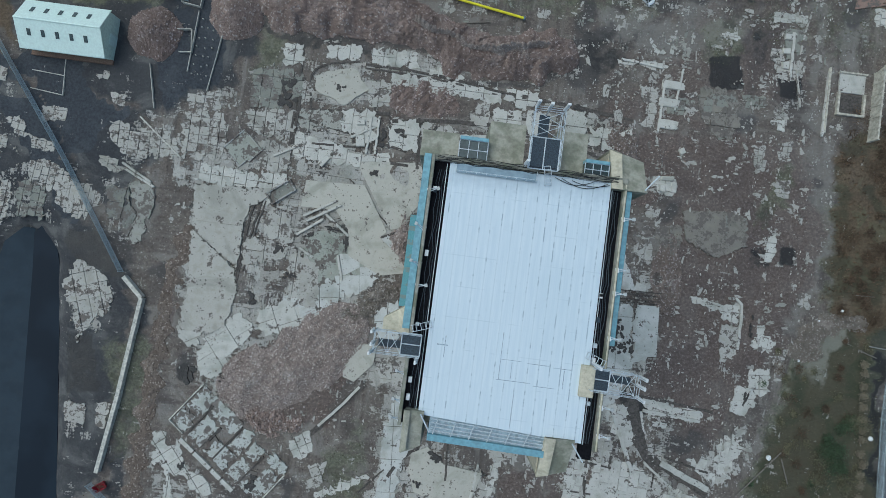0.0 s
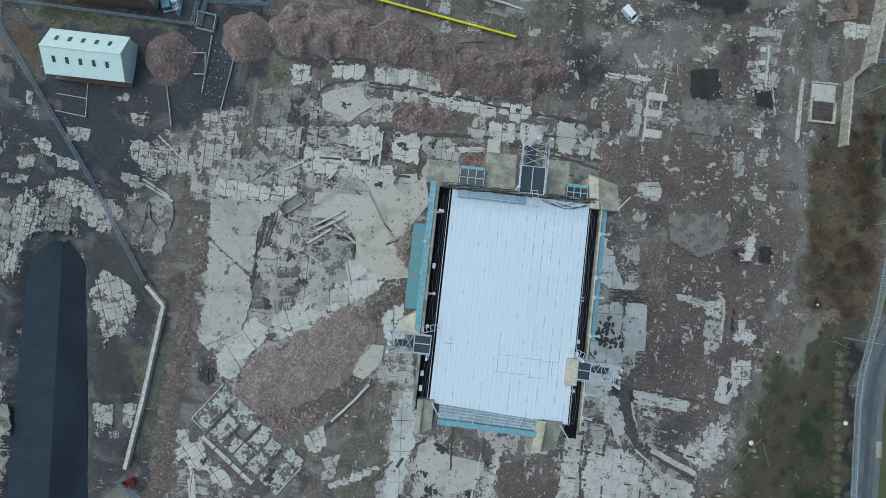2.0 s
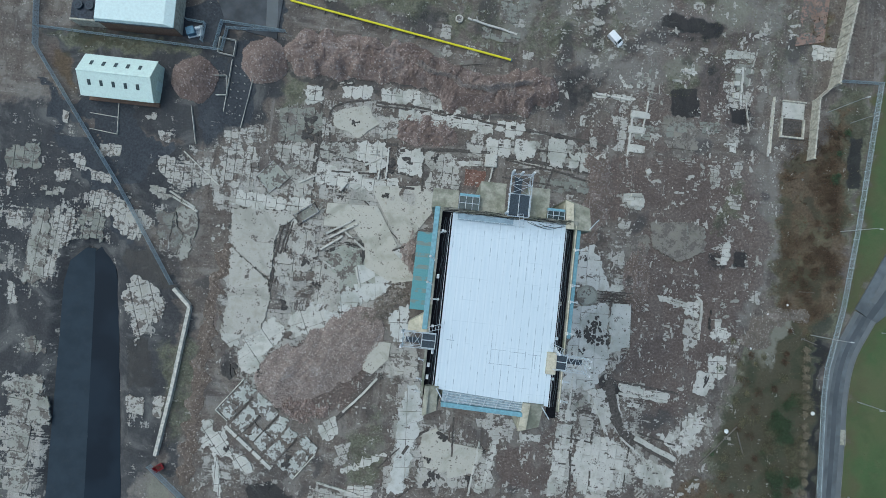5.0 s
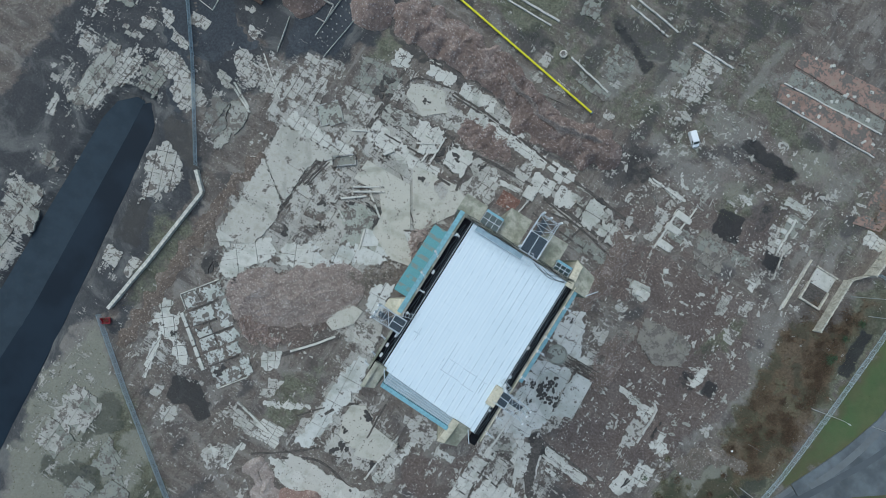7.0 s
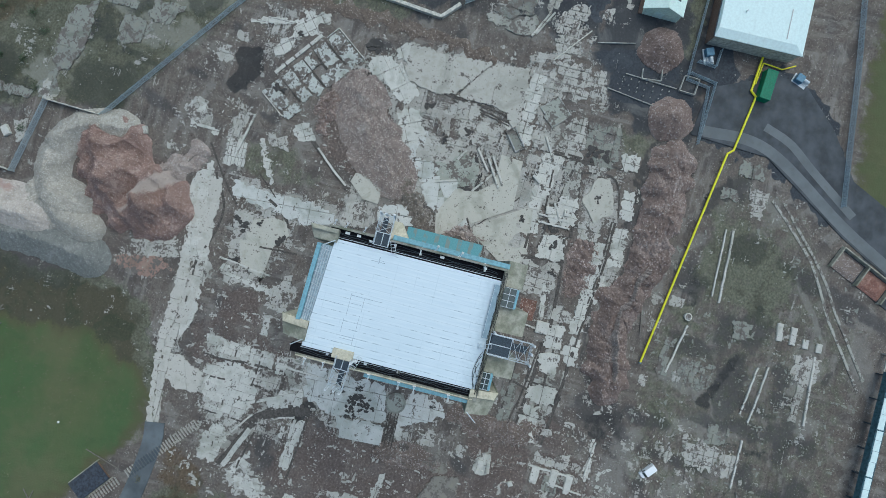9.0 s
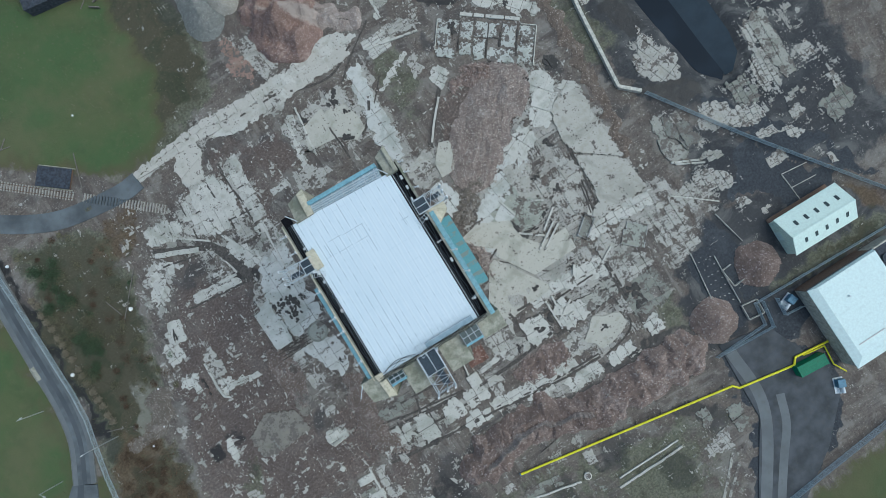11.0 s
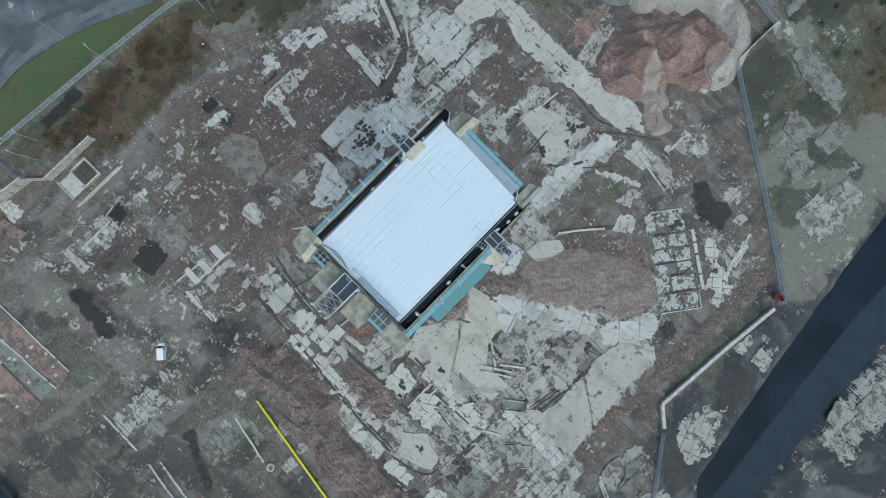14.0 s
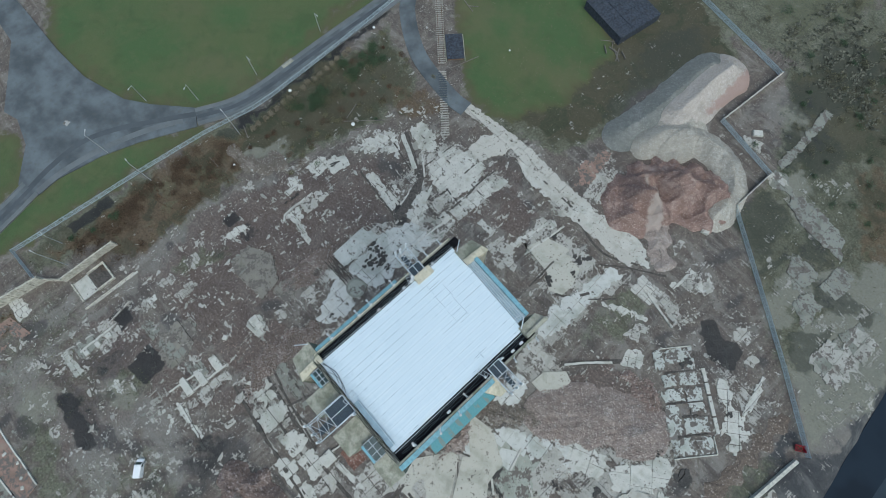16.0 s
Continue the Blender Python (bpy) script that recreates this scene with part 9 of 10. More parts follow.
def floor(material, wide, deep, turn, *outline):
    mx, my = sum(p[0] for p in outline) / len(outline), sum(p[1] for p in outline) / len(outline)
    a = radians(turn)
    c, s = math.cos(a), math.sin(a)
    small = min(max(p[0] for p in outline) - min(p[0] for p in outline), max(p[1] for p in outline) - min(p[1] for p in outline))
    edge = chip([((x - mx) * c + (y - my) * s, (y - my) * c - (x - mx) * s) for x, y in outline], min(0.24, 0.04 * small + 0.05), 0.0 if small < 3 else 0.2 if wide > 8 else 0.3 if material is HAUL else min(1.1, 0.13 * small))
    t = thing("concrete_floor", mx, my, 0, turn, FLOOR_LABELS[material.name], "floor slab", "broken floors", "structure")
    laid = False
    u0, u1 = min(p[0] for p in edge), max(p[0] for p in edge)
    v0, v1 = min(p[1] for p in edge), max(p[1] for p in edge)
    nu, nv = max(1, round((u1 - u0) / wide)), max(1, round((v1 - v0) / deep))
    for i in range(nu):
        shift = floor_r.choice((0.0, 0.0, 0.5)) / nv
        for j in range(-1 if shift else 0, nv):
            gap = floor_r.uniform(0.05, 0.14) if wide < 8 else 0.05
            a0, a1 = u0 + (u1 - u0) * i / nu + gap, u0 + (u1 - u0) * (i + 1) / nu - gap * 0.4
            b0, b1 = v0 + (v1 - v0) * (j / nv + shift) + gap, v0 + (v1 - v0) * ((j + 1) / nv + shift) - gap * 0.4
            shape = cut(cut(cut(cut(edge, 0, a0, 1), 0, a1, -1), 1, b0, 1), 1, b1, -1)
            if len(shape) < 3:
                continue
            area = 0.5 * sum(p[0] * q[1] - q[0] * p[1] for p, q in zip(shape, shape[1:] + shape[:1]))
            if abs(area) < 0.18 or (abs(area) < 16 and floor_r.random() < 0.05):
                continue
            if area < 0:
                shape.reverse()
            cu, cv = sum(p[0] for p in shape) / len(shape), sum(p[1] for p in shape) / len(shape)
            x, y = mx + cu * c - cv * s, my + cu * s + cv * c
            spot = (int(x * 1.4), int(y * 1.4))
            if taken.setdefault(spot, t.name) != t.name or density("trench", x, y) > 0.15:
                continue
            n = len(shape)
            z = max(level(mx + p * c - q * s, my + p * s + q * c) for p, q in shape + [(cu, cv)]) - 0.06
            top = 0.13 + floor_r.uniform(0, 0.05) + min(0.08, 0.002 * abs(area))
            tx, ty = floor_r.gauss(0, 0.006), floor_r.gauss(0, 0.006)
            verts = [(p - cu, q - cv, top + tx * (p - cu) + ty * (q - cv)) for p, q in shape] + [(p - cu, q - cv, -0.25) for p, q in shape]
            faces = [tuple(range(n))] + [(k, n + k, n + (k + 1) % n, (k + 1) % n) for k in range(n)]
            ob = new("slab", raw_mesh("slab", verts, faces, material))
            ob.parent = t
            ob.location = (cu, cv, z)
            laid = True
    if not laid:
        bpy.data.objects.remove(t)


floor(HAUL, 7.0, 9.0, 0, (61.0, -58.8), (54.8, -60.6), (42.1, -62.4), (31.4, -62.4), (23.7, -60.0), (7.6, -59.4), (-6.9, -60.5), (-15.6, -61.0), (-15.4, -64.5), (-6.7, -63.6), (7.6, -63.2), (23.5, -63.4), (31.2, -64.8), (42.0, -64.3), (54.6, -62.2), (60.4, -60.2))
floor(HAUL, 6.0, 9.0, 0, (54.4, -62.4), (42.0, -64.5), (31.2, -65.0), (23.5, -63.6), (7.6, -63.4), (-6.7, -63.8), (-15.3, -64.7), (-15.1, -68.3), (-6.4, -66.9), (7.5, -67.0), (14.7, -66.4), (30.5, -67.0), (41.3, -65.9), (54.2, -64.2))
floor(HAUL, 9.0, 9.0, 20, (43.2, -52.6), (43.5, -59.0), (41.4, -62.2), (34.4, -62.2), (34.1, -60.1), (36.2, -56.5), (37.7, -51.4))
floor(SLAB, 2.6, 3.4, -4, (61.0, -44.4), (60.2, -48.0), (53.7, -47.7), (49.9, -45.1), (50.8, -41.4), (55.2, -42.2))
floor(SLAB, 2.4, 4.2, -2, (48.9, -40.9), (48.0, -48.6), (42.2, -51.0), (35.1, -51.1), (33.4, -44.0), (34.0, -38.2), (39.0, -36.3), (43.9, -37.4))
floor(SLAB, 2.2, 3.0, 0, (31.8, -33.9), (30.4, -43.4), (29.4, -54.4), (26.7, -53.9), (27.4, -44.8), (28.0, -34.8))
floor(SLAB, 2.4, 3.0, -6, (68.0, -26.3), (66.5, -34.8), (63.0, -39.3), (54.8, -34.3), (60.8, -32.9), (63.2, -27.6))
floor(SLAB, 3.4, 2.0, -10, (57.8, -23.2), (56.8, -25.5), (44.8, -23.7), (43.4, -21.4))
floor(SLAB, 2.4, 2.4, -10, (40.1, -23.8), (41.6, -32.3), (38.8, -32.9), (35.4, -29.0), (35.0, -24.5), (37.1, -23.6))
floor(WORN, 2.0, 2.4, 0, (32.8, -24.6), (31.8, -31.9), (27.6, -32.8), (26.8, -25.3), (30.0, -23.0))
floor(SLAB, 2.6, 3.0, 0, (67.6, -16.8), (67.6, -22.6), (63.9, -21.6), (65.8, -15.4))
floor(SMOOTH, 13.0, 21.0, 0, (-68.1, 15.4), (-55.8, 15.8), (-49.9, 16.5), (-50.3, 14.3), (-54.6, 11.6), (-55.2, 8.8), (-55.5, 2.5), (-55.6, -3.2), (-67.4, 5.3))
floor(SMOOTH, 13.0, 24.0, 0, (-67.4, 4.7), (-55.9, -3.8), (-54.9, -8.6), (-55.6, -12.9), (-56.4, -17.1), (-59.0, -19.1), (-67.3, -19.3), (-66.3, -11.3), (-66.5, -5.8))
floor(DUSTY, 6.0, 8.0, 0, (-88.9, 12.1), (-84.1, 12.0), (-84.4, 4.9), (-87.5, 4.7))
floor(TAN_PATCH, 6.0, 20.0, 10, (-83.8, 14.0), (-78.2, 14.0), (-77.3, 9.6), (-78.9, 1.2), (-80.1, -0.9), (-82.0, 0.6), (-80.6, 7.0))
floor(DUSTY, 6.0, 20.0, 10, (-83.9, 13.4), (-82.6, 8.0), (-80.9, 7.0), (-82.2, 0.8), (-83.9, 2.6))
floor(EARTHY, 3.4, 3.6, 0, (48.9, 54.0), (54.9, 54.4), (58.5, 53.6), (59.2, 45.8), (56.7, 42.0), (53.1, 43.0), (49.4, 48.3))
floor(EARTHY, 10.0, 9.0, -2, (47.8, 24.0), (58.2, 24.9), (63.2, 24.0), (63.8, 17.4), (59.1, 14.7), (56.4, 13.7), (49.2, 17.1))
floor(EARTHY, 3.0, 3.0, 0, (42.0, 19.1), (47.4, 20.3), (48.2, 16.4), (46.4, 12.8), (42.5, 13.5))
floor(WORN, 1.3, 1.6, 0, (63.0, 41.6), (66.0, 42.0), (66.2, 36.0), (64.2, 35.0))
floor(WORN, 1.4, 1.4, 0, (69.0, 43.0), (72.6, 43.6), (72.0, 39.0), (69.6, 38.2))
floor(WORN, 1.2, 1.3, 0, (69.2, 34.0), (72.8, 34.4), (72.6, 29.9), (69.8, 30.2))
floor(SLAB, 3.0, 3.2, 0, (-51.7, 51.8), (-47.3, 52.2), (-46.7, 47.1), (-51.0, 46.3))
floor(WEATHERED, 2.6, 3.0, 0, (-58.2, 44.6), (-53.6, 45.1), (-46.6, 45.5), (-46.3, 39.2), (-48.7, 36.6), (-57.9, 35.2))
floor(SLAB, 3.2, 3.4, 0, (-41.9, 52.6), (-33.3, 53.5), (-33.4, 49.6), (-41.5, 49.5))
floor(SLAB, 3.4, 3.4, 0, (-30.6, 53.4), (-20.0, 53.7), (-18.8, 49.8), (-30.2, 49.5))
floor(WORN, 3.0, 3.4, 0, (-30.9, 48.6), (-29.8, 39.2), (-24.8, 39.7), (-25.1, 45.2), (-30.2, 45.8))
floor(SLAB, 4.2, 3.6, 0, (-25.4, 47.9), (-16.3, 48.0), (-5.3, 47.2), (1.3, 47.1), (1.6, 43.6), (-4.2, 44.1), (-16.0, 44.6), (-25.0, 44.8))
floor(SLAB, 3.6, 4.0, 0, (-35.8, 37.4), (-27.8, 37.9), (-27.1, 31.6), (-29.3, 29.9), (-33.4, 31.8), (-35.3, 32.4))
floor(TAN_PATCH, 3.0, 3.0, 0, (-46.0, 36.4), (-40.4, 36.6), (-40.0, 32.7), (-43.5, 31.6), (-45.7, 32.9))
floor(TAN_PATCH, 4.6, 4.4, 0, (-40.4, 36.6), (-36.0, 37.0), (-35.5, 32.4), (-40.0, 32.7))
floor(SLAB, 3.6, 3.8, 0, (-24.5, 36.9), (-17.1, 37.0), (-16.8, 29.5), (-23.5, 30.1))
floor(WORN, 3.0, 3.4, 0, (-16.5, 37.1), (-8.9, 36.6), (-6.5, 35.3), (-6.2, 27.4), (-9.4, 25.6), (-15.3, 25.8))
floor(WORN, 2.4, 2.4, 0, (-58.7, 34.8), (-46.6, 35.7), (-46.7, 28.1), (-54.9, 28.9), (-58.5, 30.9))
floor(WORN, 3.0, 3.0, 0, (-52.4, 27.6), (-47.0, 28.1), (-46.8, 23.4), (-51.8, 22.6))
floor(SLAB, 3.4, 3.2, 0, (-46.9, 30.5), (-42.5, 30.1), (-36.2, 29.2), (-32.9, 27.6), (-23.7, 28.5), (-23.1, 25.8), (-29.5, 24.4), (-38.8, 24.2), (-46.3, 25.0))
floor(SLAB, 3.0, 3.0, -1, (-70.2, 20.3), (-58.5, 19.9), (-53.8, 19.3), (-53.5, 16.8), (-58.0, 15.7), (-69.8, 16.5))
floor(WORN, 3.2, 3.6, 0, (-50.6, 11.4), (-45.1, 11.1), (-42.9, 5.1), (-44.6, 4.2), (-49.9, 5.2))
floor(WORN, 4.6, 4.6, 0, (-54.4, 4.0), (-44.4, 4.7), (-44.2, 0.4), (-48.4, -0.8), (-54.4, -2.2), (-55.1, 0.8))
floor(WORN, 2.6, 7.0, 0, (-43.8, 2.0), (-40.9, 1.5), (-40.0, -9.9), (-42.5, -9.4))
floor(WORN, 4.2, 9.0, 0, (-40.9, 1.5), (-36.4, -0.4), (-35.3, -10.2), (-39.7, -9.9))
floor(SLAB, 5.0, 4.0, 30, (-67.3, -17.2), (-65.1, -16.3), (-61.8, -18.2), (-61.7, -22.0), (-64.3, -23.0), (-66.9, -20.2))
floor(SLAB, 6.0, 5.0, 40, (-61.6, -22.8), (-58.1, -17.1), (-53.1, -13.5), (-49.7, -17.0), (-50.2, -18.6), (-53.6, -22.7), (-55.5, -26.7), (-56.7, -29.1), (-59.6, -30.1), (-61.7, -25.8))
floor(SLAB, 6.0, 5.0, 25, (-49.4, -12.4), (-41.3, -9.3), (-35.0, -11.0), (-40.6, -15.4), (-46.5, -18.2), (-48.9, -16.9))
floor(WORN, 2.2, 2.0, -3, (-91.9, 18.9), (-85.6, 18.8), (-84.7, 17.3), (-86.8, 15.5), (-91.1, 16.7))
floor(WORN, 1.6, 2.4, -3, (-102.1, 11.7), (-93.3, 11.8), (-89.8, 9.0), (-93.0, 3.3), (-95.4, 3.8), (-101.2, 7.1))
floor(WORN, 3.2, 3.2, 20, (-93.4, -6.0), (-89.3, -7.2), (-84.2, -11.3), (-83.8, -17.3), (-87.1, -19.2), (-89.0, -22.4), (-90.1, -25.6), (-92.5, -16.7), (-95.3, -14.7), (-95.1, -10.8))
floor(WORN, 3.0, 2.6, 0, (-107.2, 29.2), (-101.0, 29.3), (-101.0, 26.7), (-106.0, 25.4))
floor(WORN, 2.0, 2.0, 0, (-95.6, 39.8), (-92.4, 39.4), (-92.6, 37.4), (-95.3, 37.8))
floor(WORN, 2.0, 2.0, 0, (-91.5, 34.7), (-87.5, 34.3), (-87.7, 31.6), (-90.4, 32.0))
floor(WORN, 1.8, 3.0, 0, (-118.5, 37.6), (-116.6, 37.0), (-116.5, 33.8), (-118.0, 34.0))
floor(WEATHERED, 3.0, 3.0, 0, (-132.5, 25.1), (-123.5, 27.6), (-122.5, 20.6), (-131.8, 19.7))
floor(WORN, 2.0, 2.0, -10, (-115.3, 25.2), (-112.3, 26.3), (-108.6, 22.0), (-111.6, 20.9))
floor(WORN, 2.4, 2.4, 0, (-90.6, 27.7), (-78.9, 27.3), (-73.2, 25.5), (-73.4, 20.8), (-84.9, 19.6), (-90.1, 23.8))
floor(WORN, 2.2, 2.0, 0, (-73.0, 37.3), (-65.3, 38.1), (-64.8, 33.4), (-72.2, 33.1))
floor(WORN, 2.2, 2.2, 0, (-73.2, 32.1), (-63.9, 33.0), (-62.6, 28.1), (-63.4, 21.8), (-71.9, 20.9), (-73.4, 27.0))
floor(SLAB, 5.2, 1.8, 0, (39.8, 54.5), (44.8, 54.5), (45.0, 53.0), (40.0, 52.8))
floor(SLAB, 5.2, 2.0, 0, (39.7, 50.1), (44.1, 50.2), (43.9, 48.3), (39.9, 48.2))
floor(SLAB, 5.2, 2.0, 0, (39.7, 45.2), (44.4, 45.0), (44.2, 43.1), (39.9, 43.0))
floor(WEATHERED, 3.4, 3.4, 0, (50.5, 51.9), (56.6, 53.3), (58.5, 49.6), (57.9, 47.1), (52.5, 46.6), (50.0, 48.7))
floor(WEATHERED, 1.6, 1.6, 0, (53.4, 44.3), (56.5, 45.0), (56.7, 43.1), (54.4, 42.1))
floor(SLAB, 0.9, 1.0, 10, (52.4, 68.0), (57.0, 68.8), (56.9, 66.6), (53.3, 66.5))
floor(SLAB, 2.0, 2.0, 0, (64.4, 74.8), (73.0, 74.9), (73.2, 73.0), (69.3, 72.9), (64.6, 72.1))
floor(WEATHERED, 4.4, 4.0, 0, (67.8, 71.2), (72.8, 71.3), (73.0, 64.5), (68.4, 63.2))
floor(SLAB, 1.9, 1.4, 0, (68.8, 70.8), (70.7, 71.0), (70.7, 69.7), (68.9, 69.5))
floor(SLAB, 1.9, 1.4, 0, (68.4, 66.9), (70.5, 67.1), (70.6, 65.7), (68.5, 65.5))
floor(WORN, 2.2, 2.2, 0, (68.4, 62.9), (72.8, 63.4), (71.8, 58.8), (68.4, 59.3))
floor(SLAB, 1.8, 1.6, 0, (66.4, 48.5), (69.8, 48.6), (70.0, 46.0), (66.5, 46.0))
floor(SLAB, 1.8, 1.8, 0, (89.2, 78.9), (97.1, 78.5), (97.0, 75.3), (89.5, 74.6))
floor(WEATHERED, 2.4, 2.4, 0, (59.0, 53.6), (64.7, 53.7), (64.9, 51.5), (60.0, 50.5))
floor(SLAB, 2.6, 2.0, 0, (39.7, 31.2), (45.2, 31.0), (45.8, 29.5), (45.1, 26.7), (42.9, 27.3), (40.2, 28.9))
floor(WEATHERED, 4.4, 5.4, 0, (54.3, 24.1), (63.2, 23.9), (63.7, 17.3), (59.4, 16.8), (54.7, 17.9))
floor(SLAB, 2.0, 2.6, 0, (68.9, 20.1), (70.7, 21.1), (71.0, 16.4), (70.4, 14.4), (68.6, 14.2), (68.6, 17.8))
floor(WORN, 2.2, 2.4, 0, (37.6, 13.9), (41.4, 15.1), (41.8, 10.5), (38.5, 9.4))
floor(SLAB, 1.8, 1.6, -5, (52.0, 3.8), (55.8, 3.9), (56.3, 1.9), (52.6, 2.3))
floor(SLAB, 2.2, 2.2, 0, (56.2, 2.7), (60.2, 2.6), (63.5, 3.7), (63.6, -1.2), (60.2, -0.8), (59.9, 0.7), (56.5, 1.5))
floor(WORN, 3.8, 4.8, 0, (60.1, -1.8), (64.0, -2.1), (64.0, -6.9), (60.0, -6.1))
floor(WORN, 4.0, 3.6, 0, (60.0, -6.3), (64.0, -7.1), (63.0, -9.6), (60.3, -10.7))
floor(WORN, 2.0, 2.0, 0, (67.9, -3.8), (72.5, -4.1), (72.4, -6.7), (68.1, -6.8))
floor(RED_FLOOR, 4.0, 5.0, 8, (12.1, -67.3), (15.0, -81.0), (11.5, -83.3), (9.4, -73.0))
floor(WORN, 3.4, 4.0, 8, (9.0, -74.2), (8.6, -81.5), (4.5, -79.6), (2.2, -71.2), (4.6, -67.4), (8.0, -67.2))
floor(WORN, 1.6, 1.6, 40, (-30.0, -68.2), (-29.4, -72.3), (-32.9, -77.0), (-36.3, -74.5), (-34.5, -69.3))
floor(WORN, 1.5, 1.6, 0, (-27.0, -63.0), (-38.4, -61.6), (-38.3, -58.1), (-26.4, -60.1))
floor(WORN, 1.8, 1.6, 0, (64.6, 66.0), (68.0, 65.6), (68.4, 60.4), (66.2, 60.0))
floor(WORN, 1.4, 1.4, 0, (55.4, 48.4), (58.8, 47.8), (57.4, 44.8))
floor(WORN, 1.4, 1.6, 0, (67.0, 51.0), (70.6, 50.4), (69.8, 46.4), (66.8, 47.0))
floor(CLEAN, 4.0, 5.0, 2, (29.7, 14.7), (33.3, 15.8), (35.7, 9.8), (38.0, 5.5), (38.2, 3.5), (32.9, 3.1), (29.6, 4.6), (28.0, 9.1))
floor(CLEAN, 5.0, 6.0, 2, (28.4, -2.4), (37.0, -0.0), (38.5, -0.6), (39.0, -9.7), (39.7, -15.7), (36.7, -23.6), (27.6, -24.5), (28.5, -13.8))
floor(CLEAN, 6.0, 12.0, 2, (39.3, -0.7), (44.3, -0.2), (44.5, -11.5), (39.8, -13.3))
floor(SLAB, 2.4, 2.4, 0, (38.8, 5.5), (41.1, 5.0), (41.0, 3.5), (38.2, 3.2))
floor(SLAB, 3.0, 3.0, 40, (-69.5, -43.9), (-67.3, -43.0), (-62.2, -46.9), (-61.4, -49.9), (-56.3, -52.3), (-53.6, -55.8), (-56.5, -56.8), (-60.8, -52.8), (-63.9, -52.3), (-68.7, -50.6))
floor(SLAB, 1.3, 4.0, 0, (-65.8, -50.3), (-64.4, -50.9), (-62.6, -62.2), (-64.2, -62.3))
floor(WORN, 3.4, 5.0, 0, (-83.6, -38.6), (-80.0, -38.5), (-80.9, -44.3), (-82.9, -43.8))
floor(WORN, 4.6, 5.0, 0, (-90.7, -39.3), (-86.1, -39.1), (-85.8, -44.0), (-90.1, -43.7))
floor(SLAB, 2.4, 2.4, 30, (-37.7, -41.5), (-33.5, -38.8), (-31.8, -43.2), (-34.2, -45.7), (-36.7, -44.4))
floor(WORN, 4.0, 4.0, 0, (-19.4, -20.1), (-12.6, -19.4), (-11.8, -24.6), (-12.7, -26.2), (-18.1, -25.3), (-19.9, -23.2))
floor(CLEAN, 4.4, 7.0, 4, (-14.5, -27.9), (-10.9, -28.3), (-9.3, -36.4), (-9.8, -39.5), (-10.9, -43.3), (-11.4, -49.4), (-12.5, -57.2), (-17.0, -57.6), (-16.2, -51.3), (-15.6, -45.3), (-16.2, -36.4))
floor(WORN, 4.0, 4.4, 2, (-9.2, -49.9), (-3.7, -50.1), (-4.2, -54.9), (-9.0, -55.4))
floor(WORN, 3.0, 3.4, 2, (-3.4, -50.8), (4.4, -50.0), (4.9, -54.4), (-3.0, -54.8))
floor(WORN, 1.6, 3.0, 0, (-4.3, -33.7), (-2.0, -34.2), (-2.5, -36.8), (-4.0, -36.7))
floor(WORN, 1.6, 2.6, 0, (5.0, -35.0), (8.8, -35.4), (8.7, -37.7), (5.9, -37.2))
floor(WORN, 2.0, 3.4, 0, (9.0, -34.6), (16.3, -34.6), (15.4, -40.7), (9.2, -39.8))
floor(WORN, 2.2, 3.0, 0, (2.7, -43.5), (11.3, -42.6), (11.7, -53.0), (9.2, -55.0), (6.5, -50.6), (3.8, -50.1))
floor(SLAB, 2.2, 2.0, 0, (18.2, -38.2), (23.5, -37.7), (23.6, -39.6), (18.3, -39.7))
floor(SLAB, 1.8, 2.4, 0, (27.8, -30.5), (32.7, -30.3), (32.9, -33.0), (28.1, -33.5))
floor(WEATHERED, 1.6, 1.8, 0, (26.5, -24.6), (32.2, -24.4), (32.6, -28.8), (26.9, -29.1))
floor(WORN, 1.8, 2.2, 0, (27.9, -34.3), (32.1, -33.8), (31.6, -39.1), (27.4, -39.5))
floor(WORN, 2.0, 2.4, 0, (27.5, -41.0), (32.1, -40.6), (32.4, -52.7), (27.9, -53.2))
floor(WORN, 1.6, 1.6, 0, (32.9, -24.0), (36.8, -25.1), (37.5, -29.5), (33.3, -29.2))
floor(SLAB, 2.2, 2.0, 10, (37.4, -23.5), (40.5, -23.5), (40.6, -25.5), (38.4, -25.7))
floor(SLAB, 2.8, 2.4, 10, (38.4, -26.1), (41.2, -26.2), (42.3, -32.1), (40.5, -33.0), (39.2, -30.1))
floor(WORN, 2.0, 1.8, 0, (33.5, -30.7), (36.7, -30.8), (37.6, -34.0), (36.4, -37.9), (34.1, -37.4))
floor(SLAB, 1.9, 2.6, 0, (32.9, -41.2), (40.2, -38.3), (42.6, -39.5), (43.2, -43.9), (42.8, -51.7), (36.1, -52.4), (33.4, -47.9))
floor(WORN, 2.2, 2.4, -8, (42.9, -38.0), (47.1, -39.1), (51.8, -41.6), (51.4, -46.1), (48.1, -51.2), (44.0, -51.6))
floor(SLAB, 1.0, 5.0, -9, (51.8, -41.6), (60.3, -43.0), (59.9, -48.2), (53.9, -48.1), (51.9, -46.0))
floor(SLAB, 2.4, 2.0, -5, (44.1, -21.4), (49.5, -21.6), (49.6, -23.5), (44.2, -22.9))
floor(SLAB, 2.6, 1.4, -4, (45.1, -23.8), (57.2, -23.8), (57.3, -25.0), (50.5, -24.9), (45.2, -25.0))
floor(SLAB, 1.8, 1.2, 0, (46.0, -26.4), (49.9, -26.5), (49.5, -27.6), (46.4, -27.5))
floor(SLAB, 2.2, 1.2, 0, (51.8, -21.8), (56.0, -21.7), (56.1, -22.6), (51.8, -22.9))
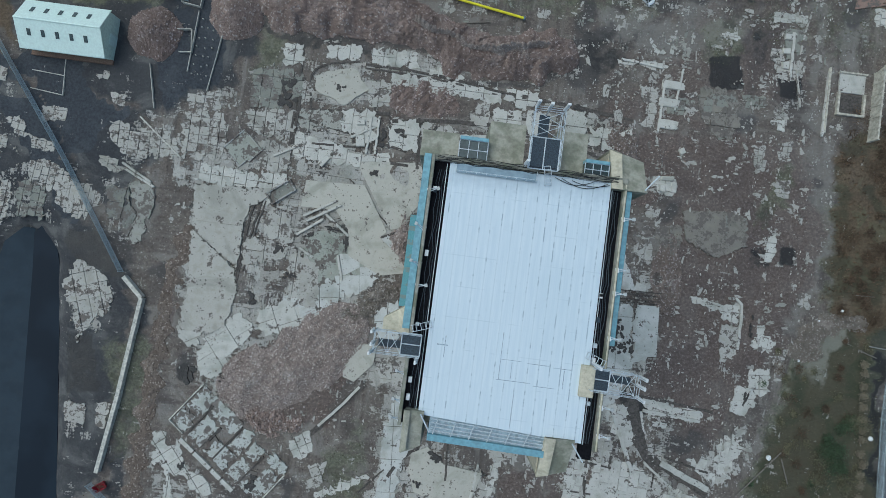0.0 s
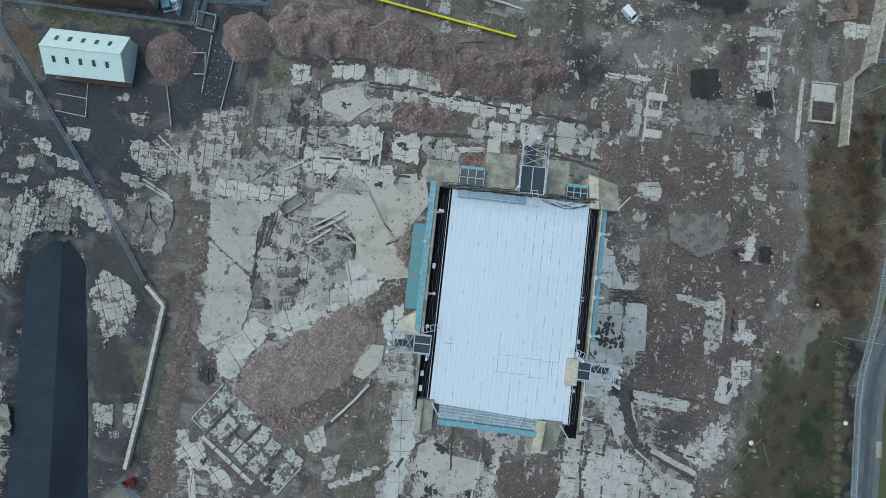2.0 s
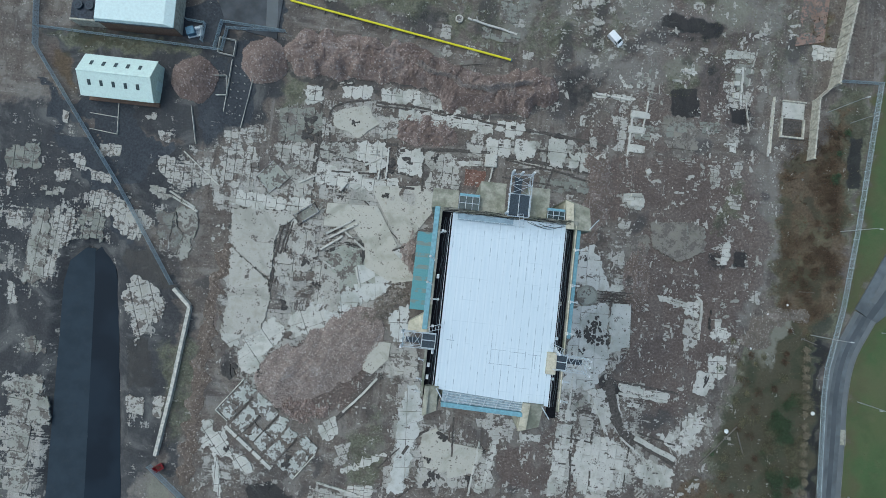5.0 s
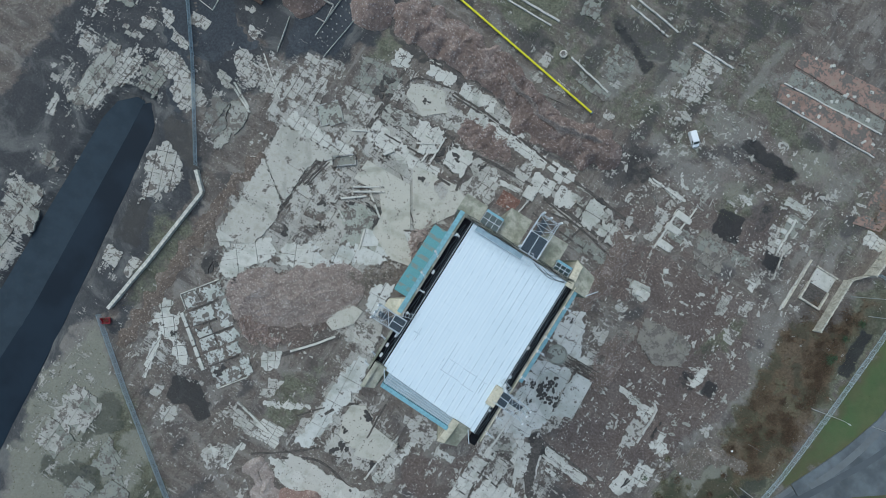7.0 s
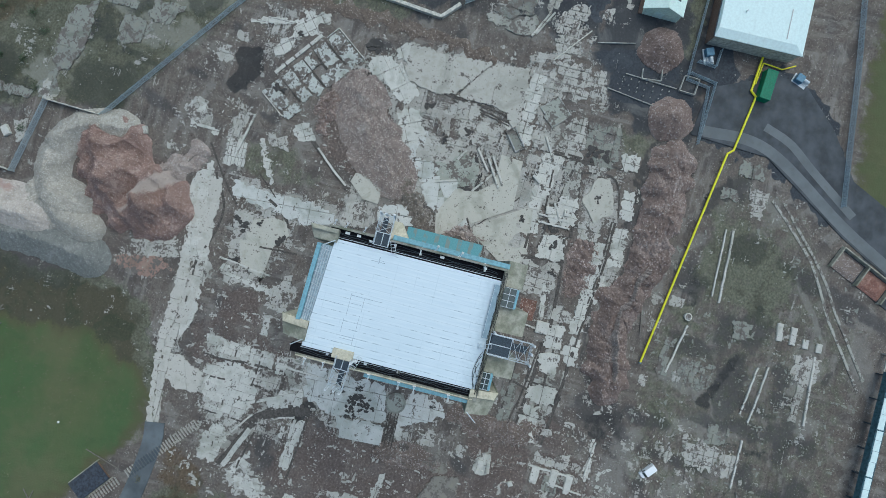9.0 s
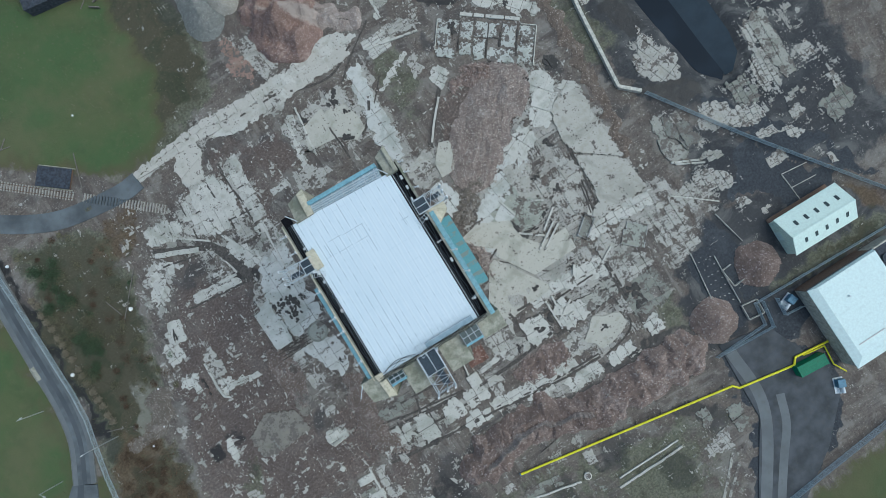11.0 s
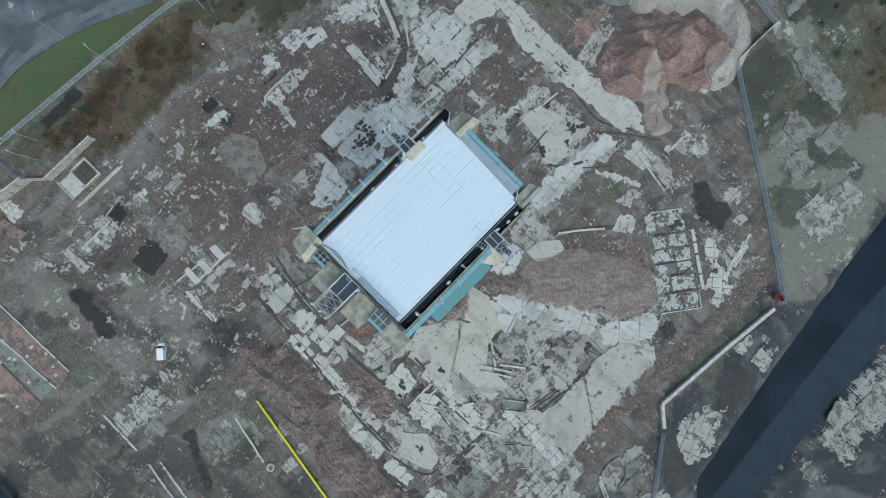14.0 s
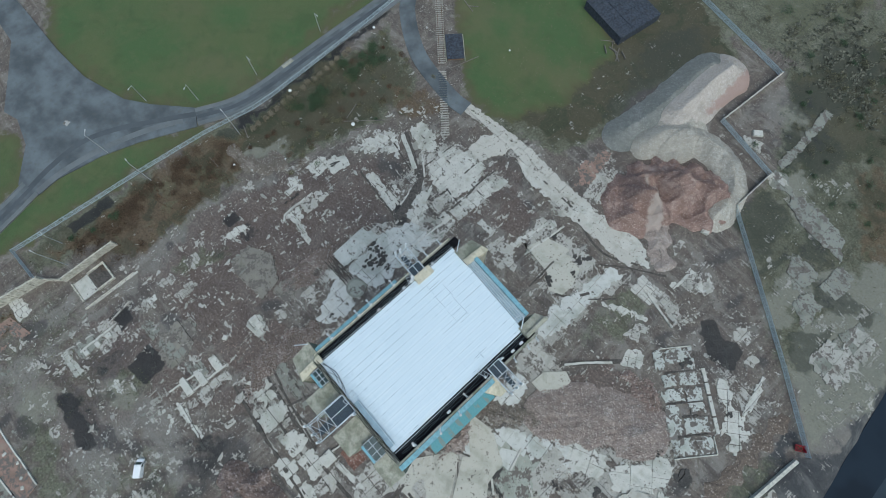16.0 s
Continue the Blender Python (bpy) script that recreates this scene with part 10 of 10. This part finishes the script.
floor(SLAB, 3.0, 4.0, 10, (65.0, -15.5), (68.8, -15.9), (69.8, -18.8), (67.8, -22.0), (63.9, -21.7), (64.8, -17.8))
floor(SLAB, 2.6, 3.2, 5, (67.4, -11.8), (72.3, -11.0), (72.4, -16.7), (69.7, -17.3), (67.6, -14.5))
floor(WORN, 4.0, 4.6, 5, (64.3, -26.1), (68.0, -25.8), (68.0, -35.5), (65.1, -37.3), (62.2, -39.1), (59.8, -37.1), (58.9, -35.7), (64.0, -32.9))
floor(SLAB, 1.4, 2.6, 8, (42.1, -24.6), (43.6, -24.4), (44.7, -28.8), (43.3, -29.7))
floor(WORN, 1.8, 1.8, 0, (44.2, -31.1), (51.1, -32.7), (50.6, -35.7), (46.0, -35.4))
floor(TAN_PATCH, 4.4, 9.0, -4, (-122.5, 8.9), (-118.7, 9.7), (-117.5, -2.3), (-118.3, -10.0), (-123.0, -12.0), (-123.3, -7.5), (-123.1, 1.8))
floor(WORN, 1.5, 1.9, -4, (-118.6, 10.1), (-112.1, 10.7), (-111.2, 6.1), (-112.1, 1.4), (-113.5, -0.3), (-115.1, -5.1), (-113.8, -9.6), (-117.9, -10.8), (-118.7, -3.1), (-117.5, 2.4))
floor(WORN, 1.8, 2.0, -4, (-107.8, 15.8), (-104.0, 16.2), (-99.9, 15.0), (-94.7, 10.9), (-93.1, 4.0), (-96.3, 4.5), (-100.7, 8.7), (-107.2, 11.2))
floor(WEATHERED, 1.8, 2.0, -4, (-110.2, 10.6), (-103.2, 10.5), (-102.9, 2.3), (-109.2, 2.4))
floor(WORN, 2.0, 2.0, -4, (-121.9, 16.0), (-114.8, 15.9), (-115.3, 13.5), (-121.5, 13.2))
floor(WORN, 2.0, 2.0, -4, (-109.4, 21.9), (-103.0, 21.0), (-102.7, 18.6), (-108.2, 18.9))
floor(WORN, 2.0, 2.4, 0, (-127.5, -11.0), (-125.5, -12.3), (-124.3, -17.5), (-126.6, -17.8))
floor(WORN, 2.0, 3.0, 0, (-131.8, 19.7), (-129.4, 19.9), (-128.6, 13.7), (-130.7, 12.0))
floor(TAN_PATCH, 6.0, 4.6, -4, (-123.5, -39.5), (-120.0, -37.6), (-119.3, -36.5), (-114.5, -36.3), (-113.9, -40.8), (-123.3, -41.4))
floor(TAN_PATCH, 7.0, 4.8, -4, (-123.2, -42.2), (-112.5, -41.7), (-110.7, -49.5), (-122.2, -49.2))
floor(TAN_PATCH, 7.0, 4.8, -4, (-122.1, -49.9), (-110.6, -50.0), (-109.3, -57.6), (-121.2, -56.5))
floor(TAN_PATCH, 7.0, 4.2, -4, (-121.1, -57.3), (-110.4, -57.4), (-109.6, -61.3), (-120.5, -61.4))
floor(TAN_PATCH, 7.0, 4.8, -4, (-120.4, -62.1), (-109.0, -62.0), (-108.2, -66.7), (-119.7, -67.2))
floor(WEATHERED, 3.0, 3.0, 0, (-120.6, -27.1), (-117.8, -25.3), (-116.5, -29.0), (-114.0, -28.7), (-114.8, -30.3), (-120.2, -30.1))
floor(SLAB, 2.4, 2.0, -8, (-16.5, 50.1), (-13.5, 51.1), (-7.8, 48.9), (-10.0, 48.0), (-16.4, 48.8))
floor(SLAB, 2.6, 2.4, 0, (2.5, 47.7), (10.3, 47.6), (10.5, 45.6), (7.6, 42.9), (2.8, 44.8))
floor(WORN, 2.4, 2.0, 0, (12.0, 46.5), (16.9, 46.7), (16.8, 45.1), (12.1, 45.0))
floor(SLAB, 3.6, 2.6, 0, (-0.1, 42.2), (6.9, 42.6), (6.8, 37.8), (0.6, 37.5))
floor(WORN, 3.0, 3.0, 0, (-4.1, 43.4), (-1.0, 43.4), (-0.8, 36.6), (-4.4, 38.3))
floor(SLAB, 4.8, 4.4, 0, (8.4, 43.0), (13.6, 42.7), (13.9, 38.5), (9.4, 37.1), (8.2, 39.9))
floor(SLAB, 4.4, 4.4, 0, (18.1, 44.8), (22.3, 44.4), (22.6, 41.3), (22.2, 36.5), (18.3, 36.5), (17.4, 41.6))
floor(SLAB, 3.4, 4.4, 0, (23.1, 41.0), (28.8, 41.1), (31.2, 40.6), (33.4, 41.6), (33.1, 36.8), (28.5, 35.9), (23.4, 37.0))
floor(WORN, 3.0, 2.6, 0, (22.3, 44.4), (25.4, 44.7), (25.2, 41.8), (23.0, 41.6))
floor(WORN, 2.2, 2.6, 0, (28.4, 45.8), (30.7, 46.0), (31.0, 42.9), (29.1, 43.2))
floor(SLAB, 2.2, 2.0, 0, (-10.4, 35.6), (-8.1, 35.9), (-8.2, 33.5), (-9.9, 33.7))
floor(SLAB, 3.0, 1.6, 0, (-7.2, 35.2), (-0.8, 35.8), (-0.9, 34.5), (-6.8, 33.7))
floor(WEATHERED, 3.4, 2.4, 0, (15.5, 33.5), (24.0, 33.6), (29.5, 32.9), (29.8, 30.2), (21.3, 29.4), (16.2, 30.4))
floor(WORN, 2.2, 3.0, 0, (34.1, 52.7), (38.8, 52.4), (38.6, 48.4), (38.8, 42.9), (36.5, 42.7), (34.9, 43.3), (37.0, 45.9))
floor(SLAB, 1.4, 1.0, -4, (28.1, 58.4), (37.5, 58.9), (40.6, 58.1), (39.2, 56.4), (34.4, 57.5), (28.5, 57.2))
floor(SLAB, 1.4, 1.2, -30, (35.4, 64.8), (37.2, 62.5), (39.6, 61.2), (37.3, 61.0), (35.5, 63.2))
floor(SLAB, 1.2, 1.2, -20, (41.0, 63.7), (43.1, 62.3), (42.0, 60.6), (40.4, 61.3))
floor(WORN, 1.8, 1.6, -8, (-16.5, 66.0), (-14.3, 67.5), (-11.8, 66.2), (-12.5, 64.5), (-14.8, 64.6))
floor(WORN, 4.0, 2.8, -1, (-16.0, 69.3), (-15.9, 73.6), (-13.1, 73.2), (-13.1, 69.2))
floor(WEATHERED, 5.2, 4.6, -1, (-13.6, 88.1), (-13.5, 93.7), (-8.7, 92.7), (-8.7, 88.7))
floor(WORN, 3.4, 3.4, -1, (-8.4, 107.2), (-8.7, 114.5), (-2.6, 114.3), (-0.3, 111.7), (-1.1, 109.7), (-2.8, 107.0))
floor(WORN, 2.2, 3.4, -1, (-0.5, 109.7), (0.0, 111.7), (10.1, 111.3), (10.1, 109.2))
floor(WEATHERED, 1.8, 1.8, 0, (1.4, 75.4), (0.0, 85.9), (8.0, 85.3), (7.9, 79.2), (4.6, 76.1))
floor(WORN, 2.6, 2.8, 0, (20.6, 82.0), (22.4, 92.3), (29.5, 91.6), (28.6, 84.1), (25.4, 82.6))
floor(WORN, 4.2, 1.8, 0, (23.2, 93.1), (23.3, 97.9), (29.6, 96.9), (29.6, 92.5))
floor(WEATHERED, 2.6, 2.6, 0, (16.3, 87.8), (16.4, 94.2), (20.9, 93.2), (22.0, 87.5))
floor(WORN, 4.0, 4.0, 5, (-71.7, 66.6), (-71.6, 73.1), (-67.5, 73.8), (-67.1, 68.0))
floor(WEATHERED, 4.0, 4.0, 5, (-58.4, 80.0), (-57.4, 87.3), (-53.7, 87.1), (-53.8, 79.8))
floor(WORN, 2.4, 2.4, 5, (-51.0, 83.8), (-50.9, 89.5), (-42.7, 88.8), (-42.8, 85.9))
floor(WEATHERED, 3.0, 3.0, 5, (-49.4, 76.4), (-49.4, 80.5), (-46.1, 81.2), (-46.2, 76.3))
floor(WORN, 1.6, 1.6, 0, (24.5, 78.6), (26.9, 80.2), (30.0, 78.8), (28.4, 77.7))
floor(WORN, 5.0, 5.4, 0, (-78.3, -85.5), (-77.3, -76.6), (-67.6, -77.5), (-67.7, -87.1), (-73.4, -86.3))
floor(WORN, 5.0, 5.0, 0, (-77.7, -95.9), (-78.3, -85.6), (-73.4, -86.4), (-71.0, -89.5), (-71.1, -95.9))
floor(WEATHERED, 5.0, 5.0, 0, (-62.4, -107.1), (-61.4, -97.5), (-57.3, -97.5), (-57.0, -106.3))
floor(WEATHERED, 5.0, 5.0, 0, (-61.3, -93.5), (-61.2, -83.9), (-54.7, -87.9), (-55.6, -92.7))
floor(WEATHERED, 5.0, 6.0, 0, (-54.9, -100.3), (-54.0, -93.5), (-52.4, -91.1), (-46.8, -95.9), (-46.9, -100.6))
floor(WORN, 3.0, 3.4, 0, (-53.7, -73.5), (-52.7, -67.1), (-48.7, -66.3), (-48.8, -71.9))
floor(WORN, 2.6, 2.4, 0, (-58.4, -67.9), (-57.9, -63.1), (-55.1, -64.7), (-56.0, -67.4))
floor(SLAB, 1.2, 3.0, 8, (-62.5, -65.4), (-64.4, -55.8), (-63.4, -55.5), (-61.5, -65.1))
floor(SLAB, 3.0, 4.6, 4, (-20.5, -65.6), (-17.3, -64.0), (-9.3, -64.6), (-6.1, -62.5), (1.9, -61.8), (1.0, -65.7), (-3.0, -67.3), (-8.6, -69.6), (-15.8, -68.8))
floor(SLAB, 2.2, 4.0, 4, (-16.5, -63.6), (-16.4, -61.2), (-5.3, -61.7), (-7.7, -63.8))
floor(SLAB, 2.6, 1.0, 2, (-28.5, -62.7), (-27.6, -56.8), (-21.1, -56.4), (-20.4, -62.4))
floor(WORN, 2.6, 3.2, 2, (-17.1, -56.1), (-17.0, -49.7), (-12.2, -49.8), (-13.1, -56.1))
floor(SLAB, 2.0, 2.0, 0, (-35.9, -75.9), (-35.8, -70.3), (-33.4, -70.3), (-33.5, -75.1))
floor(SLAB, 1.6, 4.0, 0, (-30.3, -74.3), (-29.3, -65.6), (-27.7, -65.6), (-28.4, -74.3))
floor(WORN, 2.0, 2.0, 0, (-22.4, -79.1), (-23.1, -73.6), (-20.7, -75.2), (-20.8, -78.7))
floor(SLAB, 2.6, 3.0, -8, (66.4, -25.2), (66.4, -32.0), (63.7, -38.6), (61.8, -37.4), (63.0, -31.2), (65.3, -26.4))
floor(SLAB, 2.4, 2.4, -8, (73.1, -4.4), (71.6, -7.4), (67.0, -5.8), (69.2, -2.2))
floor(SLAB, 2.2, 3.0, -8, (60.6, -43.9), (60.4, -48.3), (54.0, -47.1), (52.2, -40.9), (55.0, -41.9))
floor(SLAB, 3.0, 3.0, -10, (44.4, -44.2), (41.2, -50.4), (36.3, -50.5), (33.2, -47.2), (35.0, -41.3), (41.6, -40.5))
floor(SLAB, 2.6, 2.4, -10, (34.7, -37.6), (32.0, -51.2), (27.3, -53.7), (28.3, -40.8), (30.9, -35.3))
floor(WORN, 3.0, 3.0, -8, (52.2, -40.9), (47.3, -49.1), (44.9, -44.2), (46.5, -39.2))
floor(WORN, 6.0, 5.0, 7, (43.6, -53.2), (42.1, -58.3), (36.9, -60.0), (37.3, -56.1), (37.6, -51.7), (41.2, -50.4))
floor(SLAB, 5.0, 3.6, 7, (29.8, -61.2), (24.2, -62.5), (13.3, -61.3), (15.6, -58.8), (24.0, -58.7))
floor(WORN, 4.0, 4.0, 7, (14.4, -58.8), (9.2, -61.9), (6.1, -60.1), (8.4, -57.6))
floor(SLAB, 3.4, 3.6, 7, (9.9, -65.0), (5.9, -66.9), (1.7, -66.3), (1.5, -61.4), (5.5, -59.5))
floor(SLAB, 3.6, 3.4, 7, (1.6, -65.1), (-1.7, -68.8), (-5.9, -68.2), (-7.1, -65.7), (-1.9, -63.9))
floor(SLAB, 4.6, 4.2, 7, (-6.7, -67.8), (-9.9, -70.0), (-16.9, -67.6), (-17.6, -64.6), (-10.7, -64.5))
floor(SLAB, 4.4, 3.2, 7, (-5.0, -62.0), (-9.5, -64.5), (-15.9, -62.7), (-14.3, -60.9), (-7.9, -60.2))
floor(RED_FLOOR, 4.0, 4.0, -10, (15.8, -73.2), (14.6, -84.0), (11.9, -84.2), (11.9, -78.8), (11.5, -71.3))
floor(WORN, 2.6, 2.6, -10, (11.2, -73.4), (7.8, -82.0), (5.4, -80.7), (7.3, -71.9))
floor(SLAB, 2.4, 2.2, -8, (12.5, -39.7), (8.6, -55.6), (6.7, -54.8), (10.2, -41.0))
floor(WORN, 2.6, 2.6, 0, (15.4, -35.7), (11.0, -40.6), (7.2, -35.9), (9.4, -32.3))
floor(WORN, 3.4, 3.4, 0, (-11.6, -119.7), (-18.0, -122.8), (-18.8, -118.2), (-15.2, -118.3))
floor(WORN, 4.0, 4.0, 0, (-25.4, -113.4), (-27.0, -117.9), (-31.8, -116.5), (-28.9, -112.0))
floor(WEATHERED, 6.0, 6.0, 0, (-35.3, -111.2), (-36.4, -116.3), (-45.0, -116.7), (-54.1, -113.8), (-54.2, -108.8), (-45.7, -108.4))
floor(WEATHERED, 8.0, 5.0, 0, (-23.3, -146.6), (-26.3, -147.2), (-27.5, -123.8), (-27.0, -119.2), (-24.6, -120.6), (-24.9, -131.8))
floor(WORN, 2.0, 2.0, 0, (-34.4, -71.9), (-33.8, -74.9), (-37.2, -74.9), (-36.7, -70.7))
floor(WORN, 2.6, 2.6, 0, (-48.4, -68.9), (-49.5, -71.3), (-53.9, -72.5), (-53.3, -68.3), (-50.1, -67.1))
floor(CLEAN, 5.0, 5.0, 8, (-32.0, 7.6), (-18.6, 8.9), (-18.0, 3.6), (-24.4, -4.4), (-30.4, -7.2), (-36.3, -12.9), (-44.0, -12.8), (-43.7, -8.5), (-35.6, -4.9), (-32.1, -1.9))
floor(CLEAN, 4.0, 5.0, 4, (-21.8, -9.4), (-16.7, -5.8), (-15.7, -16.2), (-19.9, -16.6))
floor(WORN, 2.4, 2.4, 0, (-47.1, 43.1), (-43.5, 43.4), (-43.5, 38.7), (-46.2, 37.6))
floor(WORN, 2.6, 2.6, 0, (-54.7, 27.3), (-47.3, 28.1), (-47.0, 21.1), (-53.9, 20.4))
floor(SLAB, 3.2, 3.2, 0, (-53.0, 19.7), (-46.9, 20.3), (-47.1, 15.6), (-51.4, 12.0), (-53.3, 15.0))
floor(WORN, 1.8, 1.8, -6, (-8.9, 68.4), (-4.1, 67.6), (-4.2, 65.3), (-8.3, 65.9))
floor(WORN, 1.8, 1.8, -6, (7.6, 68.4), (10.8, 67.9), (10.7, 65.8), (7.8, 66.0))
floor(WEATHERED, 2.6, 2.6, -6, (-4.7, 73.6), (6.4, 73.1), (6.4, 69.9), (-4.1, 70.5))
floor(WEATHERED, 2.6, 2.6, 0, (41.2, 51.0), (47.5, 50.8), (47.0, 46.9), (41.6, 46.6))
floor(WORN, 1.5, 1.5, 0, (43.3, 63.9), (45.7, 63.4), (45.1, 60.9), (43.5, 61.1))
floor(WORN, 1.6, 1.8, 0, (39.4, 7.1), (41.7, 7.7), (42.3, 4.4), (40.2, 3.8))
floor(WORN, 1.6, 1.6, 0, (38.8, 24.1), (42.7, 23.7), (42.1, 21.3), (39.3, 21.4))
floor(WORN, 2.0, 2.4, 5, (77.0, 7.8), (80.4, 7.8), (80.3, 4.3), (77.6, 4.8))
floor(SLAB, 1.6, 1.8, 5, (68.2, -1.0), (70.0, -0.6), (70.5, -3.3), (68.7, -3.7))
floor(WORN, 2.0, 2.0, 0, (60.0, -29.6), (61.5, -29.4), (61.5, -35.4), (60.1, -35.5))
floor(SLAB, 2.0, 2.2, 0, (-30.4, -52.7), (-18.9, -47.1), (-18.2, -48.2), (-29.7, -54.1))
floor(WORN, 2.2, 2.2, 30, (-32.6, -47.0), (-28.2, -45.1), (-29.1, -51.1), (-31.9, -52.9))
floor(WORN, 2.0, 2.0, -4, (-130.0, 7.4), (-126.3, 8.5), (-125.3, 4.7), (-129.4, 2.8))
floor(WORN, 1.8, 2.0, -4, (-118.5, 20.2), (-114.8, 21.4), (-114.1, 18.3), (-117.7, 17.2))


# ---- mud and standing dirt left lying on the floors ----
STAIN = plain("dark_wet_mud", (0.052, 0.048, 0.045), 0.7, 0.0, 2.5, 0.35, 0.2)


def mud(x, y, long, wide, turn, pieces=5, material=STAIN):
    """A few ragged pats of thin mud, close together."""
    bm = bmesh.new()
    c, s = math.cos(radians(turn)), math.sin(radians(turn))
    pieces *= 3
    for k in range(pieces):
        u, v = floor_r.gauss(0, 0.5) * long, floor_r.gauss(0, 0.5) * wide
        size = 1.15 / math.sqrt(pieces) * floor_r.uniform(0.6, 1.1)
        n = 22
        ring = []
        r1, r2, p1, p2 = floor_r.uniform(0.1, 0.3), floor_r.uniform(0.05, 0.2), floor_r.uniform(0, 6), floor_r.uniform(0, 6)
        for i in range(n):
            a = 2 * math.pi * i / n
            q = size * (1 + r1 * math.sin(2 * a + p1) + r2 * math.sin(5 * a + p2) + floor_r.uniform(-0.1, 0.1))
            pu, pv = u + q * long * math.cos(a), v + q * wide * math.sin(a)
            ring.append((pu * c - pv * s, pu * s + pv * c))
        prism(bm, ring, -0.1, 0.25 + 0.004 * k)
    ob = tagged(mesh_object("mud_patch", bm, material), "dark pats of wet mud on a concrete floor", "mud", "mud patches", "structure")
    ob.location = (x, y, level(x, y))


mud(-20.4, 34.2, 1.6, 1.3, 0, 3)
mud(35.5, -6.3, 1.6, 1.9, 30, 6)
mud(34.3, -10.2, 1.2, 1.2, 0, 4)
mud(37.8, -9.8, 1.4, 1.8, 20, 4)
mud(30.8, -9.0, 0.8, 1.0, 0, 4)
mud(32.7, -13.4, 0.8, 0.8, 0, 5)
mud(30.9, 11.7, 0.6, 0.9, 0, 3)
mud(-49.3, 42.0, 1.6, 2.2, 0, 3)
mud(-49.6, 38.0, 2.0, 1.6, 0, 3)
mud(-50.8, -9.5, 1.4, 1.6, 0, 2)
mud(-36.8, 42.5, 1.2, 1.0, 0, 3)
mud(-3.6, -41.1, 1.8, 1.1, 0, 3)
mud(-6.7, -47.7, 0.8, 0.9, 0, 2)
mud(6.4, -45.3, 1.2, 2.4, 10, 4)
mud(-5.5, -51.7, 1.6, 2.2, 0, 2)
mud(5.1, -52.1, 1.0, 2.0, 0, 3)
mud(-62.4, -28.9, 1.6, 2.2, 0, 2)
mud(-55.2, -28.9, 1.0, 0.8, 0, 2)
mud(-62.2, -14.4, 1.2, 0.6, 0, 4)
mud(-26.2, 23.1, 1.0, 1.0, 30, 2)
mud(-25.6, 31.8, 1.2, 1.6, 0, 2)
mud(-13.5, 35.3, 0.8, 1.2, 0, 3)
mud(66.9, -1.6, 0.5, 1.6, 0, 3)
mud(-44.8, -52.6, 1.8, 1.6, 45, 3)
mud(-50.4, -36.8, 1.0, 0.8, 40, 3)
mud(-61.8, -50.6, 0.8, 0.8, 0, 2)
mud(67.4, -18.3, 0.7, 1.6, -15, 3)
mud(19.9, 44.9, 1.4, 0.8, 0, 2)
mud(33.5, -8.7, 2.0, 2.2, 0, 8)
mud(-30.6, 6.0, 0.7, 2.6, 8, 4)
mud(-30.3, 1.6, 0.5, 1.6, 0, 3)
mud(-34.4, 8.8, 2.2, 0.6, -12, 4)
mud(-36.2, 0.4, 1.6, 0.6, -40, 3)
mud(-39.6, 6.8, 1.2, 0.8, 40, 3)
mud(-46.4, 2.6, 1.0, 1.4, 0, 3)
mud(-43.0, -3.6, 1.4, 0.8, 0, 3)
